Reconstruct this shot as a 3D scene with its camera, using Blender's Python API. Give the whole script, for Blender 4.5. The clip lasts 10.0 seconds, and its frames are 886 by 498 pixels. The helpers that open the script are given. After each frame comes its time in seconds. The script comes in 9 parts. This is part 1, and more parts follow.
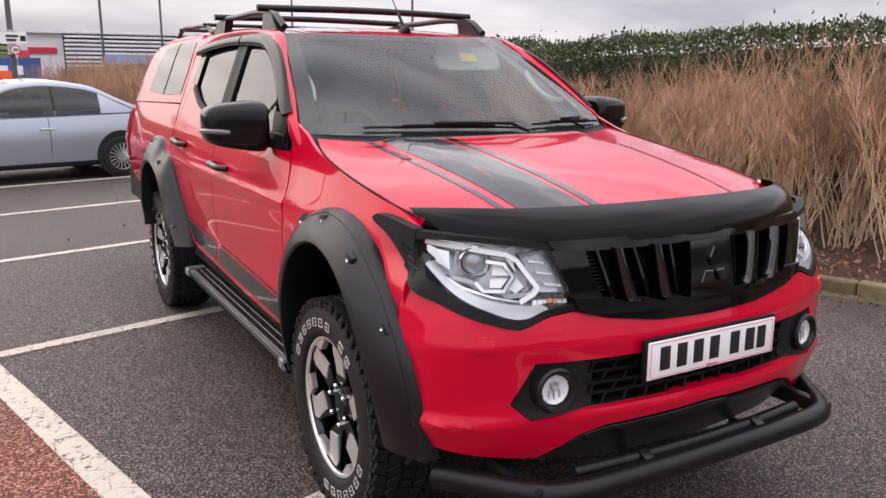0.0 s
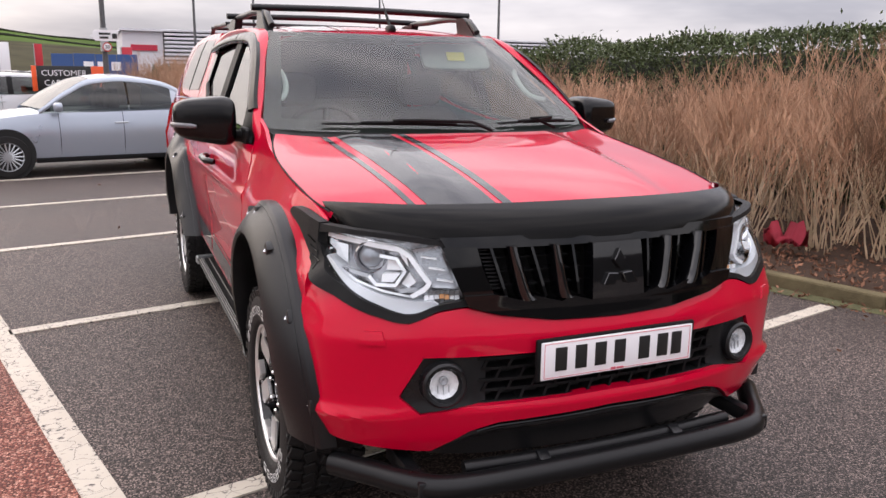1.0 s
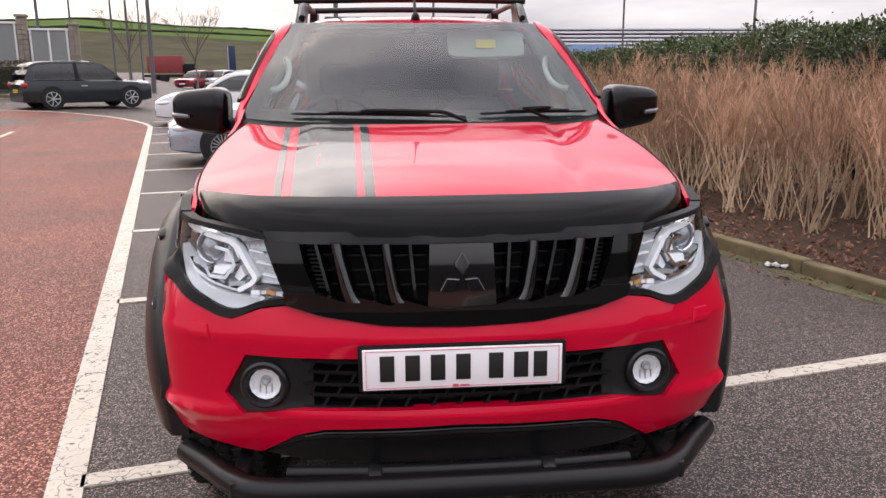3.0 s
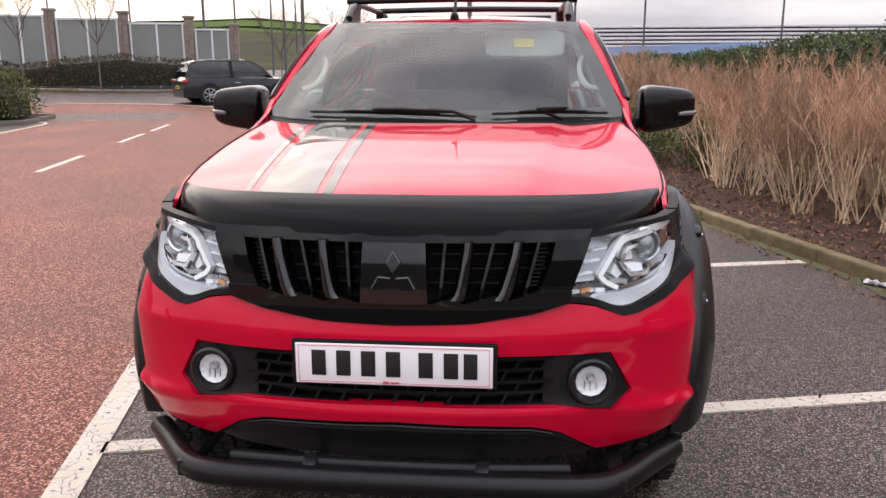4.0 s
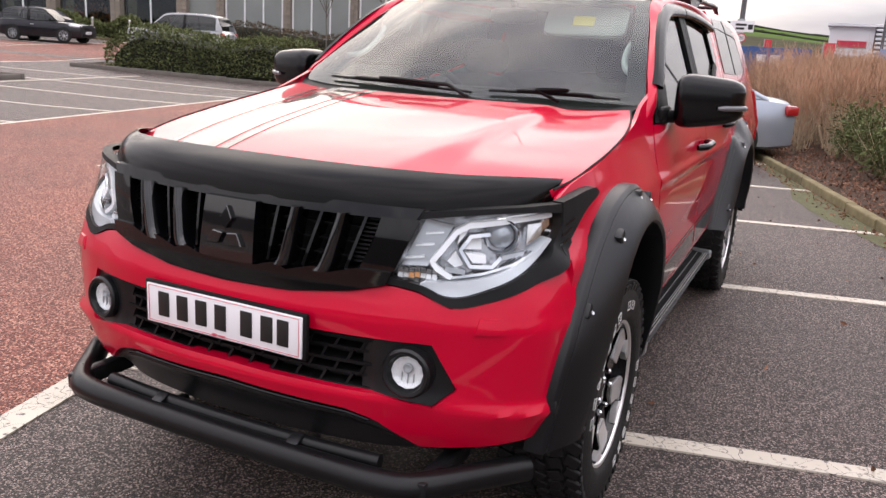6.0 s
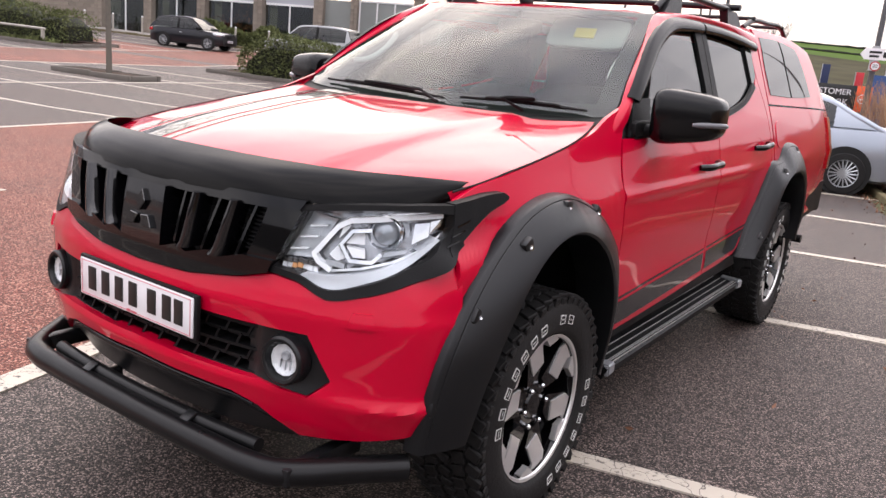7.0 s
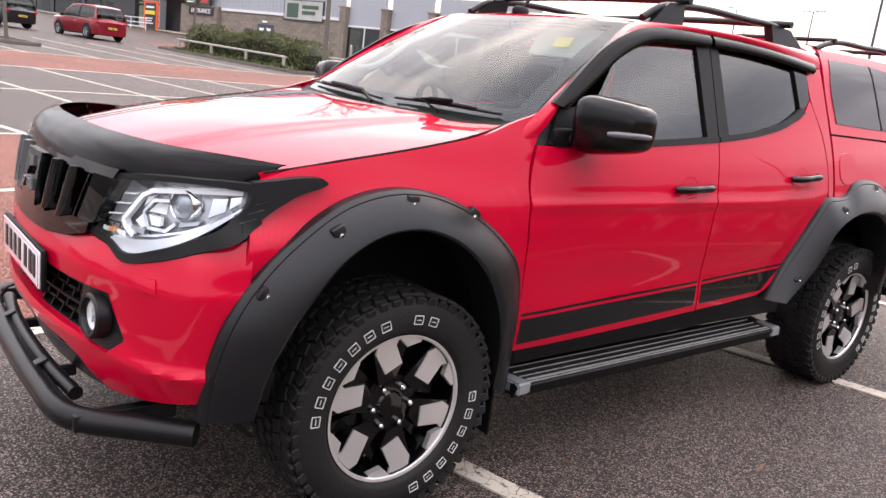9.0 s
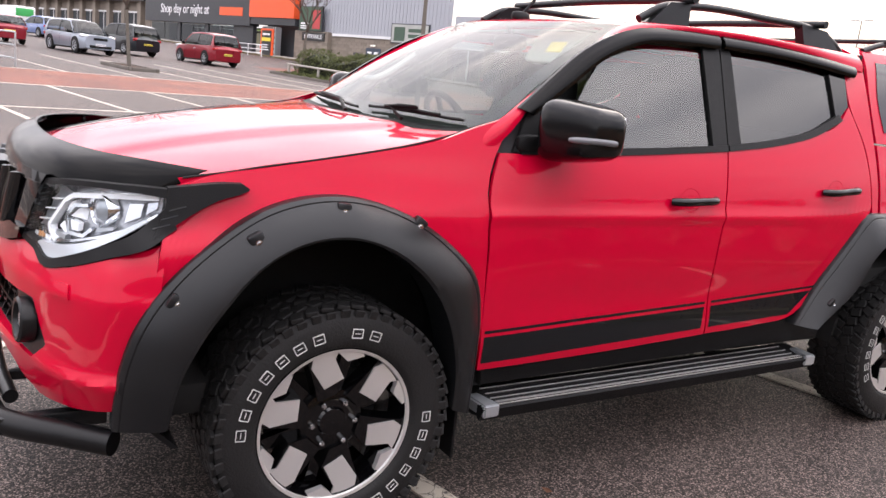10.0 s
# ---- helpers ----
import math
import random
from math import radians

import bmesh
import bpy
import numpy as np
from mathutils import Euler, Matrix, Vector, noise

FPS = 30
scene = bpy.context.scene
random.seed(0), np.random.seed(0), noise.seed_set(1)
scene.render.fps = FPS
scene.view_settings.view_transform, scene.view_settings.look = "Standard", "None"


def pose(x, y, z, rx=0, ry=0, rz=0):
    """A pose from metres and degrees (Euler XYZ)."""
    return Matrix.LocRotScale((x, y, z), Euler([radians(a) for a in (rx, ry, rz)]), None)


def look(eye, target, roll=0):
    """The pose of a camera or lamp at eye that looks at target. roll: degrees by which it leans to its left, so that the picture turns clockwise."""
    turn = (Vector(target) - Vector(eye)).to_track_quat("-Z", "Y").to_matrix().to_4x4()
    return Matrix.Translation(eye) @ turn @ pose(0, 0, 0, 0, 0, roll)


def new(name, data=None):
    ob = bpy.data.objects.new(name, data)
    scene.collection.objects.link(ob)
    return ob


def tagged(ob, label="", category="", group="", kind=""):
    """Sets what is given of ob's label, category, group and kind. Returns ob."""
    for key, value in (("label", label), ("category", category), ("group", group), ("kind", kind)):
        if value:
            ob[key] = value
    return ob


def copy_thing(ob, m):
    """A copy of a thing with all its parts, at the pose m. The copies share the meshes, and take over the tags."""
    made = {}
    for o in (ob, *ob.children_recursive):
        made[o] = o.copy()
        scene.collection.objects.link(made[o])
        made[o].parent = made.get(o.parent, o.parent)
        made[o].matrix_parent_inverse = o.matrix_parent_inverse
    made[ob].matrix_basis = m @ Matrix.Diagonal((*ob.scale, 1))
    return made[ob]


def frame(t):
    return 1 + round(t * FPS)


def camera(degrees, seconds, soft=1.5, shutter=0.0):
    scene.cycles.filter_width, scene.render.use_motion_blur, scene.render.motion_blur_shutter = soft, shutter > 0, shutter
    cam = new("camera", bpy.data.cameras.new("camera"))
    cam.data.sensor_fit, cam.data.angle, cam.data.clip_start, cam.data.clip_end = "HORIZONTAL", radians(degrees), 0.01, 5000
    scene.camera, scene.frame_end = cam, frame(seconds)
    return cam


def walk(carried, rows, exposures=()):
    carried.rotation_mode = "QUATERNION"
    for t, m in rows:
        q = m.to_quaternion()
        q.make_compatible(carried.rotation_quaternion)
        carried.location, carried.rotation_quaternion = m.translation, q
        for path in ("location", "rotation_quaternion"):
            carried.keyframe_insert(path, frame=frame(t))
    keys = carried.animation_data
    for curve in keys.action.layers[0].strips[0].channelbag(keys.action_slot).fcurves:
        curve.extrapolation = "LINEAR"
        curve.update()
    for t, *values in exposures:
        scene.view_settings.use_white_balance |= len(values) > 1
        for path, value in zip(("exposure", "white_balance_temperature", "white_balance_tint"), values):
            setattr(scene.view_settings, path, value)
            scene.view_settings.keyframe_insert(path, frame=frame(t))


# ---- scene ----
cam = camera(58.1, 10.0)
METRES, EYE, TILT, LEAN, TURN = 5.597, 1.508, 0.781, 0.447, -29.8
ROWS = [
    (0.0, 0.0, 0.0, 0.0, 0.13, -12.94, -0.57),
    (0.5, 0.0451, -0.0012, -0.001, 3.46, -13.03, -0.85),
    (1.0, 0.095, -0.0022, 0.0007, 6.65, -13.07, -1.03),
    (1.5, 0.1346, 0.0172, -0.0023, 10.41, -13.15, -0.96),
    (2.0, 0.175, 0.035, -0.0017, 14.64, -13.31, -0.69),
    (2.5, 0.231, 0.0533, -0.003, 19.47, -13.42, -0.18),
    (4.0, 0.3647, 0.1265, -0.0024, 35.23, -13.65, 0.22),
    (4.5, 0.399, 0.1574, -0.0056, 40.44, -14.06, -0.28),
    (5.0, 0.4236, 0.2008, -0.0051, 45.77, -14.62, -0.95),
    (5.5, 0.4612, 0.2397, -0.0077, 50.95, -14.99, -1.89),
    (7.0, 0.5498, 0.3722, -0.01, 65.49, -14.37, -4.58),
    (7.5, 0.5814, 0.4184, -0.0095, 69.83, -14.06, -5.27),
    (8.0, 0.5898, 0.467, -0.014, 73.85, -13.78, -5.83),
    (8.5, 0.597, 0.5103, -0.0146, 77.85, -13.58, -6.19),
    (9.0, 0.6084, 0.5611, -0.0145, 81.96, -13.35, -6.11),
    (9.5, 0.6043, 0.6046, -0.0175, 85.78, -13.03, -5.86),
    (10.0, 0.5948, 0.6517, -0.0157, 89.74, -12.63, -5.2),
]
EXPO = [(0.0, 0.04), (2.5, 0.04), (5.5, 0.15), (7.0, 0.28), (8.5, 0.48), (10.0, 0.66)]
walk(cam, [(t, pose(0, 0, EYE, TILT, LEAN, TURN) @ pose(METRES * x, METRES * y, METRES * z, 90 + pitch, roll, yaw)) for t, x, y, z, yaw, pitch, roll in ROWS], EXPO)

# ---- daylight: a bright overcast sky, the low sun veiled behind thin cloud ----
SUN_DIR = Vector((-0.56, 0.74, 0.40)).normalized()
world = bpy.data.worlds.new("overcast_sky")
scene.world = world
world.use_nodes = True
wn, wl = world.node_tree.nodes, world.node_tree.links
wn.clear()
w_out = wn.new("ShaderNodeOutputWorld")
w_bg = wn.new("ShaderNodeBackground")
w_sky = wn.new("ShaderNodeTexSky")
w_sky.sky_type = 'NISHITA'
w_sky.sun_disc = False
w_sky.sun_elevation = math.asin(SUN_DIR.z)
w_sky.sun_rotation = math.atan2(SUN_DIR.x, SUN_DIR.y)
w_sky.dust_density = 4.0
w_tc = wn.new("ShaderNodeTexCoord")
w_map = wn.new("ShaderNodeMapping")
w_map.inputs["Scale"].default_value = (1.0, 1.0, 4.5)
w_noise = wn.new("ShaderNodeTexNoise")
w_noise.inputs["Scale"].default_value = 2.1
w_noise.inputs["Detail"].default_value = 5.0
w_noise.inputs["Roughness"].default_value = 0.55
w_ramp = wn.new("ShaderNodeValToRGB")
w_ramp.color_ramp.elements[0].position, w_ramp.color_ramp.elements[0].color = 0.36, (4.4, 4.3, 4.95, 1)
w_ramp.color_ramp.elements[1].position, w_ramp.color_ramp.elements[1].color = 0.66, (9.4, 8.8, 9.1, 1)
# thin cloud is brighter and warmer round the veiled sun
w_dot = wn.new("ShaderNodeVectorMath")
w_dot.operation = 'DOT_PRODUCT'
w_dot.inputs[1].default_value = SUN_DIR
w_near = wn.new("ShaderNodeMapRange")
w_near.interpolation_type = 'SMOOTHERSTEP'
w_near.inputs["From Min"].default_value, w_near.inputs["From Max"].default_value = 0.66, 1.0
w_glow = wn.new("ShaderNodeMix")
w_glow.data_type = 'RGBA'
w_glow.inputs[6].default_value, w_glow.inputs[7].default_value = (1, 1, 1, 1), (1.65, 1.56, 1.42, 1)
w_lit = wn.new("ShaderNodeVectorMath")
w_lit.operation = 'MULTIPLY'
# an overcast sky is several times as bright overhead as at the horizon
w_sep = wn.new("ShaderNodeSeparateXYZ")
w_zen = wn.new("ShaderNodeMapRange")
w_zen.inputs["From Min"].default_value, w_zen.inputs["From Max"].default_value = 0.0, 1.0
w_zen.inputs["To Min"].default_value, w_zen.inputs["To Max"].default_value = 0.60, 2.5
w_mul = wn.new("ShaderNodeVectorMath")
w_mul.operation = 'SCALE'
w_mix = wn.new("ShaderNodeMix")
w_mix.data_type = 'RGBA'
w_mix.inputs[0].default_value = 0.9
wl.new(w_tc.outputs["Generated"], w_map.inputs["Vector"])
wl.new(w_map.outputs["Vector"], w_noise.inputs["Vector"])
wl.new(w_noise.outputs["Fac"], w_ramp.inputs["Fac"])
wl.new(w_tc.outputs["Generated"], w_dot.inputs[0])
wl.new(w_dot.outputs["Value"], w_near.inputs["Value"])
wl.new(w_near.outputs["Result"], w_glow.inputs[0])
wl.new(w_ramp.outputs["Color"], w_lit.inputs[0])
wl.new(w_glow.outputs[2], w_lit.inputs[1])
wl.new(w_lit.outputs["Vector"], w_mul.inputs[0])
wl.new(w_tc.outputs["Generated"], w_sep.inputs["Vector"])
wl.new(w_sep.outputs["Z"], w_zen.inputs["Value"])
wl.new(w_zen.outputs["Result"], w_mul.inputs["Scale"])
wl.new(w_sky.outputs["Color"], w_mix.inputs[6])
wl.new(w_mul.outputs["Vector"], w_mix.inputs[7])
wl.new(w_mix.outputs[2], w_bg.inputs["Color"])
w_bg.inputs["Strength"].default_value = 0.168
wl.new(w_bg.outputs["Background"], w_out.inputs["Surface"])

sun_data = bpy.data.lights.new("sun", 'SUN')
sun_data.energy, sun_data.angle, sun_data.color = 0.4, radians(100), (1.0, 0.93, 0.88)
sun = new("sun", sun_data)
sun.matrix_world = look(SUN_DIR * 50, (0, 0, 0))


# ---- materials ----
def mk(name, col, rough=0.5, metal=0.0, coat=0.0, var=0.12, vscale=2.5, bump=0.0, bscale=90.0, rvar=0.08, rand=0.0, spec=0.5, coat_rough=0.04, island=False, coat_ior=1.5):
    m = bpy.data.materials.new(name)
    m.use_nodes = True
    n, l = m.node_tree.nodes, m.node_tree.links
    b = n["Principled BSDF"]
    tc = n.new("ShaderNodeTexCoord")
    big = n.new("ShaderNodeTexNoise")
    big.inputs["Scale"].default_value, big.inputs["Detail"].default_value = vscale, 6.0
    l.new(tc.outputs["Object"], big.inputs["Vector"])
    mix = n.new("ShaderNodeMix")
    mix.data_type = 'RGBA'
    mix.inputs[6].default_value = (*[c * (1 - var) for c in col], 1)
    mix.inputs[7].default_value = (*[min(1, c * (1 + var)) for c in col], 1)
    l.new(big.outputs["Fac"], mix.inputs[0])
    last = mix.outputs[2]
    if rand:
        src = n.new("ShaderNodeNewGeometry").outputs["Random Per Island"] if island else n.new("ShaderNodeObjectInfo").outputs["Random"]
        hsv = n.new("ShaderNodeHueSaturation")
        mr = n.new("ShaderNodeMapRange")
        mr.inputs["To Min"].default_value, mr.inputs["To Max"].default_value = 1 - rand, 1 + rand
        l.new(src, mr.inputs["Value"])
        l.new(mr.outputs["Result"], hsv.inputs["Value"])
        l.new(last, hsv.inputs["Color"])
        last = hsv.outputs["Color"]
    l.new(last, b.inputs["Base Color"])
    rr = n.new("ShaderNodeMapRange")
    rr.inputs["To Min"].default_value, rr.inputs["To Max"].default_value = max(0.0, rough - rvar), min(1.0, rough + rvar)
    l.new(big.outputs["Fac"], rr.inputs["Value"])
    l.new(rr.outputs["Result"], b.inputs["Roughness"])
    b.inputs["Metallic"].default_value = metal
    b.inputs["Coat Weight"].default_value, b.inputs["Coat Roughness"].default_value = coat, coat_rough
    b.inputs["Specular IOR Level"].default_value, b.inputs["Coat IOR"].default_value = spec, coat_ior
    if bump:
        fine = n.new("ShaderNodeTexNoise")
        fine.inputs["Scale"].default_value, fine.inputs["Detail"].default_value = bscale, 3.0
        l.new(tc.outputs["Object"], fine.inputs["Vector"])
        bp = n.new("ShaderNodeBump")
        bp.inputs["Strength"].default_value, bp.inputs["Distance"].default_value = bump, 0.01
        l.new(fine.outputs["Fac"], bp.inputs["Height"])
        l.new(bp.outputs["Normal"], b.inputs["Normal"])
    return m


def glass(name, tint, ior=1.5, lo=0.0):
    """A pane: clear or tinted, with a mirror gloss that grows at grazing angles."""
    m = bpy.data.materials.new(name)
    m.use_nodes = True
    n, l = m.node_tree.nodes, m.node_tree.links
    n.clear()
    out = n.new("ShaderNodeOutputMaterial")
    tr = n.new("ShaderNodeBsdfTransparent")
    tr.inputs["Color"].default_value = (*tint, 1)
    gl = n.new("ShaderNodeBsdfGlossy")
    gl.inputs["Roughness"].default_value = 0.015
    lw = n.new("ShaderNodeLayerWeight")
    lw.inputs["Blend"].default_value = 0.5
    power = n.new("ShaderNodeMath")
    power.operation = 'POWER'
    power.inputs[1].default_value = 5.0
    base = ((ior - 1) / (ior + 1)) ** 2 + lo
    gloss = n.new("ShaderNodeMapRange")
    gloss.inputs["To Min"].default_value, gloss.inputs["To Max"].default_value = base, 1.0
    mix = n.new("ShaderNodeMixShader")
    l.new(lw.outputs["Facing"], power.inputs[0])
    l.new(power.outputs[0], gloss.inputs["Value"])
    l.new(gloss.outputs["Result"], mix.inputs[0])
    l.new(tr.outputs[0], mix.inputs[1])
    l.new(gl.outputs[0], mix.inputs[2])
    l.new(mix.outputs[0], out.inputs["Surface"])
    return m


def tarmac(name, base, stone, dark, scale=105.0, rough=0.72):
    """Coarse asphalt: aggregate stones of several tones in dark binder, with large worn and damp patches."""
    m = bpy.data.materials.new(name)
    m.use_nodes = True
    n, l = m.node_tree.nodes, m.node_tree.links
    b = n["Principled BSDF"]
    b.inputs["Specular IOR Level"].default_value = 0.30
    tc = n.new("ShaderNodeTexCoord")
    vo = n.new("ShaderNodeTexVoronoi")
    vo.inputs["Scale"].default_value = scale
    l.new(tc.outputs["Object"], vo.inputs["Vector"])
    sep = n.new("ShaderNodeSeparateColor")
    l.new(vo.outputs["Color"], sep.inputs["Color"])
    cr = n.new("ShaderNodeValToRGB")
    e = cr.color_ramp.elements
    e[0].position, e[0].color = 0.25, (*dark, 1)
    e[1].position, e[1].color = 0.95, (*stone, 1)
    mid = e.new(0.62)
    mid.color = (*base, 1)
    l.new(sep.outputs["Red"], cr.inputs["Fac"])
    edge = n.new("ShaderNodeMapRange")
    edge.inputs["From Min"].default_value, edge.inputs["From Max"].default_value = 0.25, 0.75
    edge.inputs["To Min"].default_value, edge.inputs["To Max"].default_value = 1.0, 0.35
    l.new(vo.outputs["Distance"], edge.inputs["Value"])
    mul = n.new("ShaderNodeMix")
    mul.data_type, mul.blend_type = 'RGBA', 'MULTIPLY'
    mul.inputs[0].default_value = 1.0
    l.new(cr.outputs["Color"], mul.inputs[6])
    l.new(edge.outputs["Result"], mul.inputs[7])
    big = n.new("ShaderNodeTexNoise")
    big.inputs["Scale"].default_value, big.inputs["Detail"].default_value = 0.55, 8.0
    l.new(tc.outputs["Object"], big.inputs["Vector"])
    bm_ = n.new("ShaderNodeMapRange")
    bm_.inputs["From Min"].default_value, bm_.inputs["From Max"].default_value = 0.3, 0.7
    bm_.inputs["To Min"].default_value, bm_.inputs["To Max"].default_value = 0.72, 1.28
    l.new(big.outputs["Fac"], bm_.inputs["Value"])
    mul2 = n.new("ShaderNodeMix")
    mul2.data_type, mul2.blend_type = 'RGBA', 'MULTIPLY'
    mul2.inputs[0].default_value = 1.0
    l.new(mul.outputs[2], mul2.inputs[6])
    l.new(bm_.outputs["Result"], mul2.inputs[7])
    l.new(mul2.outputs[2], b.inputs["Base Color"])
    rr = n.new("ShaderNodeMapRange")
    rr.inputs["To Min"].default_value, rr.inputs["To Max"].default_value = rough - 0.14, rough + 0.14
    l.new(big.outputs["Fac"], rr.inputs["Value"])
    l.new(rr.outputs["Result"], b.inputs["Roughness"])
    bp = n.new("ShaderNodeBump")
    bp.invert = True
    bp.inputs["Strength"].default_value, bp.inputs["Distance"].default_value = 0.55, 0.006
    l.new(vo.outputs["Distance"], bp.inputs["Height"])
    l.new(bp.outputs["Normal"], b.inputs["Normal"])
    return m


def line_paint(name, under):
    """Thermoplastic road marking, crazed and worn through to the dark surface in places."""
    m = bpy.data.materials.new(name)
    m.use_nodes = True
    n, l = m.node_tree.nodes, m.node_tree.links
    b = n["Principled BSDF"]
    tc = n.new("ShaderNodeTexCoord")
    vo = n.new("ShaderNodeTexVoronoi")
    vo.feature = 'DISTANCE_TO_EDGE'
    vo.inputs["Scale"].default_value = 9.0
    wob = n.new("ShaderNodeTexNoise")
    wob.inputs["Scale"].default_value = 6.0
    l.new(tc.outputs["Object"], wob.inputs["Vector"])
    wmix = n.new("ShaderNodeMix")
    wmix.data_type = 'RGBA'
    wmix.blend_type = 'ADD'
    wmix.inputs[0].default_value = 0.18
    l.new(tc.outputs["Object"], wmix.inputs[6])
    l.new(wob.outputs["Color"], wmix.inputs[7])
    l.new(wmix.outputs[2], vo.inputs["Vector"])
    crack = n.new("ShaderNodeMapRange")
    crack.inputs["From Min"].default_value, crack.inputs["From Max"].default_value = 0.002, 0.016
    l.new(vo.outputs["Distance"], crack.inputs["Value"])
    gaps = n.new("ShaderNodeTexNoise")
    gaps.inputs["Scale"].default_value, gaps.inputs["Detail"].default_value = 38.0, 5.0
    l.new(tc.outputs["Object"], gaps.inputs["Vector"])
    worn = n.new("ShaderNodeMapRange")
    worn.inputs["From Min"].default_value, worn.inputs["From Max"].default_value = 0.3, 0.42
    l.new(gaps.outputs["Fac"], worn.inputs["Value"])
    mm = n.new("ShaderNodeMath")
    mm.operation = 'MULTIPLY'
    l.new(crack.outputs["Result"], mm.inputs[0])
    l.new(worn.outputs["Result"], mm.inputs[1])
    dirt = n.new("ShaderNodeTexNoise")
    dirt.inputs["Scale"].default_value, dirt.inputs["Detail"].default_value = 3.0, 7.0
    l.new(tc.outputs["Object"], dirt.inputs["Vector"])
    pc = n.new("ShaderNodeMix")
    pc.data_type = 'RGBA'
    pc.inputs[6].default_value, pc.inputs[7].default_value = (0.38, 0.335, 0.27, 1), (0.62, 0.57, 0.485, 1)
    l.new(dirt.outputs["Fac"], pc.inputs[0])
    col = n.new("ShaderNodeMix")
    col.data_type = 'RGBA'
    col.inputs[6].default_value = (*under, 1)
    l.new(mm.outputs[0], col.inputs[0])
    l.new(pc.outputs[2], col.inputs[7])
    l.new(col.outputs[2], b.inputs["Base Color"])
    b.inputs["Roughness"].default_value = 0.6
    bp = n.new("ShaderNodeBump")
    bp.inputs["Strength"].default_value, bp.inputs["Distance"].default_value = 0.4, 0.004
    l.new(mm.outputs[0], bp.inputs["Height"])
    l.new(bp.outputs["Normal"], b.inputs["Normal"])
    return m


RED = mk("red_car_paint", (0.50, 0.0008, 0.026), 0.36, 0.0, 1.0, 0.05, 1.5, rvar=0.03, spec=0.04, coat_rough=0.012, coat_ior=1.32)
GLOSS = mk("gloss_black", (0.002, 0.002, 0.0024), 0.05, 0.0, 0.0, 0.1, rvar=0.02, spec=0.40)
PIANO = mk("piano_black", (0.002, 0.002, 0.0026), 0.06, 0.0, 0.0, 0.1, rvar=0.02, spec=0.8)
STRIPE = mk("stripe_vinyl", (0.007, 0.008, 0.0095), 0.25, 0.0, 1.0, 0.1, rvar=0.04, spec=0.1, coat_rough=0.012, coat_ior=1.32)
SATIN = mk("satin_black_plastic", (0.008, 0.0085, 0.0095), 0.30, 0.0, 0.0, 0.25, 5.0, bump=0.10, bscale=420.0, rvar=0.06, spec=0.33)
SMOKE = mk("smoked_acrylic", (0.003, 0.0028, 0.0028), 0.16, 0.0, 0.0, 0.12, 3.0, rvar=0.04, spec=0.15)
TUBE = mk("black_powder_coat", (0.006, 0.006, 0.0065), 0.30, 0.0, 0.0, 0.2, 6.0, bump=0.05, bscale=300.0, spec=0.24)
PLASTIC = mk("matt_black_plastic", (0.006, 0.006, 0.0065), 0.5, 0.0, 0.0, 0.3, 6.0, bump=0.15, bscale=260.0, spec=0.18)
DARK = mk("dark_cavity", (0.006, 0.006, 0.006), 0.85)
RUBBER = mk("tyre_rubber", (0.013, 0.0125, 0.0125), 0.6, 0.0, 0.0, 0.35, 9.0, bump=0.25, bscale=140.0, spec=0.25)
CHROME = mk("chrome", (0.75, 0.76, 0.78), 0.09, 1.0, 0.0, 0.05, rvar=0.03)
ALLOY = mk("machined_alloy", (0.74, 0.73, 0.72), 0.34, 0.75, 0.2, 0.06, rvar=0.05)
SILVER = mk("satin_silver_plastic", (0.42, 0.44, 0.46), 0.3, 0.6, 0.3, 0.05)
WHITE = mk("white_plate", (0.82, 0.81, 0.83), 0.35, 0.0, 0.5, 0.02)
INK = mk("black_ink", (0.01, 0.01, 0.01), 0.4)
PINK = mk("red_ink", (0.62, 0.1, 0.14), 0.45)
LETTER = mk("raised_white_rubber", (0.6, 0.6, 0.58), 0.6, var=0.2, vscale=20.0)
LAMPDARK = mk("lamp_housing", (0.34, 0.35, 0.37), 0.16, 0.6, 0.3, 0.2, 30.0, bump=0.25, bscale=60.0)
LAMPWHITE = mk("lamp_reflector", (0.92, 0.94, 0.96), 0.2, 0.0, 0.6, 0.05, 30.0)
LAMPSILL = mk("pale_silver_trim", (0.62, 0.65, 0.68), 0.32, 0.3, 0.4, 0.05)
FOGCHROME = mk("fog_reflector", (0.88, 0.88, 0.90), 0.22, 0.1, 0.5, 0.25, 60.0)
AMBER = mk("amber_reflector", (0.78, 0.40, 0.18), 0.15, 0.1, 0.8)
PROJECTOR = mk("projector_glass", (0.30, 0.33, 0.36), 0.05, 0.3, 1.0)
GREYCLOTH = mk("grey_trim", (0.20, 0.20, 0.20), 0.8, bump=0.2, bscale=300.0)
DARKCLOTH = mk("dark_seat_cloth", (0.035, 0.035, 0.038), 0.85, bump=0.3, bscale=300.0)
SCREEN = glass("windscreen_glass", (0.66, 0.74, 0.70), lo=0.025)
TINT = glass("tinted_glass", (0.12, 0.14, 0.14), lo=0.07)
FRONTGLASS = glass("front_door_glass", (0.50, 0.57, 0.54), lo=0.09)
LAMPGLASS = glass("lamp_cover", (0.93, 0.95, 0.96), ior=1.4)
ASPHALT = tarmac("asphalt", (0.072, 0.0545, 0.048), (0.38, 0.295, 0.26), (0.015, 0.0112, 0.0098), 165.0, 0.60)
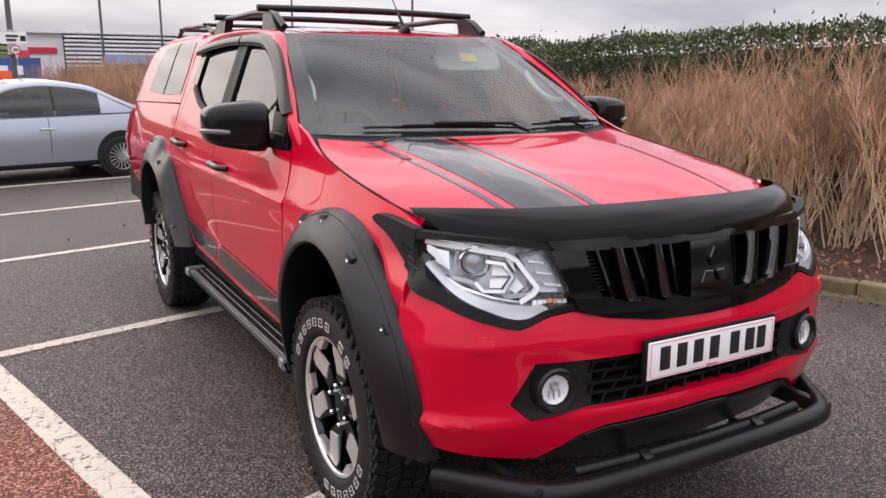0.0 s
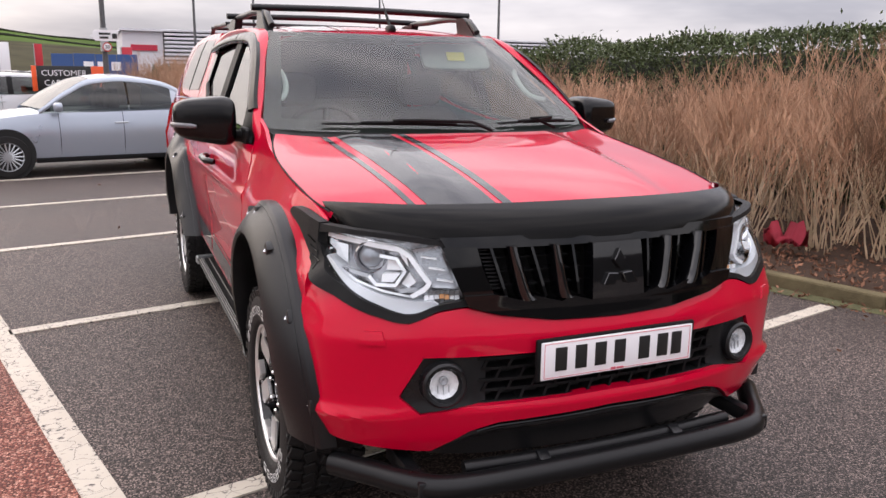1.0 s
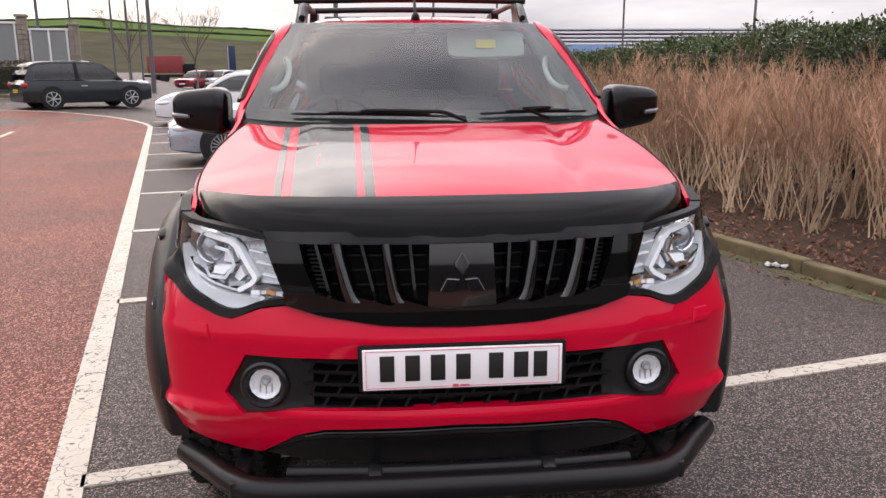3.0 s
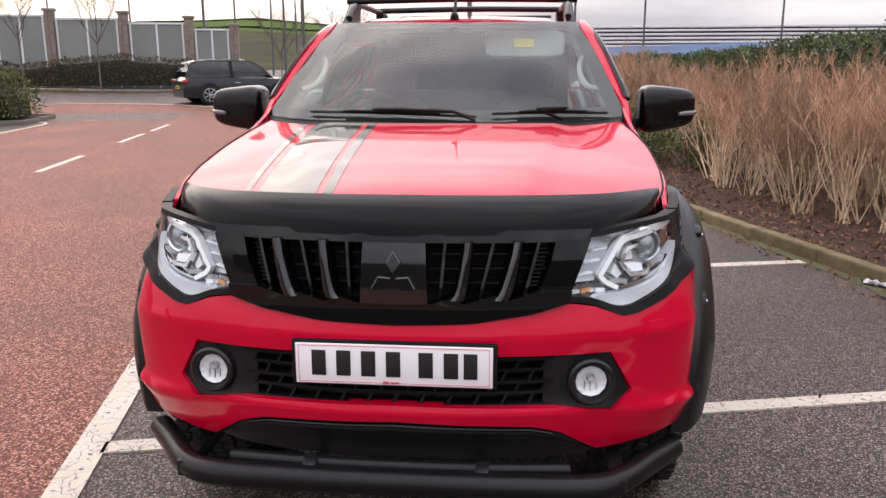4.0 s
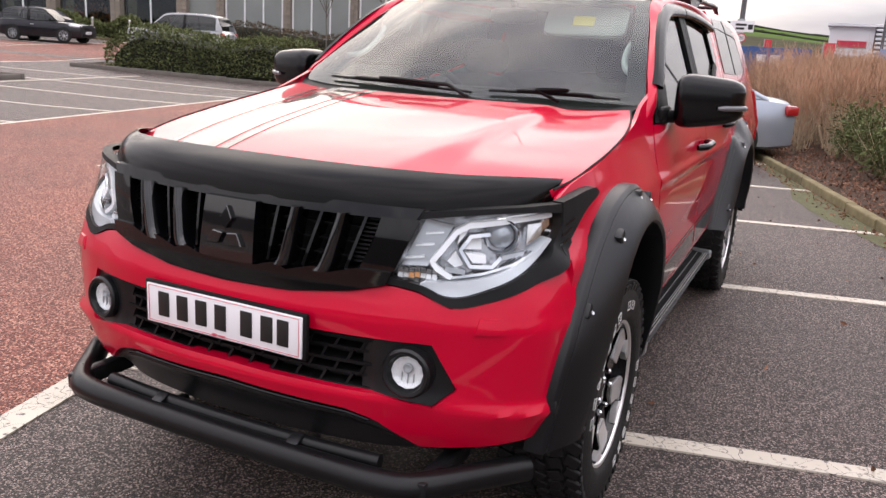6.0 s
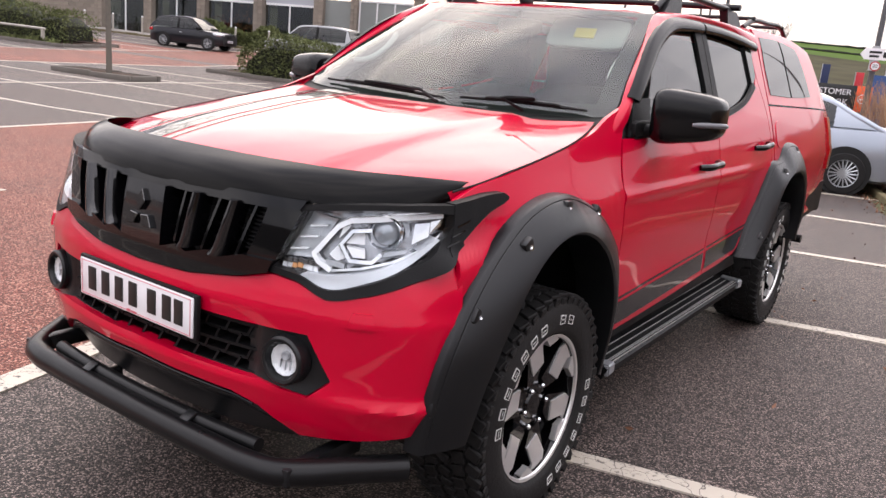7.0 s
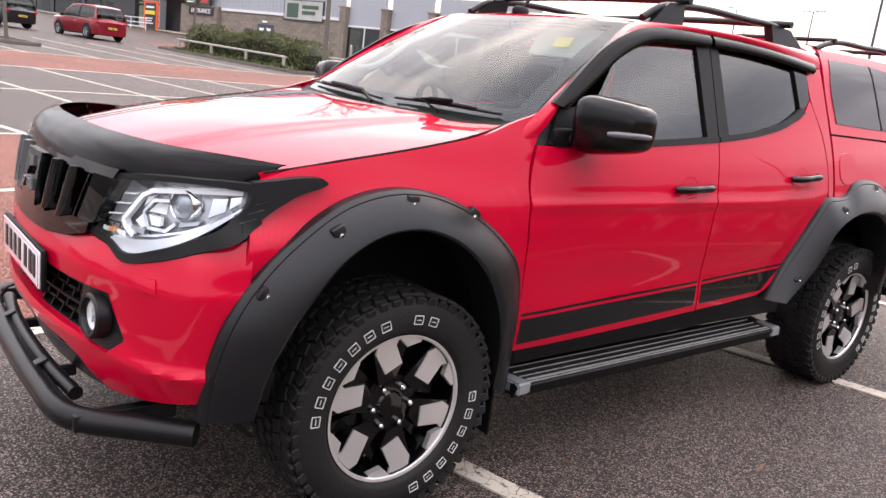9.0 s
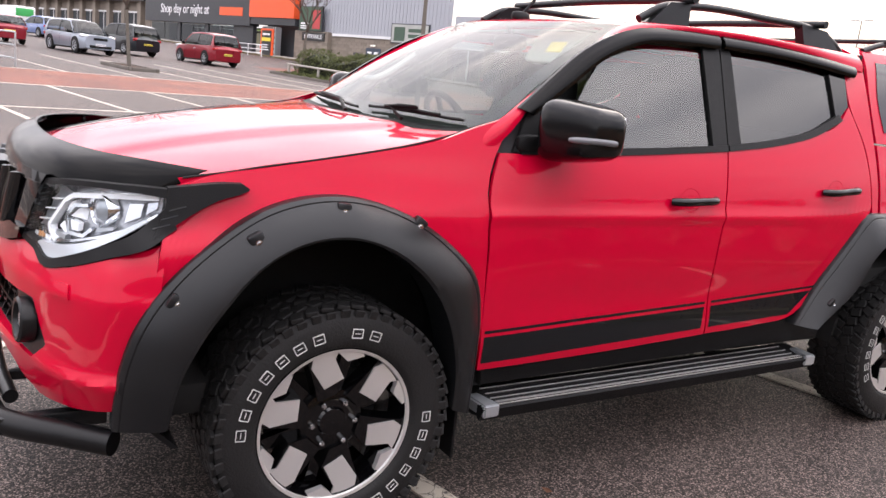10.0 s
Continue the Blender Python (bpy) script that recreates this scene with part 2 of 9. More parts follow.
REDROAD = tarmac("red_asphalt", (0.27, 0.086, 0.060), (0.54, 0.28, 0.21), (0.11, 0.032, 0.022), 110.0)
PAINT = line_paint("line_paint", (0.06, 0.05, 0.05))


# ---- mesh helpers ----
def part(name, bm, material, parent=None, label="", smooth=38.0):
    """Links a bmesh as one mesh object under a thing or a part."""
    bm.normal_update()
    for f_ in bm.faces:
        f_.smooth = True
    lim = radians(smooth)
    for e_ in bm.edges:
        if len(e_.link_faces) == 2 and e_.calc_face_angle(0.0) > lim:
            e_.smooth = False
    me = bpy.data.meshes.new(name)
    bm.to_mesh(me)
    bm.free()
    for m_ in (material if isinstance(material, (list, tuple)) else [material]):
        me.materials.append(m_)
    ob = new(name, me)
    if parent is not None:
        ob.parent = parent
    if label:
        tagged(ob, label)
    return ob


def thing(name, loc, label, category, group="", kind=""):
    ob = new(name)
    ob.location = loc
    ob.empty_display_size = 0.2
    return tagged(ob, label, category, group, kind)


def box(bm, cx, cy, cz, sx, sy, sz, bevel=0.0, seg=2, m=None):
    """A box of full sizes about a centre, with rounded edges."""
    r = bmesh.ops.create_cube(bm, size=1.0)
    vs = r["verts"]
    bmesh.ops.scale(bm, vec=(sx, sy, sz), verts=vs)
    if bevel:
        es = list({e for v in vs for e in v.link_edges})
        out = bmesh.ops.bevel(bm, geom=es, offset=bevel, segments=seg, profile=0.5, affect='EDGES')
        vs = list({v for f_ in out["faces"] for v in f_.verts} | {v for v in vs if v.is_valid})
    if m is not None:
        bmesh.ops.transform(bm, matrix=m, verts=vs)
    bmesh.ops.translate(bm, vec=(cx, cy, cz), verts=vs)
    return vs


def cyl(bm, a, b, r0, r1=None, n=20, caps=True):
    """A cylinder or cone between two points."""
    a, b = Vector(a), Vector(b)
    d = b - a
    q = d.to_track_quat('Z', 'Y').to_matrix()
    r1 = r0 if r1 is None else r1
    rows = []
    for p, r in ((a, r0), (b, r1)):
        rows.append([bm.verts.new(p + q @ Vector((r * math.cos(2 * math.pi * k / n), r * math.sin(2 * math.pi * k / n), 0))) for k in range(n)])
    for k in range(n):
        bm.faces.new((rows[0][k], rows[0][(k + 1) % n], rows[1][(k + 1) % n], rows[1][k]))
    if caps:
        bm.faces.new(rows[0][::-1])
        bm.faces.new(rows[1])


def crom(pts, n, sharp=False):
    """n + 1 points, evenly spaced along a smooth (or straight-edged) curve through pts."""
    p = np.array(pts, float)
    if len(p) == 2:
        t = np.linspace(0, 1, n + 1)[:, None]
        return p[0] * (1 - t) + p[1] * t
    seg = np.linalg.norm(np.diff(p, axis=0), axis=1)
    ln = np.concatenate([[0], np.cumsum(seg)])
    if sharp:
        s = np.linspace(0, ln[-1], n + 1)
        return np.stack([np.interp(s, ln, p[:, k]) for k in range(p.shape[1])], 1)
    g = np.gradient(p, ln, axis=0)
    out = []
    for s in np.linspace(0, ln[-1], n + 1):
        k = min(int(np.searchsorted(ln, s, "right")) - 1, len(seg) - 1)
        h = seg[k]
        u = (s - ln[k]) / h
        out.append((2 * u**3 - 3 * u**2 + 1) * p[k] + (u**3 - 2 * u**2 + u) * h * g[k] + (3 * u**2 - 2 * u**3) * p[k + 1] + (u**3 - u**2) * h * g[k + 1])
    return np.array(out)


def coons(bot, top, lef, rig, nu, nv, sharp=False):
    """A patch filled between four boundary curves (bot and top run the same way, lef and rig from bot to top)."""
    b, t = crom(bot, nu, sharp), crom(top, nu, sharp)
    l, r = crom(lef, nv, sharp), crom(rig, nv, sharp)
    u, v = np.linspace(0, 1, nu + 1), np.linspace(0, 1, nv + 1)
    U, V = u[None, :, None], v[:, None, None]
    ruled = (1 - V) * b[None] + V * t[None] + (1 - U) * l[:, None] + U * r[:, None]
    corner = (1 - U) * (1 - V) * b[0] + U * (1 - V) * b[-1] + (1 - U) * V * t[0] + U * V * t[-1]
    return ruled - corner


def skin(bm, g, lift, lip=0.012):
    """Lifts a grid of surface coordinates into space and folds its rim inwards, so that a panel shows thickness and shut lines."""
    nv, nu = g.shape[0], g.shape[1]
    vs = [[bm.verts.new(lift(*g[j, i], 0.0)) for i in range(nu)] for j in range(nv)]
    fs = [bm.faces.new((vs[j][i], vs[j][i + 1], vs[j + 1][i + 1], vs[j + 1][i])) for j in range(nv - 1) for i in range(nu - 1)]
    if lip:
        ring = [(0, i) for i in range(nu)] + [(j, nu - 1) for j in range(1, nv)] + [(nv - 1, i) for i in range(nu - 2, -1, -1)] + [(j, 0) for j in range(nv - 2, 0, -1)]
        inn = [bm.verts.new(lift(*g[j, i], lip)) for j, i in ring]
        k = len(ring)
        for a in range(k):
            j0, i0 = ring[a]
            j1, i1 = ring[(a + 1) % k]
            fs.append(bm.faces.new((vs[j0][i0], inn[a], inn[(a + 1) % k], vs[j1][i1])))
    bmesh.ops.recalc_face_normals(bm, faces=fs)
    return vs


def lathe(bm, prof, n=64, axis="x", c=(0, 0, 0)):
    """Turns a profile of (along, radius) pairs about an axis through c."""
    rows = []
    for a, r in prof:
        ring = []
        for k in range(n):
            t = 2 * math.pi * k / n
            p, q = r * math.cos(t), r * math.sin(t)
            v = (a, p, q) if axis == "x" else (p, a, q) if axis == "y" else (p, q, a)
            ring.append(bm.verts.new((c[0] + v[0], c[1] + v[1], c[2] + v[2])))
        rows.append(ring)
    for i in range(len(rows) - 1):
        for k in range(n):
            bm.faces.new((rows[i][k], rows[i + 1][k], rows[i + 1][(k + 1) % n], rows[i][(k + 1) % n]))
    return rows


def tube(bm, pts, r, n=14, caps=True):
    """A round tube along a polyline."""
    p = [Vector(q) for q in pts]
    rows = []
    up = Vector((0, 0, 1))
    for i, q in enumerate(p):
        d = (p[min(i + 1, len(p) - 1)] - p[max(i - 1, 0)]).normalized()
        ref = up if abs(d.z) < 0.95 else Vector((1, 0, 0))
        s = d.cross(ref).normalized()
        t = s.cross(d)
        rr = r[i] if isinstance(r, (list, tuple)) else r
        rows.append([bm.verts.new(q + s * (rr * math.cos(2 * math.pi * k / n)) + t * (rr * math.sin(2 * math.pi * k / n))) for k in range(n)])
    for i in range(len(rows) - 1):
        for k in range(n):
            bm.faces.new((rows[i][k], rows[i][(k + 1) % n], rows[i + 1][(k + 1) % n], rows[i + 1][k]))
    if caps:
        bm.faces.new(rows[0][::-1])
        bm.faces.new(rows[-1])


def prism(bm, poly, lift, d0, d1):
    """A polygon of surface coordinates, lifted to depth d0 and closed back to depth d1."""
    a = [bm.verts.new(lift(*p, d0)) for p in poly]
    b = [bm.verts.new(lift(*p, d1)) for p in poly]
    fs = [bm.faces.new(a), bm.faces.new(b[::-1])]
    k = len(poly)
    for i in range(k):
        fs.append(bm.faces.new((a[i], b[i], b[(i + 1) % k], a[(i + 1) % k])))
    bmesh.ops.recalc_face_normals(bm, faces=fs)


def plate(bm, poly, z0, z1):
    """A flat polygon of (x, y) with thickness from z0 up to z1."""
    prism(bm, poly, lambda x, y, d: (x, y, d), z1, z0)


# ---- the ground and its grid of parking bays ----
GA = radians(13.7)
GU, GV = Vector((math.cos(GA), math.sin(GA))), Vector((-math.sin(GA), math.cos(GA)))


def grid_xy(u, v):
    """A place on the car park's own grid: u from the near road's edge line across the bays, v along the row."""
    return 0.45 + u * GU.x + v * GV.x, 2.40 + u * GU.y + v * GV.y


def ground_z(x, y):
    """The car park lies level by the truck and rises gently towards the store and the far end."""
    dx, dy = x - 0.45, y - 2.40
    u, v = dx * GU.x + dy * GU.y, dx * GV.x + dy * GV.y
    a, b = max(0.0, -u - 7.5), max(0.0, v - 21.0)
    # the rise dies out towards the far end of the near bays
    k = min(1.0, max(0.0, (3.0 - u) / 7.0))
    return 0.023 * min(a, 90.0) * min(1.0, a / 3.0) + 0.03 * min(b, 40.0) * min(1.0, b / 3.0) * k * k * (3 - 2 * k)


def sheet(name, u0, u1, v0, v1, material, lift, label, category, kind="structure", step=1.5, parent=None):
    """A flat strip laid on the ground in grid coordinates, following its rise."""
    bm = bmesh.new()
    nu, nv = max(1, int(abs(u1 - u0) / step)), max(1, int(abs(v1 - v0) / step))
    vs = []
    for j in range(nv + 1):
        row = []
        for i in range(nu + 1):
            x, y = grid_xy(u0 + (u1 - u0) * i / nu, v0 + (v1 - v0) * j / nv)
            row.append(bm.verts.new((x, y, ground_z(x, y) + lift)))
        vs.append(row)
    for j in range(nv):
        for i in range(nu):
            bm.faces.new((vs[j][i], vs[j][i + 1], vs[j + 1][i + 1], vs[j + 1][i]))
    ob = part(name, bm, material, parent)
    return tagged(ob, label, category, kind=kind)


def ground_sheet():
    bm = bmesh.new()
    us = [-900, -400, -220] + list(np.arange(-140, 60.1, 2.0)) + [120, 300, 900]
    vs_ = [-900, -400, -120] + list(np.arange(-60, 140.1, 2.0)) + [220, 400, 900]
    g = [[bm.verts.new((*grid_xy(u, v), ground_z(*grid_xy(u, v)))) for u in us] for v in vs_]
    for j in range(len(vs_) - 1):
        for i in range(len(us) - 1):
            bm.faces.new((g[j][i], g[j][i + 1], g[j + 1][i + 1], g[j + 1][i]))
    tagged(part("ground", bm, ASPHALT), "dark coarse grey-brown asphalt of the car park", "ground", kind="structure")


def strip_line(pts, width, name="bay_line", lift=0.008, material=None, label="white painted parking bay line, cracked and worn", group="bay lines"):
    """A painted line along a polyline of grid coordinates."""
    bm = bmesh.new()
    p = [Vector(q) for q in pts]
    dense = []
    for a, b in zip(p, p[1:]):
        k = max(1, int((b - a).length / 1.5))
        dense += [a.lerp(b, i / k) for i in range(k)]
    dense.append(p[-1])
    top, low = [], []
    for i, q in enumerate(dense):
        d = (dense[min(i + 1, len(dense) - 1)] - dense[max(i - 1, 0)]).normalized()
        s = Vector((-d.y, d.x)) * width / 2
        for row, dz in ((top, lift), (low, -0.003)):
            pair = []
            for w in (q + s, q - s):
                x, y = grid_xy(w.x, w.y)
                pair.append(bm.verts.new((x, y, ground_z(x, y) + dz)))
            row.append(pair)
    for i in range(len(dense) - 1):
        bm.faces.new((top[i][0], top[i][1], top[i + 1][1], top[i + 1][0]))
        bm.faces.new((top[i][0], top[i + 1][0], low[i + 1][0], low[i][0]))
        bm.faces.new((top[i][1], low[i][1], low[i + 1][1], top[i + 1][1]))
    ob = part(name, bm, material or PAINT)
    return tagged(ob, label, "road marking", group, "structure")


ground_sheet()
BAY = 2.49
# the near red road: straight beside the bays, then bending away round the far end
bm = bmesh.new()
R_OUT = [(0.0, -60.0), (0.0, 20.0)] + [(-9.0 + 9.0 * math.cos(a), 20.0 + 9.0 * math.sin(a)) for a in np.linspace(0.1, math.pi / 2, 9)] + [(-40.0, 29.0)]
R_IN = [(-6.75, -60.0), (-6.75, 20.0)] + [(-9.0 + 2.25 * math.cos(a), 20.5 + 1.75 * math.sin(a)) for a in np.linspace(0.1, math.pi / 2, 9)] + [(-40.0, 22.25)]
ra, rb = crom(R_OUT, 90, True), crom(R_IN, 90, True)
rows = []
for a, b in zip(ra, rb):
    row = []
    for k in range(7):
        x, y = grid_xy(*(a + (b - a) * k / 6))
        row.append(bm.verts.new((x, y, ground_z(x, y) + 0.004)))
    rows.append(row)
for i in range(90):
    for k in range(6):
        bm.faces.new((rows[i][k], rows[i][k + 1], rows[i + 1][k + 1], rows[i + 1][k]))
tagged(part("road", bm, REDROAD), "worn red asphalt road through the car park", "road", kind="structure")
sheet("road_2", -22.9, -17.2, -70, 75, REDROAD, 0.005, "worn red asphalt road along the far bays", "road")
strip_line([(-0.02, -30), (-0.02, 20)] + [(-9 + 8.98 * math.cos(a), 20 + 8.98 * math.sin(a)) for a in np.linspace(0.05, math.pi / 2, 12)], 0.13, "edge_line", label="white painted road edge line, cracked and worn", group="edge lines")
strip_line([(-6.75, -60), (-6.75, 20)] + [(-9.0 + 2.25 * math.cos(a), 20.5 + 1.75 * math.sin(a)) for a in np.linspace(0.1, math.pi / 2, 6)], 0.1, "edge_line", label="white painted road edge line, cracked and worn", group="edge lines")
for k in range(-9, 17):
    strip_line([(0.03, k * BAY), (4.62, k * BAY)], 0.1)
for v in (-14.6, -9.8, -5.0, -0.2, 4.6, 9.4, 14.3, 17.5):
    strip_line([(-3.3, v), (-3.3, v + 2.3)], 0.11, "centre_dash", label="white painted centre line dash on the red road", group="centre dashes")
for k in range(-14, 8):
    strip_line([(-6.8, k * BAY), (-17.1, k * BAY)], 0.1)
for k in range(-14, 20):
    strip_line([(-23.0, k * BAY), (-33.2, k * BAY)], 0.1)
strip_line([(-12.05, -36), (-12.05, 19)], 0.1)
strip_line([(-22.95, -60), (-22.95, 60)], 0.1, "edge_line", label="white painted road edge line, cracked and worn", group="edge lines")
strip_line([(-17.2, -60), (-17.2, 60)], 0.1, "edge_line", label="white painted road edge line, cracked and worn", group="edge lines")


# ---- the red pickup truck ----
XC, TY = 1.805, 3.97
truck = thing("pickup_truck", (XC, TY, 0), "glossy red double-cab pickup with black stripes, flares and canopy", "pickup truck")


def tp(name, bm, material, parent=None, label="", smooth=38.0):
    """A part of the truck, from coordinates (across from its middle, along, up)."""
    bmesh.ops.translate(bm, vec=(0, -TY, 0), verts=bm.verts)
    return part(name, bm, material, parent or truck, label, smooth)


def tab(x, xs, ys):
    return float(np.interp(x, xs, ys))


def smo(a, b, x):
    t = min(1.0, max(0.0, (x - a) / (b - a)))
    return t * t * (3 - 2 * t)


# the side: half width by height, for the cab and for the front wing
S_Z = (0.30, 0.45, 0.52, 0.60, 0.80, 0.98, 1.06, 1.12, 1.20, 1.28, 1.34, 1.42, 1.55, 1.64, 1.70, 1.76, 1.80)
S_X = (0.78, 0.805, 0.828, 0.838, 0.846, 0.850, 0.843, 0.832, 0.812, 0.786, 0.764, 0.734, 0.686, 0.652, 0.625, 0.585, 0.545)
W_Z = (0.30, 0.45, 0.60, 0.80, 0.95, 1.03, 1.08, 1.14, 1.20, 1.26, 1.32, 1.40)
W_X = (0.78, 0.81, 0.835, 0.845, 0.848, 0.838, 0.822, 0.800, 0.782, 0.762, 0.742, 0.715)


def smooth_tab(x, xs, ys):
    return (tab(x - 0.025, xs, ys) + tab(x, xs, ys) * 2 + tab(x + 0.025, xs, ys)) / 4


def side_x(y, z):
    a, b = smooth_tab(z, S_Z, S_X), smooth_tab(z, W_Z, W_X)
    x = b + (a - b) * smo(2.85, 3.15, y)
    if y < 2.6:
        x -= (0.014 + 0.036 * smo(0.92, 1.02, z)) * ((2.6 - y) / 0.7) ** 2 + 0.024 * (1 - smo(1.92, 2.22, y)) * smo(0.92, 1.0, z)
    if y > 6.0:
        x -= 0.03 * ((y - 6.0) / 0.8) ** 2
    # shallow scallop along the lower doors and the shoulder crease
    x -= 0.010 * math.exp(-((z - 0.72) / 0.10) ** 2) * smo(2.9, 3.4, y)
    x += 0.010 * math.exp(-((z - 1.03) / 0.022) ** 2) * smo(2.5, 3.0, y)
    return x


def side(sg):
    return lambda y, z, d: (sg * (side_x(y, z) - d), y, z)


def off(fn, out):
    if callable(out):
        return lambda a, b, d: fn(a, b, d - out(b))
    return lambda a, b, d: fn(a, b, d - out)


# the nose: a plan curve that wraps from the middle round to the wing, and its swell by height
N_P = crom([(0, 1.598), (0.12, 1.600), (0.25, 1.612), (0.38, 1.632), (0.50, 1.664), (0.60, 1.712), (0.68, 1.782), (0.74, 1.868), (0.78, 1.965), (0.805, 2.08), (0.822, 2.20), (0.832, 2.35)], 120)
N_S = np.concatenate([[0], np.cumsum(np.linalg.norm(np.diff(N_P, axis=0), axis=1))])


def nose_out(s, z):
    """How far the nose stands out from its plan curve: a middle and a fuller corner profile."""
    a = tab(z, (0.36, 0.44, 0.50, 0.565, 0.59, 0.615, 0.64, 0.74, 0.80, 0.84, 0.88, 0.93, 1.00, 1.08, 1.16), (-0.05, 0.0, 0.026, 0.040, 0.046, 0.038, 0.034, 0.034, 0.038, 0.026, 0.010, 0.002, -0.012, -0.032, -0.055))
    c = tab(z, (0.36, 0.45, 0.52, 0.572, 0.598, 0.64, 0.74, 0.795, 0.815, 0.86, 0.91, 0.96, 1.02, 1.10, 1.16), (0.0, 0.036, 0.066, 0.092, 0.072, 0.074, 0.079, 0.080, 0.072, 0.058, 0.044, 0.027, 0.010, -0.006, -0.02))
    return a + (c - a) * smo(0.52, 0.80, s) + 0.022 * smo(0.66, 0.86, s) * (1 - smo(0.84, 0.96, z)) - 0.020 * smo(0.80, 0.90, s) * (1 - smo(0.80, 0.92, z))


def nose(sg):
    def fn(s, z, d):
        s_ = min(max(s, 0.0), float(N_S[-1]) - 1e-4)
        x, y = np.interp(s_, N_S, N_P[:, 0]), np.interp(s_, N_S, N_P[:, 1])
        e = 0.01
        tx = np.interp(s_ + e, N_S, N_P[:, 0]) - np.interp(max(0, s_ - e), N_S, N_P[:, 0])
        ty = np.interp(s_ + e, N_S, N_P[:, 1]) - np.interp(max(0, s_ - e), N_S, N_P[:, 1])
        ln = math.hypot(tx, ty)
        nx, ny = ty / ln, -tx / ln
        o = nose_out(s_, z) - d
        return (sg * float(x + nx * o), float(y + ny * o), z)
    return fn


HE = crom([(0.735, 2.00), (0.752, 2.06), (0.772, 2.22), (0.778, 2.40), (0.772, 2.58), (0.745, 2.76), (0.715, 2.87)], 40)


def hood_z(x, y):
    x = abs(x)
    ze = tab(y, (1.62, 1.75, 1.90, 2.05, 2.22, 2.36, 2.52, 2.65, 2.78, 2.90), (1.00, 1.035, 1.075, 1.118, 1.156, 1.180, 1.208, 1.230, 1.257, 1.287))
    zc = tab(y, (1.62, 1.70, 1.80, 1.95, 2.10, 2.40, 2.65, 2.90), (1.055, 1.085, 1.117, 1.155, 1.186, 1.234, 1.262, 1.285))
    xe = 0.775
    z = ze + (zc - ze) * (1 - (x / xe) ** 2.4)
    w = 0.40 + 0.10 * (y - 1.9)
    return z + 0.013 * (1 - smo(w - 0.05, w + 0.035, x))


def hood_s(x, y, d):
    return (x, y, (hood_z(x, y - 0.04) + 2 * hood_z(x, y) + hood_z(x, y + 0.04)) / 4 - d)


# bonnet
bm = bmesh.new()
front = [(-0.735, 2.00), (-0.66, 1.875), (-0.50, 1.755), (-0.25, 1.69), (0, 1.672), (0.25, 1.69), (0.50, 1.755), (0.66, 1.875), (0.735, 2.00)]
rear = [(-0.712, 2.865), (-0.55, 2.79), (-0.30, 2.725), (0, 2.705), (0.30, 2.725), (0.55, 2.79), (0.712, 2.865)]
g = coons(front, rear, [(-a, b) for a, b in HE], [tuple(p) for p in HE], 56, 30)
skin(bm, g, hood_s, 0.02)
bonnet = tp("bonnet", bm, RED)
for sg in (1, -1):
    bm = bmesh.new()
    tube(bm, [hood_s(sg * (p[0] + 0.002), p[1], -0.0005) for p in HE], 0.0032, 6)
    tp("bonnet_gap", bm, DARK, bonnet, "dark shut line along the bonnet's edge")


def hood_stripe(x0, x1):
    bm = bmesh.new()
    nv = 30
    vs = []
    for j in range(nv + 1):
        f_ = j / nv
        row = []
        for i in range(5):
            k = i / 4
            x = (x0 + (x1 - x0) * k) * (0.93 + 0.10 * f_)
            yf = float(np.interp(abs(x), [abs(p[0]) for p in front[4:]], [p[1] for p in front[4:]])) + 0.006
            yr = float(np.interp(abs(x), [p[0] for p in rear[3:]], [p[1] for p in rear[3:]])) - 0.006
            y = yf + (yr - yf) * f_
            row.append(bm.verts.new(hood_s(x, y, -0.0016)))
        vs.append(row)
    for j in range(nv):
        for i in range(4):
            bm.faces.new((vs[j][i], vs[j][i + 1], vs[j + 1][i + 1], vs[j + 1][i]))
    return bm


for a, b in ((-0.484, -0.282), (-0.540, -0.517), (-0.260, -0.228)):
    tp("bonnet_stripe", hood_stripe(a, b), STRIPE, bonnet, "matt black vinyl stripe")

# stone deflector along the bonnet's leading edge
D_LOW = crom([(0, 1.612, 1.062), (0.2, 1.622, 1.064), (0.40, 1.660, 1.068), (0.55, 1.730, 1.071), (0.66, 1.835, 1.073), (0.715, 1.93, 1.076), (0.741, 2.025, 1.084)], 28)
D_TOP = crom([(0, 1.702, 1.158), (0.2, 1.712, 1.157), (0.40, 1.748, 1.155), (0.55, 1.815, 1.151), (0.665, 1.925, 1.146), (0.742, 2.062, 1.134)], 28)
bm = bmesh.new()
low = np.concatenate([(D_LOW * (-1, 1, 1))[::-1], D_LOW[1:]])
top = np.concatenate([(D_TOP * (-1, 1, 1))[::-1], D_TOP[1:]])
rows = []
for k in range(9):
    f_ = k / 8
    q = low * (1 - f_) + top * f_
    q[:, 1] -= 0.022 * math.sin(math.pi * f_) * (1 - 0.5 * (np.abs(low[:, 0]) / 0.73) ** 2)
    q[:, 2] += 0.012 * math.sin(math.pi * f_)
    rows.append(q)
rows += [q + np.array((0, 0.005, -0.002)) for q in rows[::-1]]
vv = [[bm.verts.new(p) for p in q] for q in rows]
for j in range(len(vv)):
    a, b = vv[j], vv[(j + 1) % len(vv)]
    for i in range(len(a) - 1):
        bm.faces.new((a[i], a[i + 1], b[i + 1], b[i]))
for i in (0, -1):
    for j in range(8):
        bm.faces.new((vv[j][i], vv[j + 1][i], vv[-2 - j][i], vv[-1 - j][i]))
bmesh.ops.recalc_face_normals(bm, faces=bm.faces)
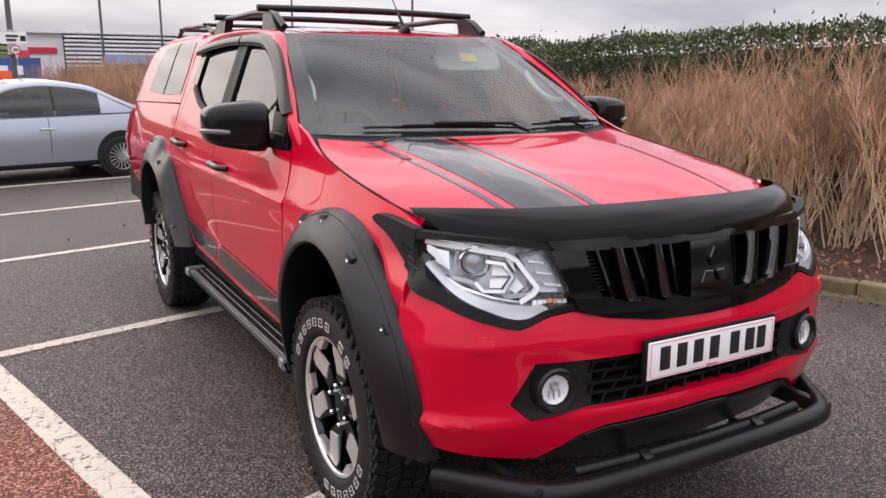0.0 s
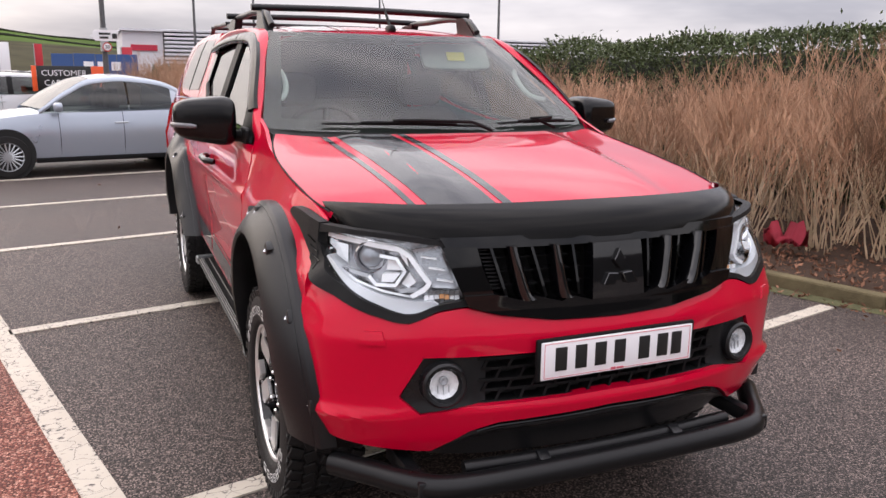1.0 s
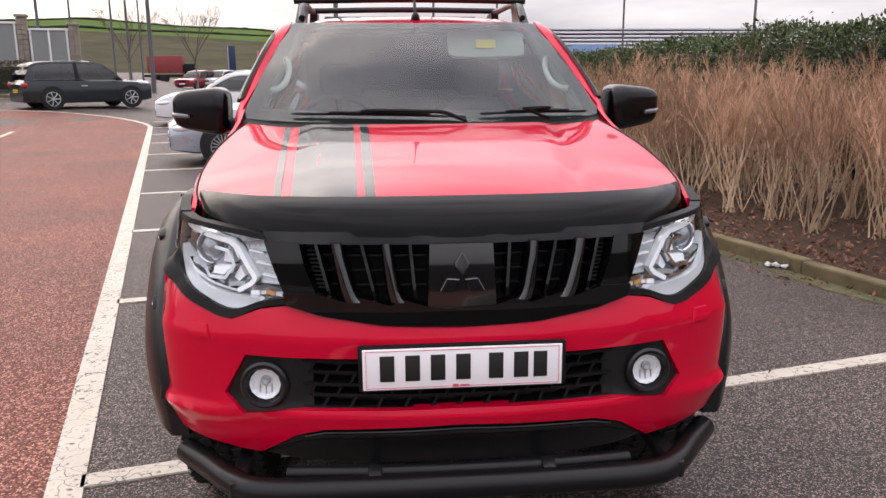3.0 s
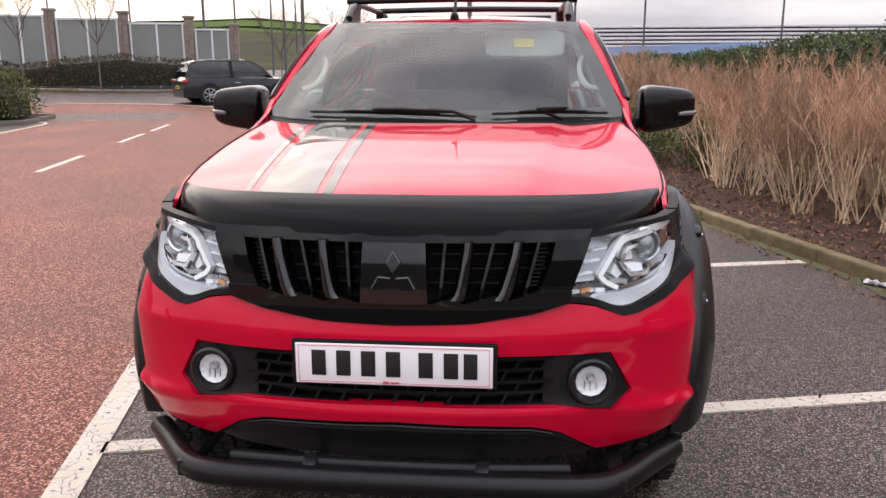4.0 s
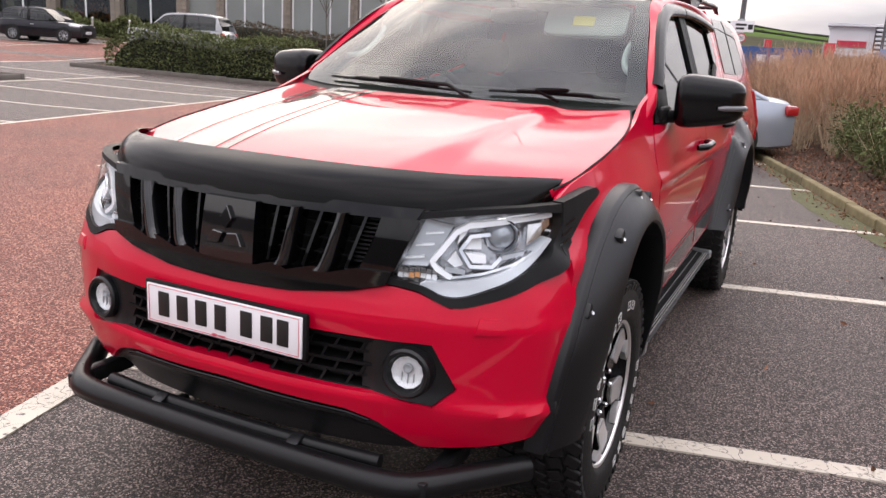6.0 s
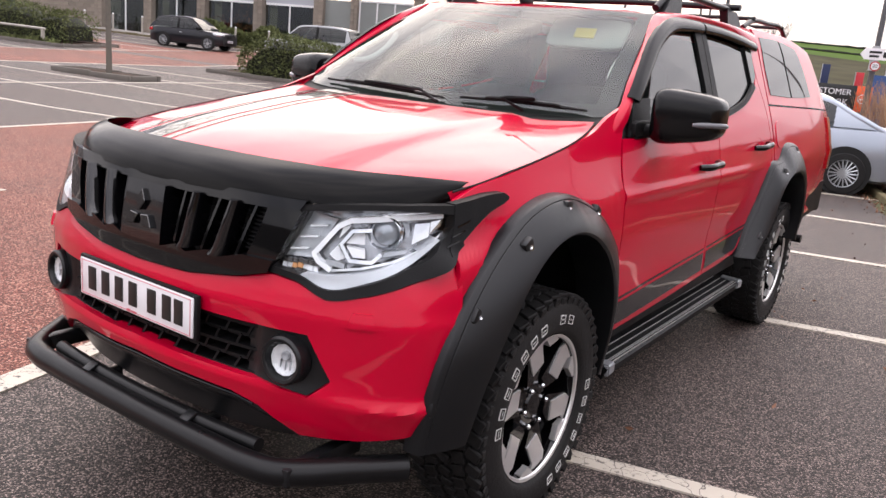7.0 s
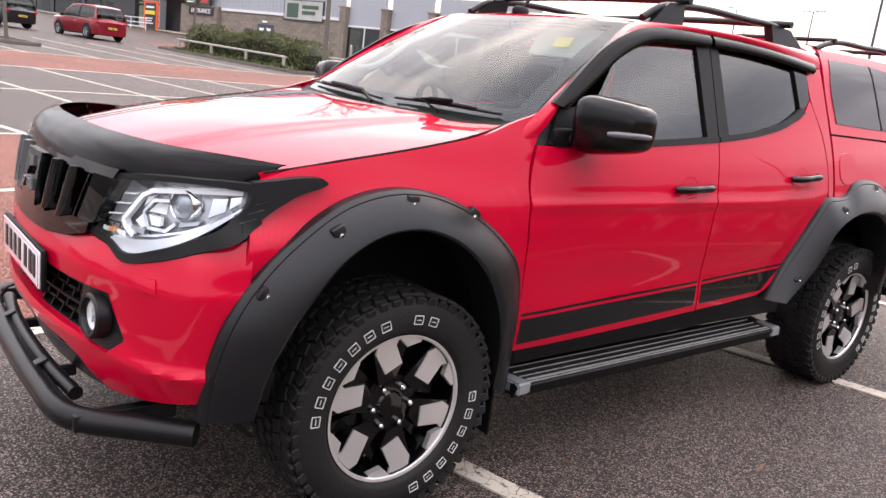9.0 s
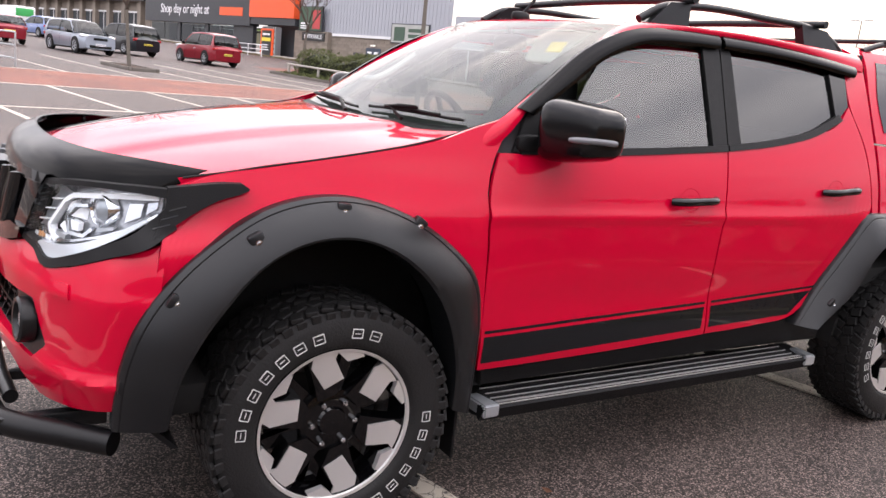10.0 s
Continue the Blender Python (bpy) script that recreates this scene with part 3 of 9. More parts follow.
deflector = tp("bonnet_deflector", bm, SMOKE, truck, "smoked black acrylic bonnet deflector")
for sg in (1, -1):
    bm = bmesh.new()
    for f_ in (0.66,):
        p = Vector((sg * 0.69, 1.935, 1.105))
        cyl(bm, p, p + Vector((sg * 0.004, -0.006, 0.002)), 0.006, n=10)
    tp("fixing_screw", bm, CHROME, deflector)
bm = bmesh.new()
box(bm, 0.708, 2.006, 1.128, 0.002, 0.034, 0.012, m=pose(0, 0, 0, 0, 0, -32))
tp("maker_sticker", bm, WHITE, deflector, "small white sticker")


# front wings, doors and load bed sides on the side surface
def mirror_panels(name, bot, top, lef, rig, nu, nv, material=RED, lip=0.014, out=0.0, label="", parent=None, sharp=False):
    obs = []
    for sg in (1, -1):
        bm = bmesh.new()
        skin(bm, coons(bot, top, lef, rig, nu, nv, sharp), off(side(sg), out), lip)
        pr = parent[0 if sg == 1 else 1] if parent else truck
        obs.append(tp(name, bm, material, pr, label))
    return obs


ARCH_F = [(1.90, 0.60), (1.945, 0.76), (2.05, 0.90), (2.22, 1.00), (2.42, 1.03), (2.62, 0.98), (2.78, 0.86), (2.87, 0.70), (2.925, 0.45)]


def wing_top(y):
    x = np.interp(y, HE[:, 1], HE[:, 0])
    return hood_s(float(x), y, 0.0)[2]


WT = [(1.985, 1.092)] + [(y, wing_top(y) - 0.003) for y in (2.06, 2.2, 2.4, 2.58, 2.76)] + [(2.90, 1.300), (3.06, 1.352)]
mirror_panels("front_wing", ARCH_F, WT, [(1.90, 0.60), (1.915, 0.80), (1.93, 0.93), (1.985, 1.092)], [(2.925, 0.45), (2.946, 0.6), (2.932, 0.86), (2.934, 1.15), (2.97, 1.24), (3.06, 1.352)], 36, 16)

FD = mirror_panels("front_door", [(2.962, 0.50), (3.5, 0.522), (4.026, 0.552)], [(2.975, 1.226), (3.3, 1.232), (3.7, 1.255), (4.032, 1.280)],
                   [(2.962, 0.50), (2.953, 0.6), (2.939, 0.86), (2.941, 1.12), (2.975, 1.226)], [(4.026, 0.552), (4.008, 0.75), (4.000, 0.92), (4.012, 1.1), (4.032, 1.280)], 26, 64)
RD = mirror_panels("rear_door", [(4.034, 0.553), (4.35, 0.572), (4.56, 0.60), (4.72, 0.74), (4.90, 0.98), (4.965, 1.08)], [(4.040, 1.281), (4.35, 1.318), (4.6, 1.368), (4.78, 1.428), (4.86, 1.50)],
                   [(4.034, 0.553), (4.016, 0.75), (4.008, 0.92), (4.020, 1.1), (4.040, 1.281)], [(4.965, 1.08), (4.955, 1.22), (4.93, 1.35), (4.86, 1.50)], 26, 60)
# cab rear corner, from the rear door's edge to the gap before the load bed
mirror_panels("cab_corner", [(4.975, 1.02), (5.015, 1.02)], [(4.86, 1.705), (5.0, 1.735)], [(4.975, 1.02), (4.963, 1.22), (4.94, 1.35), (4.87, 1.50), (4.86, 1.705)], [(5.015, 1.02), (5.015, 1.3), (5.012, 1.5), (5.0, 1.735)], 4, 18)
BED_ARCH = [(5.035, 1.00), (5.2, 1.03), (5.42, 1.05), (5.62, 0.98), (5.76, 0.82), (5.80, 0.60)]
mirror_panels("bed_side", BED_ARCH, [(5.035, 1.345), (5.6, 1.335), (6.2, 1.325), (6.80, 1.31)], [(5.035, 1.00), (5.035, 1.345)], [(5.80, 0.60), (6.3, 0.62), (6.82, 0.66), (6.83, 0.95), (6.80, 1.31)], 26, 18)
# black stripe along the sills of the doors
for pts_b, pts_t, par in ((((2.968, 0.526), (4.0, 0.580)), ((2.962, 0.622), (4.0, 0.668)), FD), (((4.042, 0.582), (4.53, 0.606)), ((4.036, 0.670), (4.66, 0.705)), RD)):
    mirror_panels("door_stripe", pts_b, pts_t, (pts_b[0], pts_t[0]), (pts_b[1], pts_t[1]), 12, 4, STRIPE, 0.0, 0.0018, "black vinyl side stripe", par)
for pts_b, pts_t, par in ((((2.962, 0.634), (4.0, 0.680)), ((2.961, 0.644), (4.0, 0.690)), FD), (((4.036, 0.682), (4.67, 0.718)), ((4.035, 0.692), (4.68, 0.728)), RD)):
    mirror_panels("door_pinstripe", pts_b, pts_t, (pts_b[0], pts_t[0]), (pts_b[1], pts_t[1]), 12, 1, STRIPE, 0.0, 0.0018, "thin black vinyl pinstripe", par)

# side glass, window frames and wind deflectors
mirror_panels("side_window", [(3.16, 1.236), (3.6, 1.252), (3.99, 1.28)], [(3.42, 1.545), (3.62, 1.64), (3.99, 1.665)], [(3.16, 1.236), (3.42, 1.545)], [(3.99, 1.28), (3.99, 1.665)], 14, 10, FRONTGLASS, 0.004, -0.012, "pale green front side window", FD)
mirror_panels("side_window", [(4.09, 1.288), (4.4, 1.33), (4.77, 1.42)], [(4.09, 1.665), (4.4, 1.665), (4.77, 1.645)], [(4.09, 1.288), (4.09, 1.665)], [(4.77, 1.42), (4.77, 1.645)], 14, 10, TINT, 0.004, -0.012, "tinted side window", RD)
for par, runs in ((FD, ([(3.05, 1.226), (3.5, 1.243), (4.034, 1.278)], [(3.05, 1.246), (3.5, 1.266), (4.034, 1.300)])), (RD, ([(4.042, 1.279), (4.35, 1.316), (4.6, 1.366), (4.80, 1.440)], [(4.042, 1.301), (4.35, 1.340), (4.59, 1.390), (4.77, 1.462)]))):
    mirror_panels("belt_trim", runs[0], runs[1], (runs[0][0], runs[1][0]), (runs[0][-1], runs[1][-1]), 18, 2, PLASTIC, 0.012, 0.006, "black rubber belt moulding", par)
mirror_panels("pillar_trim", [(3.955, 1.29), (4.034, 1.298)], [(3.955, 1.70), (4.052, 1.712)], [(3.955, 1.29), (3.955, 1.70)], [(4.034, 1.298), (4.052, 1.712)], 3, 12, PLASTIC, 0.012, 0.001, "black door pillar trim", FD)
mirror_panels("pillar_trim", [(4.040, 1.300), (4.115, 1.305)], [(4.058, 1.712), (4.115, 1.71)], [(4.040, 1.300), (4.058, 1.712)], [(4.115, 1.305), (4.115, 1.71)], 3, 12, PLASTIC, 0.012, 0.001, "black door pillar trim", RD)
mirror_panels("pillar_trim", [(4.755, 1.43), (4.85, 1.50)], [(4.74, 1.69), (4.86, 1.69)], [(4.755, 1.43), (4.74, 1.69)], [(4.85, 1.50), (4.86, 1.69)], 3, 12, GLOSS, 0.012, 0.001, "gloss black quarter trim", RD)
mirror_panels("sail_trim", [(3.02, 1.232), (3.18, 1.242)], [(3.085, 1.36), (3.25, 1.37)], [(3.02, 1.232), (3.085, 1.36)], [(3.18, 1.242), (3.25, 1.37)], 4, 5, PLASTIC, 0.012, 0.002, "black mirror mounting panel", FD)


def visor(name, low, top, par):
    for k, sg in ((0, 1), (1, -1)):
        bm = bmesh.new()
        g = coons(low, top, (low[0], top[0]), (low[-1], top[-1]), 26, 6)
        nv = g.shape[0]
        base = side(sg)
        vs = [[bm.verts.new(base(*g[j, i], -0.010 - 0.020 * math.sin(math.pi * min(1.0, 0.12 + 0.75 * (1 - j / (nv - 1)))))) for i in range(g.shape[1])] for j in range(nv)]
        ins = [[bm.verts.new(base(*g[j, i], 0.004 - 0.014 * math.sin(math.pi * min(1.0, 0.12 + 0.75 * (1 - j / (nv - 1)))))) for i in range(g.shape[1])] for j in range(nv)]
        n_ = g.shape[1]
        for j in range(nv - 1):
            for i in range(n_ - 1):
                bm.faces.new((vs[j][i], vs[j][i + 1], vs[j + 1][i + 1], vs[j + 1][i]))
                bm.faces.new((ins[j][i], ins[j + 1][i], ins[j + 1][i + 1], ins[j][i + 1]))
        for j in (0, nv - 1):
            for i in range(n_ - 1):
                bm.faces.new((vs[j][i], ins[j][i], ins[j][i + 1], vs[j][i + 1]))
        for i in (0, n_ - 1):
            for j in range(nv - 1):
                bm.faces.new((vs[j][i], vs[j + 1][i], ins[j + 1][i], ins[j][i]))
        bmesh.ops.recalc_face_normals(bm, faces=bm.faces)
        tp(name, bm, SMOKE, par[k], "smoked black wind deflector")


visor("wind_deflector", [(3.10, 1.352), (3.24, 1.44), (3.44, 1.565), (3.62, 1.632), (3.85, 1.655), (4.035, 1.662)], [(3.045, 1.372), (3.18, 1.475), (3.36, 1.595), (3.58, 1.682), (3.82, 1.712), (4.045, 1.718)], FD)
visor("wind_deflector", [(4.065, 1.665), (4.3, 1.665), (4.6, 1.653), (4.90, 1.628)], [(4.062, 1.718), (4.3, 1.718), (4.6, 1.705), (4.925, 1.676)], RD)


# windscreen, pillars and roof
WS_B = crom([(-0.748, 2.945, 1.298), (-0.62, 2.865, 1.290), (-0.35, 2.775, 1.285), (0, 2.745, 1.283), (0.35, 2.775, 1.285), (0.62, 2.865, 1.290), (0.748, 2.945, 1.298)], 40)
WS_T = crom([(-0.585, 3.605, 1.706), (-0.42, 3.515, 1.704), (-0.2, 3.465, 1.700), (0, 3.450, 1.698), (0.2, 3.465, 1.700), (0.42, 3.515, 1.704), (0.585, 3.605, 1.706)], 40)


def ws_point(i, f_, d=0.0):
    p = WS_B[i] * (1 - f_) + WS_T[i] * f_
    b = 0.018 * math.sin(math.pi * f_)
    return (p[0], p[1] - 0.52 * (b - d), p[2] + 0.85 * (b - d))


def ws_strip(i0, i1, f0, f1, d, nf=14):
    bm = bmesh.new()
    vs = [[bm.verts.new(ws_point(i, f0 + (f1 - f0) * k / nf, d)) for i in range(i0, i1 + 1)] for k in range(nf + 1)]
    for k in range(nf):
        for i in range(len(vs[0]) - 1):
            bm.faces.new((vs[k][i], vs[k][i + 1], vs[k + 1][i + 1], vs[k + 1][i]))
    return bm


screen = tp("windscreen", ws_strip(0, 40, 0.0, 1.0, 0.0), SCREEN, truck, "laminated glass windscreen reflecting the grey sky")
bm = bmesh.new()
for i0, i1, f0, f1 in ((0, 40, 0.0, 0.10), (0, 40, 0.945, 1.0), (0, 2, 0.1, 0.945), (38, 40, 0.1, 0.945)):
    b2 = ws_strip(i0, i1, f0, f1, 0.005)
    me_t = bpy.data.meshes.new("strip")
    b2.to_mesh(me_t)
    b2.free()
    bm.from_mesh(me_t)
    bpy.data.meshes.remove(me_t)
tp("screen_border", bm, DARK, screen, "black ceramic edge band")


def roof_z(x, y):
    zc = tab(y, (3.40, 3.55, 3.75, 4.0, 4.4, 4.8, 5.05), (1.693, 1.722, 1.745, 1.760, 1.770, 1.768, 1.760))
    x = abs(x)
    return zc - 0.010 * (x / 0.4) ** 2 - 0.10 * max(0.0, (x - 0.42) / 0.20) ** 2.2


def roof_s(x, y, d):
    return (x, y, (roof_z(x, y - 0.05) + roof_z(x, y) + roof_z(x, y + 0.05)) / 3 - d)


bm = bmesh.new()
rf = [(p[0] * 1.0, p[1] + 0.012) for p in WS_T[::5]]
skin(bm, coons(rf, [(-0.595, 5.0), (0, 5.02), (0.595, 5.0)], [(-0.585, 3.617), (-0.622, 4.06), (-0.622, 4.6), (-0.595, 5.0)], [(0.585, 3.617), (0.622, 4.06), (0.622, 4.6), (0.595, 5.0)], 36, 24), roof_s, 0.02)
roof = tp("roof", bm, RED)
for a, b in ((-0.484, -0.282), (-0.540, -0.517), (-0.260, -0.228)):
    bm = bmesh.new()
    vs = []
    for j in range(20):
        row = []
        for i in range(4):
            x = a + (b - a) * i / 3
            y0 = float(np.interp(x, WS_T[:, 0], WS_T[:, 1])) + 0.03
            row.append(bm.verts.new(roof_s(x, y0 + (4.97 - y0) * j / 19, -0.0018)))
        vs.append(row)
    for j in range(19):
        for i in range(3):
            bm.faces.new((vs[j][i], vs[j][i + 1], vs[j + 1][i + 1], vs[j + 1][i]))
    tp("roof_stripe", bm, STRIPE, roof, "matt black vinyl stripe")
# windscreen pillars and roof rails in body colour
for sg in (1, -1):
    bm = bmesh.new()
    inner = crom([(0.738, 2.87, 1.255), (0.750, 2.945, 1.304), (0.704, 3.13, 1.424), (0.648, 3.36, 1.567), (0.590, 3.610, 1.708), (0.618, 3.80, 1.725), (0.626, 4.06, 1.735), (0.626, 4.5, 1.738), (0.60, 4.99, 1.735)], 40)
    outer = crom([(0.772, 2.93, 1.215), (0.778, 3.01, 1.292), (0.752, 3.10, 1.385), (0.702, 3.30, 1.545), (0.660, 3.52, 1.655), (0.640, 3.76, 1.695), (0.632, 4.06, 1.705), (0.636, 4.5, 1.700), (0.650, 4.99, 1.662)], 40)
    rows = []
    for k in range(7):
        f_ = k / 6
        q = inner * (1 - f_) + outer * f_
        q[:, 0] += 0.010 * math.sin(math.pi * f_)
        q[:, 2] += 0.008 * math.sin(math.pi * f_)
        rows.append([bm.verts.new((sg * p[0], p[1], p[2])) for p in q])
    rows.append([bm.verts.new((sg * (p[0] - 0.02), p[1], p[2] - 0.012)) for p in outer])
    rows.insert(0, [bm.verts.new((sg * (p[0] - 0.008), p[1] + 0.01, p[2] - 0.02)) for p in inner])
    for j in range(len(rows) - 1):
        for i in range(40):
            bm.faces.new((rows[j][i], rows[j][i + 1], rows[j + 1][i + 1], rows[j + 1][i]))
    bmesh.ops.recalc_face_normals(bm, faces=bm.faces)
    tp("windscreen_pillar", bm, RED)

# cowl panel under the wipers
bm = bmesh.new()
cb = crom([(-0.712, 2.86, 1.268), (-0.3, 2.725, 1.262), (0, 2.705, 1.26), (0.3, 2.725, 1.262), (0.712, 2.86, 1.268)], 30)
ct = crom([tuple(WS_B[i] + np.array((0, 0.02, 0.004))) for i in (0, 10, 20, 30, 40)], 30)
va, vb = [bm.verts.new(p) for p in cb], [bm.verts.new(p) for p in ct]
for i in range(30):
    bm.faces.new((va[i], va[i + 1], vb[i + 1], vb[i]))
tp("cowl_panel", bm, PLASTIC)


# the load-bed canopy
CB = [(5.035, 1.355), (5.6, 1.345), (6.2, 1.335), (6.78, 1.32)]
canopy = mirror_panels("canopy_side", CB, [(5.05, 1.755), (5.6, 1.765), (6.0, 1.755), (6.42, 1.70)], [(5.035, 1.355), (5.03, 1.6), (5.05, 1.755)], [(6.78, 1.32), (6.62, 1.52), (6.42, 1.70)], 22, 14)
bm = bmesh.new()


def can_z(x, y, d):
    zc = tab(y, (5.0, 5.2, 5.7, 6.1, 6.45), (1.80, 1.815, 1.82, 1.80, 1.74))
    x_ = abs(x)
    return (x, y, zc - 0.015 * (x_ / 0.4) ** 2 - 0.05 * max(0.0, (x_ - 0.4) / 0.18) ** 2 - d)


skin(bm, coons([(-0.585, 5.045), (0, 5.03), (0.585, 5.045)], [(-0.57, 6.42), (0, 6.46), (0.57, 6.42)], [(-0.585, 5.045), (-0.59, 5.7), (-0.57, 6.42)], [(0.585, 5.045), (0.59, 5.7), (0.57, 6.42)], 24, 16), can_z, 0.04)
tp("canopy_roof", bm, RED)
bm = bmesh.new()
skin(bm, coons([(-0.728, 6.79), (0, 6.83), (0.728, 6.79)], [(-0.585, 6.42), (0, 6.46), (0.585, 6.42)], [(-0.728, 6.79), (-0.585, 6.42)], [(0.728, 6.79), (0.585, 6.42)], 12, 8), lambda x, y, d: (x, y + d, 1.32 + (6.81 - y) * 1.05), 0.02)
tp("canopy_tailgate", bm, TINT)
bm = bmesh.new()
box(bm, 0, 6.79, 0.97, 1.46, 0.06, 0.66, 0.02)
tp("tailgate", bm, RED)
bm = bmesh.new()
box(bm, 0, 5.04, 1.38, 1.2, 0.03, 0.72, 0.01)
tp("cab_back", bm, PLASTIC)
mirror_panels("canopy_window", [(5.10, 1.405), (5.6, 1.395), (6.16, 1.405)], [(5.12, 1.715), (5.6, 1.722), (5.98, 1.695)], [(5.10, 1.405), (5.085, 1.56), (5.12, 1.715)], [(6.16, 1.405), (6.10, 1.55), (5.98, 1.695)], 16, 10, TINT, 0.004, 0.004, "tinted canopy side window", canopy)
mirror_panels("window_seal", [(5.60, 1.396), (5.612, 1.396)], [(5.57, 1.722), (5.582, 1.722)], [(5.60, 1.396), (5.57, 1.722)], [(5.612, 1.396), (5.582, 1.722)], 1, 8, PLASTIC, 0.003, 0.007, "black window seal", canopy)


# ---- the truck's nose ----
def nose_both(name, bot, top, lef, rig, nu, nv, material, lip=0.02, out=0.0, sharp=True, parent=None, label=""):
    obs = []
    for k, sg in ((0, 1), (1, -1)):
        bm = bmesh.new()
        skin(bm, coons(bot, top, lef, rig, nu, nv, sharp), off(nose(sg), out), lip)
        obs.append(tp(name, bm, material, (parent[k] if isinstance(parent, list) else parent) or truck, label))
    return obs


def nose_wide(name, bot, top, nu, nv, material, lip=0.02, out=0.0, parent=None, label="", sharp=True):
    """A panel across the middle of the nose, given by its right half."""
    def full(pts):
        return [(-s, z) for s, z in pts[::-1]] + [p for p in pts if p[0] > 1e-6]
    both = nose(1)
    def lift(s, z, d):
        p = both(abs(s), z, d)
        return (p[0] if s >= 0 else -p[0], p[1], p[2])
    bm = bmesh.new()
    b, t = full(bot), full(top)
    skin(bm, coons(b, t, (b[0], t[0]), (b[-1], t[-1]), nu, nv, sharp), off(lift, out), lip)
    return tp(name, bm, material, parent or truck, label)


B_TOP = [(0.0, 0.832), (0.20, 0.838), (0.36, 0.860), (0.455, 0.884), (0.53, 0.872), (0.605, 0.842)]
bumper = nose_wide("front_bumper", [(0, 0.752), (0.448, 0.750), (0.568, 0.748)], B_TOP, 60, 8, RED, 0.03)
nose_both("bumper_corner", [(0.55, 0.458), (0.70, 0.468), (0.875, 0.500)], [(0.605, 0.842), (0.70, 0.862), (0.80, 0.900), (0.93, 0.945)],
          [(0.55, 0.458), (0.575, 0.583), (0.630, 0.632), (0.568, 0.748), (0.605, 0.842)], [(0.875, 0.500), (0.895, 0.6), (0.92, 0.75), (0.93, 0.945)], 22, 34, RED, 0.03, parent=bumper)
nose_wide("bumper_lip", [(0, 0.566), (0.36, 0.552), (0.44, 0.530), (0.55, 0.458)], [(0, 0.612), (0.45, 0.605), (0.575, 0.583)], 54, 8, RED, 0.04, parent=bumper)
# washer covers
for sg in (1, -1):
    bm = bmesh.new()
    skin(bm, coons([(0.655, 0.785), (0.72, 0.785)], [(0.668, 0.822), (0.712, 0.822)], [(0.655, 0.785), (0.668, 0.822)], [(0.72, 0.785), (0.712, 0.822)], 6, 4), off(nose(sg), 0.006), 0.012)
    tp("washer_cover", bm, RED, bumper)

# lower grille
low_grille = nose_wide("lower_grille", [(0, 0.600), (0.46, 0.596)], [(0, 0.760), (0.46, 0.760)], 20, 3, DARK, 0.0, -0.075, label="black honeycomb lower grille")
lift_low = nose(1)


def bar_on_nose(bm, s0, z0, s1, z1, w, out0, out1, n=6):
    """A raised bar between two places on the nose (either side of the middle)."""
    def lf(s, z, d):
        p = lift_low(abs(s), z, d)
        return (p[0] if s >= 0 else -p[0], p[1], p[2])
    a, b = Vector((s0, z0)), Vector((s1, z1))
    d = (b - a).normalized()
    q = Vector((-d.y, d.x)) * w / 2
    g = np.array([[tuple(a.lerp(b, i / n) - q) for i in range(n + 1)], [tuple(a.lerp(b, i / n) + q) for i in range(n + 1)]])
    skin(bm, g, off(lf, out1), out1 - out0)


for k in range(5):
    z = 0.606 + 0.032 * k
    bm = bmesh.new()
    bar_on_nose(bm, -0.45, z, 0.45, z, 0.008, -0.07, -0.028 if k % 2 else -0.022, 24)
    tp("grille_bar", bm, PLASTIC, low_grille)
for k in range(4):
    for i in range(-6, 7):
        s = i * 0.072 + (0.036 if k % 2 else 0.0)
        if abs(s) > 0.44:
            continue
        bm = bmesh.new()
        bar_on_nose(bm, s - 0.008, 0.606 + 0.032 * k, s + 0.008, 0.638 + 0.032 * k, 0.007, -0.07, -0.024, 2)
        tp("grille_link", bm, PLASTIC, low_grille)
# fog lamps in their bezels
fog_bezels = {}
for sg in (1, -1):
    ns = nose(sg)
    bm = bmesh.new()
    skin(bm, coons([(0.395, 0.604), (0.47, 0.600), (0.575, 0.586)], [(0.395, 0.754), (0.47, 0.753), (0.566, 0.748)], [(0.395, 0.604), (0.395, 0.754)], [(0.575, 0.586), (0.628, 0.632), (0.566, 0.748)], 14, 12, True), lambda s, z, d: ns(s, z, d + 0.010 + 0.02 * math.exp(-((s - 0.40) / 0.03) ** 2)), 0.03)
    bezel = tp("fog_lamp_bezel", bm, SATIN, truck, "black plastic fog lamp bezel")
    fog_bezels[sg] = bezel
    c, c2 = Vector(ns(0.515, 0.672, 0.0)), Vector(ns(0.515, 0.672, -0.1))
    n_ = Vector((sg * 0.12, -0.99, 0.05)).normalized()
    rot = n_.to_track_quat('Z', 'Y').to_matrix().to_4x4()
    for nm, prof, mat_, lab in (("fog_ring", [(-0.02, 0.066), (0.016, 0.064), (0.022, 0.058), (0.020, 0.050), (0.006, 0.044), (-0.02, 0.043)], SATIN, ""),
                                ("fog_lamp", [(-0.008, 0.0004), (-0.006, 0.016), (-0.001, 0.032), (0.006, 0.0425)], FOGCHROME, "clear round fog lamp with faceted bright reflector"),
                                ("fog_lens", [(0.014, 0.0005), (0.013, 0.02), (0.009, 0.036), (0.006, 0.0425)], LAMPGLASS, "")):
        bm = bmesh.new()
        lathe(bm, prof, 12 if nm == "fog_lamp" else 36, "z")
        bmesh.ops.transform(bm, matrix=Matrix.Translation(c) @ rot, verts=bm.verts)
        ob = tp(nm, bm, mat_, bezel, lab, 12.0 if nm == "fog_lamp" else 38.0)
        if nm == "fog_lens":
            ob.visible_shadow = False

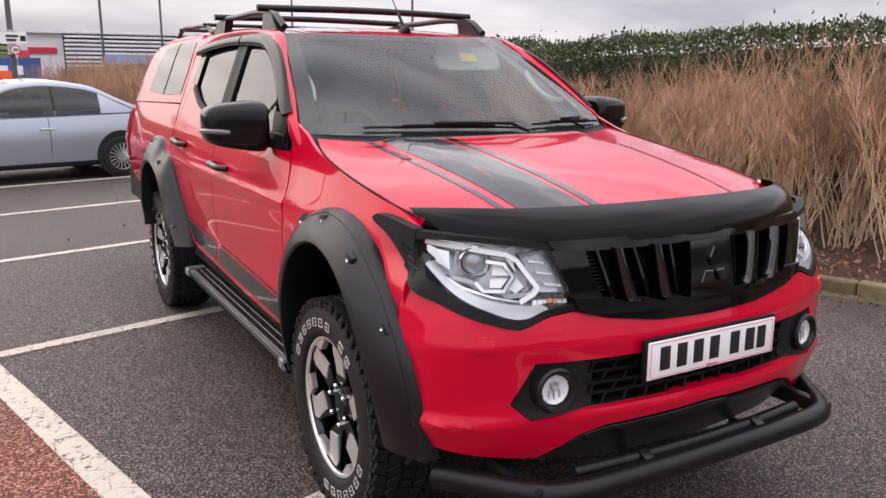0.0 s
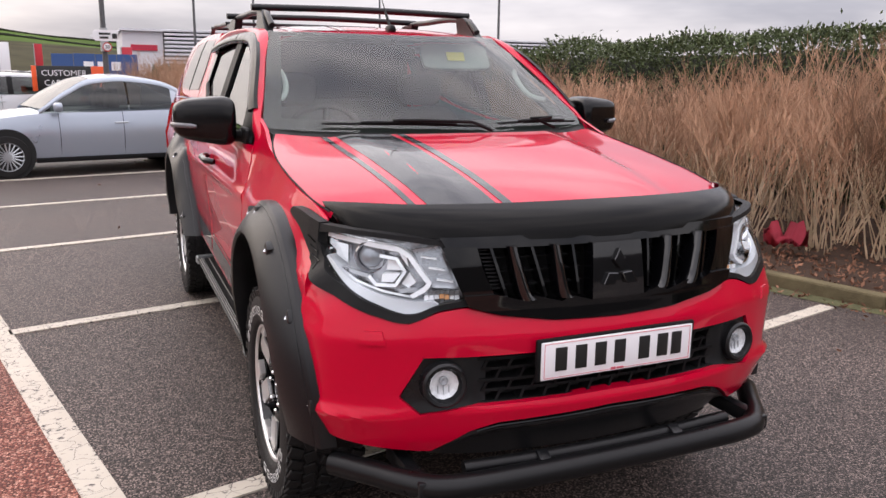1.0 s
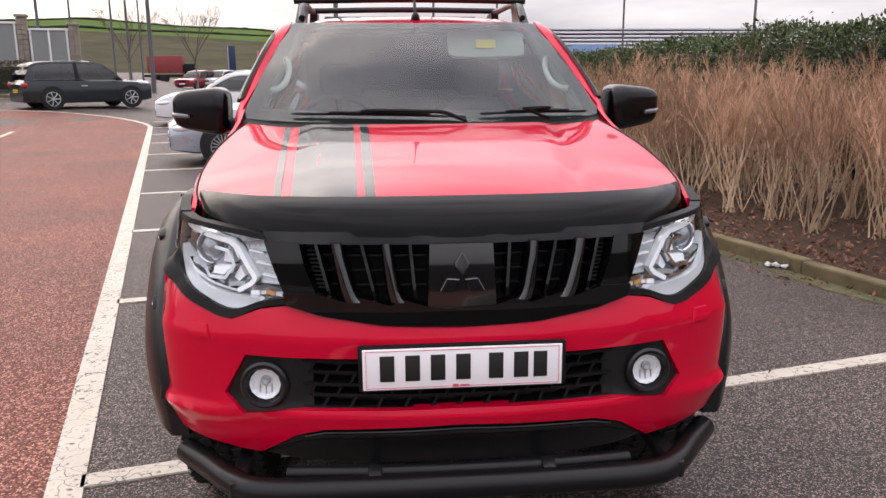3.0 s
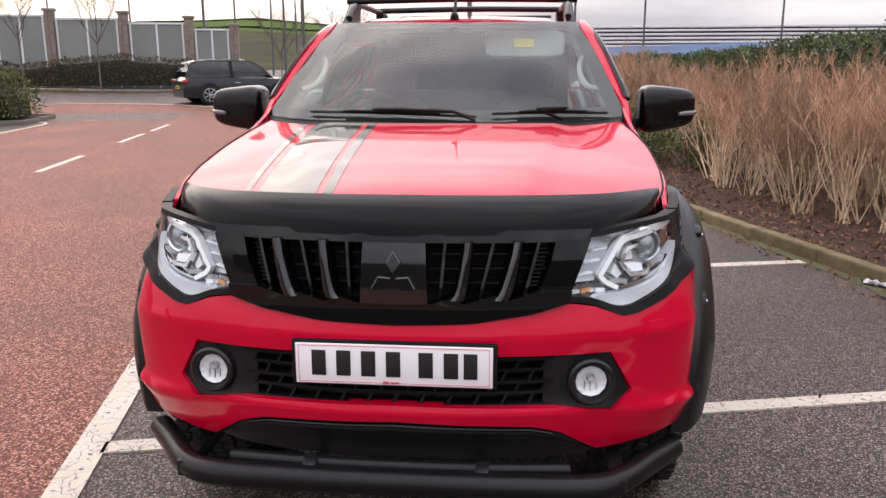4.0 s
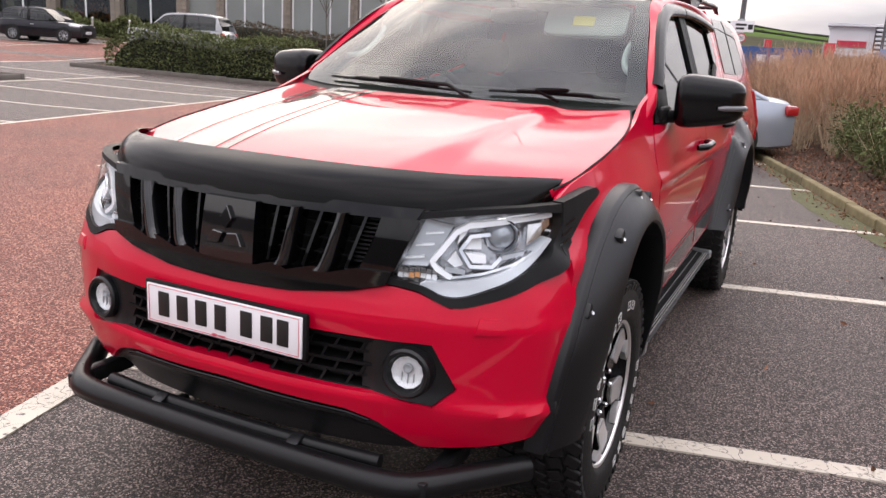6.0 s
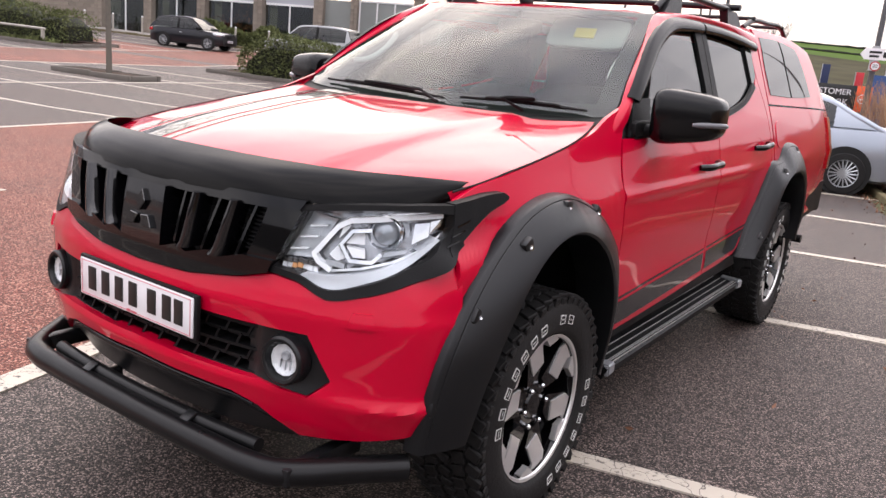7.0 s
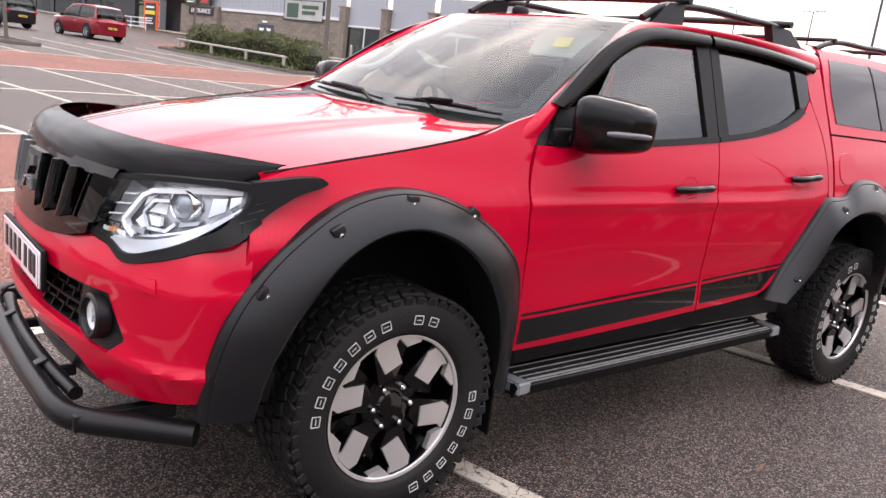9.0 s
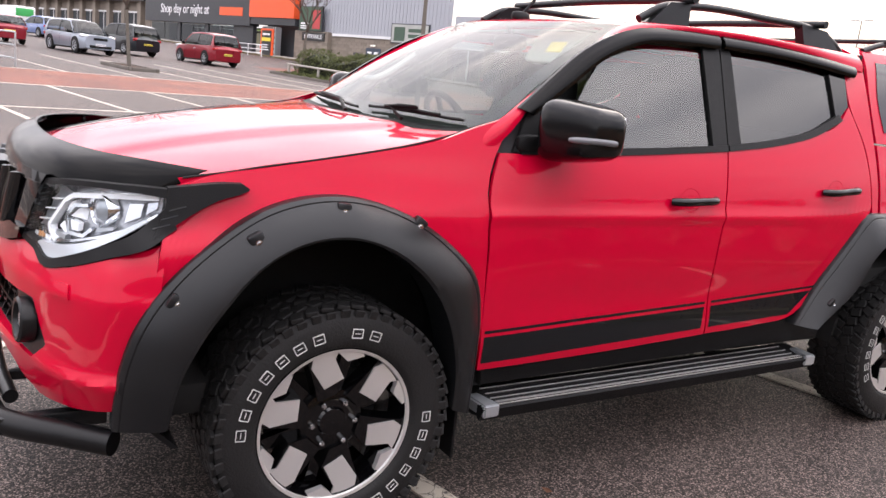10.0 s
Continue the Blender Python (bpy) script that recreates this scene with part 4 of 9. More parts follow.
for sg in (1, -1):
    ns = nose(sg)
    rot = Vector((sg * 0.12, -0.99, 0.05)).normalized().to_track_quat('Z', 'Y').to_matrix().to_4x4()
    bm = bmesh.new()
    lathe(bm, [(-0.004, 0.013), (0.004, 0.0125), (0.006, 0.010), (0.004, 0.008), (0.002, 0.0004)], 24, "z", (0, 0.010, 0))
    for q in (-0.016, 0.0, 0.016):
        box(bm, q, -0.014, -0.002, 0.0018, 0.030 - abs(q) * 0.5, 0.006)
    bmesh.ops.transform(bm, matrix=Matrix.Translation(ns(0.515, 0.672, 0.0)) @ rot, verts=bm.verts)
    tp("fog_bulb", bm, mk("fog_bulb_grey", (0.36, 0.37, 0.38), 0.3), fog_bezels[sg], "grey bulb holder and ribs")

# number plate: its characters are plain bars
bm = bmesh.new()
box(bm, 0, 1.560, 0.731, 0.545, 0.016, 0.126, 0.006)
number_plate = tp("number_plate", bm, PLASTIC, truck, "white number plate in black surround")
bm = bmesh.new()
box(bm, 0, 1.5505, 0.730, 0.522, 0.006, 0.111, 0.002)
tp("plate_face", bm, WHITE, number_plate)
for x0, x1, z0, z1, mm in ((-0.252, 0.252, 0.6795, 0.6805, PINK), (-0.252, 0.252, 0.7800, 0.7812, PINK), (-0.2525, -0.2515, 0.680, 0.781, PINK), (0.2515, 0.2525, 0.680, 0.781, PINK), (-0.028, -0.012, 0.6775, 0.6855, PINK), (-0.008, 0.016, 0.6785, 0.6840, PINK)):
    bm = bmesh.new()
    box(bm, (x0 + x1) / 2, 1.5470, (z0 + z1) / 2, x1 - x0, 0.002, z1 - z0)
    tp("plate_mark", bm, mm, number_plate)
for x in (-0.186, -0.120, -0.054, 0.012, 0.098, 0.164, 0.215):
    w = 0.038 if x < 0.2 else 0.036
    bm = bmesh.new()
    box(bm, x - 0.012, 1.5465, 0.733, w, 0.003, 0.070, 0.001)
    tp("plate_bar", bm, INK, number_plate, "plain black bar")

# upper grille
grille = nose_wide("grille", [(0, 0.825), (0.30, 0.845), (0.46, 0.88)], [(0, 1.085), (0.52, 1.075)], 24, 6, DARK, 0.0, -0.075, label="gloss black grille with slanted bars")
nose_wide("grille_lower_panel", [(0.0, 0.836), (0.20, 0.842), (0.36, 0.864), (0.450, 0.888)], [(0, 0.893), (0.088, 0.889), (0.150, 0.908), (0.182, 0.892), (0.262, 0.914), (0.294, 0.900), (0.372, 0.922), (0.462, 0.920)], 66, 7, GLOSS, 0.04, lambda z: 0.014 - 0.6 * (nose_out(0.2, z) - nose_out(0.2, 0.87)), grille)
nose_wide("grille_top_rail", [(0, 1.046), (0.43, 1.046), (0.51, 1.046)], [(0, 1.080), (0.53, 1.076)], 40, 3, GLOSS, 0.04, lambda z: 0.012, grille)
nose_wide("emblem_panel", [(0, 0.890), (0.088, 0.892)], [(0, 1.050), (0.082, 1.050)], 12, 8, PIANO, 0.05, lambda z: 0.027 + 0.06 * (z - 0.97), grille)
# slanted bars with rounded faces, their feet drawn out along the lower panel
for b0, b1, t0, t1 in ((0.146, 0.186, 0.180, 0.208), (0.256, 0.300, 0.309, 0.338)):
    for sg in (1, -1):
        ns = nose(sg)

        def bar_x(z, lo, hi):
            f_ = (z - 0.890) / 0.160
            return lo + (hi - lo) * f_ ** 0.8 - 0.022 * max(0.0, 1 - f_ / 0.22) ** 2 * (1 if lo == b0 else 0.3)

        def bar_face(s, z, d):
            a_, b_ = bar_x(z, b0, t0), bar_x(z, b1, t1)
            q = 2 * (s - a_) / (b_ - a_) - 1
            return ns(s, z, d - 0.030 - 0.06 * (z - 0.97) + 0.014 * abs(q) ** 2.5)
        zs_ = np.linspace(0.888, 1.052, 13)
        grid_ = np.array([[(bar_x(z, b0, t0) * (1 - k / 8) + bar_x(z, b1, t1) * k / 8, z) for k in range(9)] for z in zs_])
        bm = bmesh.new()
        skin(bm, grid_, bar_face, 0.05)
        tp("grille_bar", bm, PIANO, grille)
nose_both("grille_end_panel", [(0.372, 0.910), (0.458, 0.905)], [(0.424, 1.050), (0.522, 1.050)], [(0.372, 0.910), (0.404, 0.98), (0.424, 1.050)], [(0.458, 0.905), (0.522, 1.050)], 6, 10, GLOSS, 0.05, lambda z: 0.010 + 0.06 * (z - 0.97), False, [grille, grille])
for sg in (1, -1):
    for b_, t_ in ((0.119, 0.132), (0.222, 0.260), (0.338, 0.382)):
        bm = bmesh.new()
        bar_on_nose(bm, sg * b_, 0.905, sg * t_, 1.046, 0.008, -0.06, 0.002, 8)
        tp("grille_fin", bm, GLOSS, grille)
    for z in (0.935, 0.972, 1.010):
        bm = bmesh.new()
        bar_on_nose(bm, sg * 0.09, z, sg * 0.42, z, 0.0045, -0.06, -0.03, 14)
        tp("grille_wire", bm, PLASTIC, grille)
    for k in range(11):
        bm = bmesh.new()
        bar_on_nose(bm, sg * (0.352 + 0.0022 * k), 0.930 + 0.0105 * k, sg * (0.378 + 0.0035 * k), 0.930 + 0.0105 * k, 0.0045, -0.06, -0.018, 3)
        tp("grille_rib", bm, PLASTIC, grille)
bm = bmesh.new()
for k in range(3):
    a = radians(90 + 120 * k)
    for sc, o0, o1 in ((1.0, 0.012, 0.026),):
        pts = []
        for r, da in ((0.006, 0), (0.040, 30), (0.068, 0), (0.040, -30)):
            pts.append((r * sc * math.cos(a + radians(da)), 0.965 + r * sc * math.sin(a + radians(da))))
        def lift_e(s, z, d):
            p = lift_low(abs(s), z, d)
            return (p[0] if s >= 0 else -p[0], p[1], p[2])
        prism(bm, pts, lambda s, z, q: lift_e(s, z, q - 0.06 * (z - 0.97)), -0.039, -0.020)
bmesh.ops.bevel(bm, geom=[e_ for e_ in bm.edges], offset=0.0022, segments=1, affect='EDGES')
tp("emblem", bm, PIANO, grille, "black three-diamond emblem", 20)

# headlamps
for sg in (1, -1):
    ns = nose(sg)
    LB = [(0.458, 0.905), (0.53, 0.892), (0.600, 0.868), (0.70, 0.894), (0.80, 0.942), (0.88, 0.996), (0.928, 1.046)]
    LT = [(0.522, 1.050), (0.65, 1.066), (0.80, 1.073), (0.928, 1.062)]
    SB = [(0.445, 0.890), (0.53, 0.876), (0.605, 0.846), (0.70, 0.866), (0.80, 0.904), (0.90, 0.950), (0.985, 1.012)]
    ST = [(0.510, 1.064), (0.65, 1.080), (0.80, 1.088), (0.93, 1.086)]
    def surround(out):
        def fn(s, z, d):
            p = ns(s, z, d - out)
            more = max(0.0, side_x(p[1], z) + out - d - abs(p[0])) * smo(1.80, 1.92, p[1])
            return (p[0] + sg * more, p[1], z)
        return fn
    bm = bmesh.new()
    skin(bm, coons(SB[:-1] + [(0.95, 0.985)], LB, (SB[0], LB[0]), ((0.95, 0.985), LB[-1]), 40, 4), surround(0.005), 0.03)
    skin(bm, coons(LT, ST, (LT[0], ST[0]), (LT[-1], ST[-1]), 24, 2), surround(0.005), 0.03)
    skin(bm, coons([SB[0], LB[0]], [ST[0], LT[0]], (SB[0], ST[0]), (LB[0], LT[0]), 2, 8), surround(0.005), 0.03)
    def tail(y, z, d):
        q = [nose(1)(s, z, 0.0) for s in (0.86, 0.92, 0.98, 1.04, 1.10, 1.16, 1.22)]
        x = max(side_x(y, z), float(np.interp(y, [p[1] for p in q], [p[0] for p in q])))
        return (sg * (x + 0.008 - d), y, z)
    skin(bm, coons([(1.915, 0.962), (1.965, 0.992), (2.02, 1.030), (2.08, 1.064), (2.135, 1.082)], [(1.955, 1.090), (1.975, 1.093), (2.02, 1.100), (2.09, 1.109), (2.140, 1.110)], [(1.915, 0.962), (1.942, 1.02), (1.955, 1.090)], [(2.135, 1.082), (2.158, 1.096), (2.140, 1.110)], 20, 10), tail, 0.03)
    lamp = tp("headlamp", bm, PLASTIC, truck, "projector headlamp in a satin black surround")
    for k in range(3):
        bm = bmesh.new()
        y0, z0 = 1.915 + 0.020 * k, 0.982 + 0.024 * k
        e0 = [(y0, z0), (y0 + 0.042, z0 + 0.014)]
        e1 = [(y0, z0 + 0.004), (y0 + 0.042, z0 + 0.018)]
        skin(bm, coons(e0, e1, (e0[0], e1[0]), (e0[1], e1[1]), 5, 2), lambda y, z, q: tail(y, z, q - 0.002), 0.006)
        tp("surround_rib", bm, GLOSS, lamp)
    bm = bmesh.new()
    skin(bm, coons(LB, LT, (LB[0], LT[0]), (LB[-1], LT[-1]), 36, 10), off(ns, 0.004), 0.0)
    lens = tp("headlamp_lens", bm, LAMPGLASS, lamp, "clear lamp cover")
    lens.visible_shadow = False
    bm = bmesh.new()
    skin(bm, coons([(p[0], p[1] + 0.002) for p in LB], [(p[0], p[1] - 0.002) for p in LT], (LB[0], LT[0]), (LB[-1], LT[-1]), 36, 10), lambda s, z, d: ns(s, z, 0.045 + 0.006 * math.floor((s - 0.46) / 0.062 + (z - 0.9) / 0.09) % 0.012 - d), 0.0)
    tp("reflector", bm, LAMPDARK, lamp, "silver reflector housing")
    # clear frosted sill along the lamp's lower edge
    bm = bmesh.new()
    skin(bm, coons([(p[0], p[1] + 0.003) for p in LB[1:6]], [(0.545, 0.900), (0.60, 0.902), (0.70, 0.921), (0.79, 0.957), (0.872, 1.004)], (LB[1], (0.545, 0.900)), ((LB[5][0], LB[5][1] + 0.003), (0.872, 1.004)), 24, 3), off(ns, -0.004), 0.045)
    tp("lamp_sill", bm, LAMPSILL, lamp, "pale silver trim strip")
    def band(pts, w, depth, lip, closed=False):
        """A flat raised strip of width w along a line of places on the nose."""
        q = [Vector(a).lerp(Vector(b), k / 6) for a, b in zip(pts, pts[1:]) for k in range(6)] + [Vector(pts[-1])]
        rows_ = ([], [])
        for k, p in enumerate(q):
            d = (q[min(k + 1, len(q) - 1)] - q[max(k - 1, 0)]).normalized()
            n2 = Vector((-d.y, d.x)) * w / 2
            rows_[0].append(tuple(p - n2))
            rows_[1].append(tuple(p + n2))
        b_ = bmesh.new()
        skin(b_, np.array(rows_), lambda s, z, dd: ns(s, z, depth + dd), lip)
        return b_
    # white daytime running guide: along the top, down the inboard slope and back along the foot
    tp("light_guide", band([(0.900, 1.058), (0.78, 1.053), (0.650, 1.038), (0.616, 1.020), (0.556, 0.946), (0.570, 0.930), (0.606, 0.911)], 0.013, 0.014, 0.02), LAMPWHITE, lamp, "white light guide")
    tp("light_guide", band([(0.606, 0.911), (0.68, 0.924), (0.76, 0.946), (0.83, 0.974), (0.90, 1.015)], 0.006, 0.016, 0.02), CHROME, lamp)
    tp("light_guide", band([(0.590, 0.930), (0.640, 0.925)], 0.012, 0.020, 0.02), SILVER, lamp)
    # six-sided side bowl beside the projector
    hexa = [(0.705, 1.018), (0.655, 1.012), (0.628, 0.978), (0.652, 0.940), (0.706, 0.940), (0.730, 0.962)]
    tp("bowl_frame", band(hexa, 0.009, 0.018, 0.02), CHROME, lamp)
    for poly, slope in (([(0.640, 0.980), (0.662, 1.004), (0.690, 1.004), (0.690, 0.976)], 0.35), ([(0.642, 0.972), (0.690, 0.970), (0.690, 0.950), (0.660, 0.948)], -0.25), ([(0.596, 0.948), (0.618, 0.972), (0.640, 0.940), (0.618, 0.932)], 0.3), ([(0.628, 1.016), (0.650, 1.024), (0.644, 1.014), (0.620, 0.990)], 0.2)):
        bm = bmesh.new()
        prism(bm, poly, lambda s, z, q, k=slope, p0=poly[0]: ns(s, z, q + k * (s - p0[0])), 0.026, 0.045)
        tp("lamp_facet", bm, LAMPWHITE, lamp)
    for poly in ([(0.812, 0.985), (0.856, 1.006), (0.862, 1.040), (0.822, 1.036)], [(0.866, 1.010), (0.896, 1.030), (0.898, 1.046), (0.870, 1.040)], [(0.735, 0.952), (0.790, 0.966), (0.796, 0.976), (0.740, 0.964)]):
        bm = bmesh.new()
        prism(bm, poly, lambda s, z, q, p0=poly[0]: ns(s, z, q - 0.25 * (s - p0[0])), 0.030, 0.045)
        tp("lamp_facet", bm, CHROME if poly[0][0] > 0.8 else SILVER, lamp)
    # pale stepped panel inboard of the guide, crossed by three thin bright lines
    bm = bmesh.new()
    skin(bm, coons([(0.476, 0.930), (0.545, 0.932)], [(0.534, 1.044), (0.612, 1.034)], [(0.476, 0.930), (0.534, 1.044)], [(0.545, 0.932), (0.612, 1.034)], 6, 6), lambda s, z, d: ns(s, z, 0.030 + 0.010 * (((z - 0.930) / 0.032) % 1.0) + d), 0.012)
    tp("stepped_panel", bm, SILVER, lamp, "pale grey stepped panel")
    for a, b in (((0.536, 1.012), (0.584, 1.018)), ((0.512, 0.982), (0.560, 0.988)), ((0.488, 0.950), (0.536, 0.956))):
        tp("lamp_fin", band([a, b], 0.0035, 0.018, 0.015), LAMPWHITE, lamp)
    for nm, mm, want in (("indicator", CHROME, 0), ("indicator_facet", LAMPWHITE, 1), ("indicator_bulb", AMBER, 2)):
        bm = bmesh.new()
        for i in range(7):
            for j in range(3):
                kind_ = 2 if (i, j) in ((2, 1), (3, 1)) else (i * 2 + j) % 2
                if kind_ != want:
                    continue
                s_, z_ = 0.470 + 0.0145 * i, 0.889 + 0.0125 * j + 0.0012 * (3 - abs(i - 3))
                prism(bm, [(s_, z_), (s_ + 0.0135, z_ - 0.001), (s_ + 0.0135, z_ + 0.0105), (s_ + 0.002, z_ + 0.0115)], lambda a, b, d, k=i + j: ns(a, b, d + 0.003 * (k % 3)), 0.018, 0.04)
        tp(nm, bm, mm, lamp, "amber bulb behind clear facets" if want == 2 else "")
    # projector in its chrome ring
    r_p = 0.036
    c = Vector(ns(0.747, 1.010, 0.047))
    n_ = (Vector(ns(0.747, 1.010, 0.0)) - Vector(ns(0.747, 1.010, 0.05))).normalized() * 0.45 + Vector((0, -0.55, 0))
    rot = n_.normalized().to_track_quat('Z', 'Y').to_matrix().to_4x4()
    for nm, prof, mm, lab in (("lamp_bowl", [(-0.01, r_p * 1.34), (0.016, r_p * 1.30), (0.021, r_p * 1.2), (0.016, r_p * 1.08), (0.000, r_p * 1.0), (-0.01, 0.001)], CHROME, ""),
                              ("projector_lens", [(0.002, r_p * 0.98), (0.014, r_p * 0.85), (0.024, r_p * 0.55), (0.028, 0.001)], PROJECTOR, "smoky glass projector lens")):
        bm = bmesh.new()
        lathe(bm, prof, 32, "z")
        bmesh.ops.transform(bm, matrix=Matrix.Translation(c) @ rot, verts=bm.verts)
        tp(nm, bm, mm, lamp, lab)

# lower black valance and tube bar
bm = bmesh.new()
def lip_z(x):
    return tab(abs(x), (0, 0.36, 0.44, 0.55, 0.62), (0.564, 0.550, 0.528, 0.456, 0.45))


def valance_at(x, f_, d):
    zt = lip_z(x) - 0.002
    y = nose(1)(abs(x) * 1.01, lip_z(x) + 0.004, 0.018)[1]
    return (x, y + 0.055 * (1 - f_) - 0.012 * math.exp(-((f_ - 0.80) / 0.10) ** 2) + d, 0.425 + (zt - 0.425) * f_)


skin(bm, coons([(-0.56, 0), (0.56, 0)], [(-0.56, 1), (0.56, 1)], [(-0.56, 0), (-0.56, 1)], [(0.56, 0), (0.56, 1)], 44, 14), valance_at, 0.05)
valance = tp("valance", bm, SATIN, truck, "black lower front valance")
bm = bmesh.new()
tube(bm, [valance_at(x, 0.90, -0.004) for x in np.linspace(-0.42, 0.42, 30)], 0.005, 8)
tp("valance_edge", bm, GLOSS, valance)
bm = bmesh.new()
skin(bm, coons([(-0.80, 0), (0.80, 0)], [(-0.80, 1), (0.80, 1)], [(-0.80, 0), (-0.80, 1)], [(0.80, 0), (0.80, 1)], 24, 4), lambda x, f_, d: (x, 1.98 - 0.27 * f_ + 0.22 * x * x * f_ + d, 0.36 + 0.13 * f_), 0.02)
tp("under_tray", bm, PLASTIC)
bm = bmesh.new()
half = [(0.0, 1.536, 0.402), (0.35, 1.540, 0.402), (0.50, 1.550, 0.401), (0.560, 1.566, 0.400), (0.605, 1.604, 0.399), (0.695, 1.718, 0.397), (0.785, 1.832, 0.394)]
pts = [(-x, y, z) for x, y, z in half[:0:-1]] + half
tube(bm, [tuple(p) for p in crom(pts, 60)], 0.036, 18)
front_bar = tp("front_bar", bm, TUBE, truck, "black powder-coated tubular front bar")
bm = bmesh.new()
pts = crom([(-0.47, 1.602, 0.425), (-0.25, 1.582, 0.427), (0, 1.575, 0.428), (0.25, 1.582, 0.427), (0.47, 1.602, 0.425)], 24)
tube(bm, [tuple(p) for p in pts], 0.021, 14)
tp("inner_bar", bm, TUBE, front_bar)
for sg in (1, -1):
    bm = bmesh.new()
    box(bm, sg * 0.235, 1.556, 0.438, 0.036, 0.05, 0.012, 0.003, m=pose(0, 0, 0, 25, 0, 0))
    box(bm, sg * 0.235, 1.60, 0.40, 0.03, 0.12, 0.03, 0.004)
    tp("bar_bracket", bm, SATIN, front_bar)
    bm = bmesh.new()
    box(bm, sg * 0.60, 1.70, 0.40, 0.04, 0.28, 0.05, 0.006)
    tp("bar_mount", bm, SATIN, front_bar)


# ---- flares, wheels, steps and fittings of the truck ----
FL_O = [(1.822, 0.445), (1.832, 0.60), (1.872, 0.737), (1.955, 0.860), (2.06, 0.956), (2.20, 1.048), (2.39, 1.088), (2.60, 1.048), (2.78, 0.948), (2.895, 0.835), (2.932, 0.70), (2.936, 0.52), (2.93, 0.36)]
FL_I = [(1.965, 0.430), (1.985, 0.56), (2.035, 0.68), (2.105, 0.785), (2.20, 0.890), (2.32, 0.952), (2.44, 0.965), (2.56, 0.935), (2.68, 0.860), (2.775, 0.755), (2.84, 0.62), (2.878, 0.48), (2.892, 0.36)]
RL_O = [(4.57, 0.56), (4.635, 0.665), (4.72, 0.79), (4.84, 0.945), (4.935, 1.045), (5.06, 1.052), (5.13, 1.060), (5.22, 1.118), (5.42, 1.135), (5.60, 1.075), (5.74, 0.945), (5.815, 0.77), (5.80, 0.50)]
RL_I = [(4.745, 0.53), (4.85, 0.615), (4.955, 0.71), (5.025, 0.83), (5.11, 0.905), (5.22, 0.950), (5.35, 0.968), (5.47, 0.962), (5.57, 0.925), (5.66, 0.845), (5.72, 0.735), (5.75, 0.62), (5.75, 0.50)]


def bumper_x(y, z):
    """The half width of the bumper's corner at a place along its side."""
    q = [nose(1)(s, z, 0.0) for s in np.linspace(0.78, 1.25, 24)]
    return float(np.interp(y, [p[1] for p in q], [p[0] for p in q]))


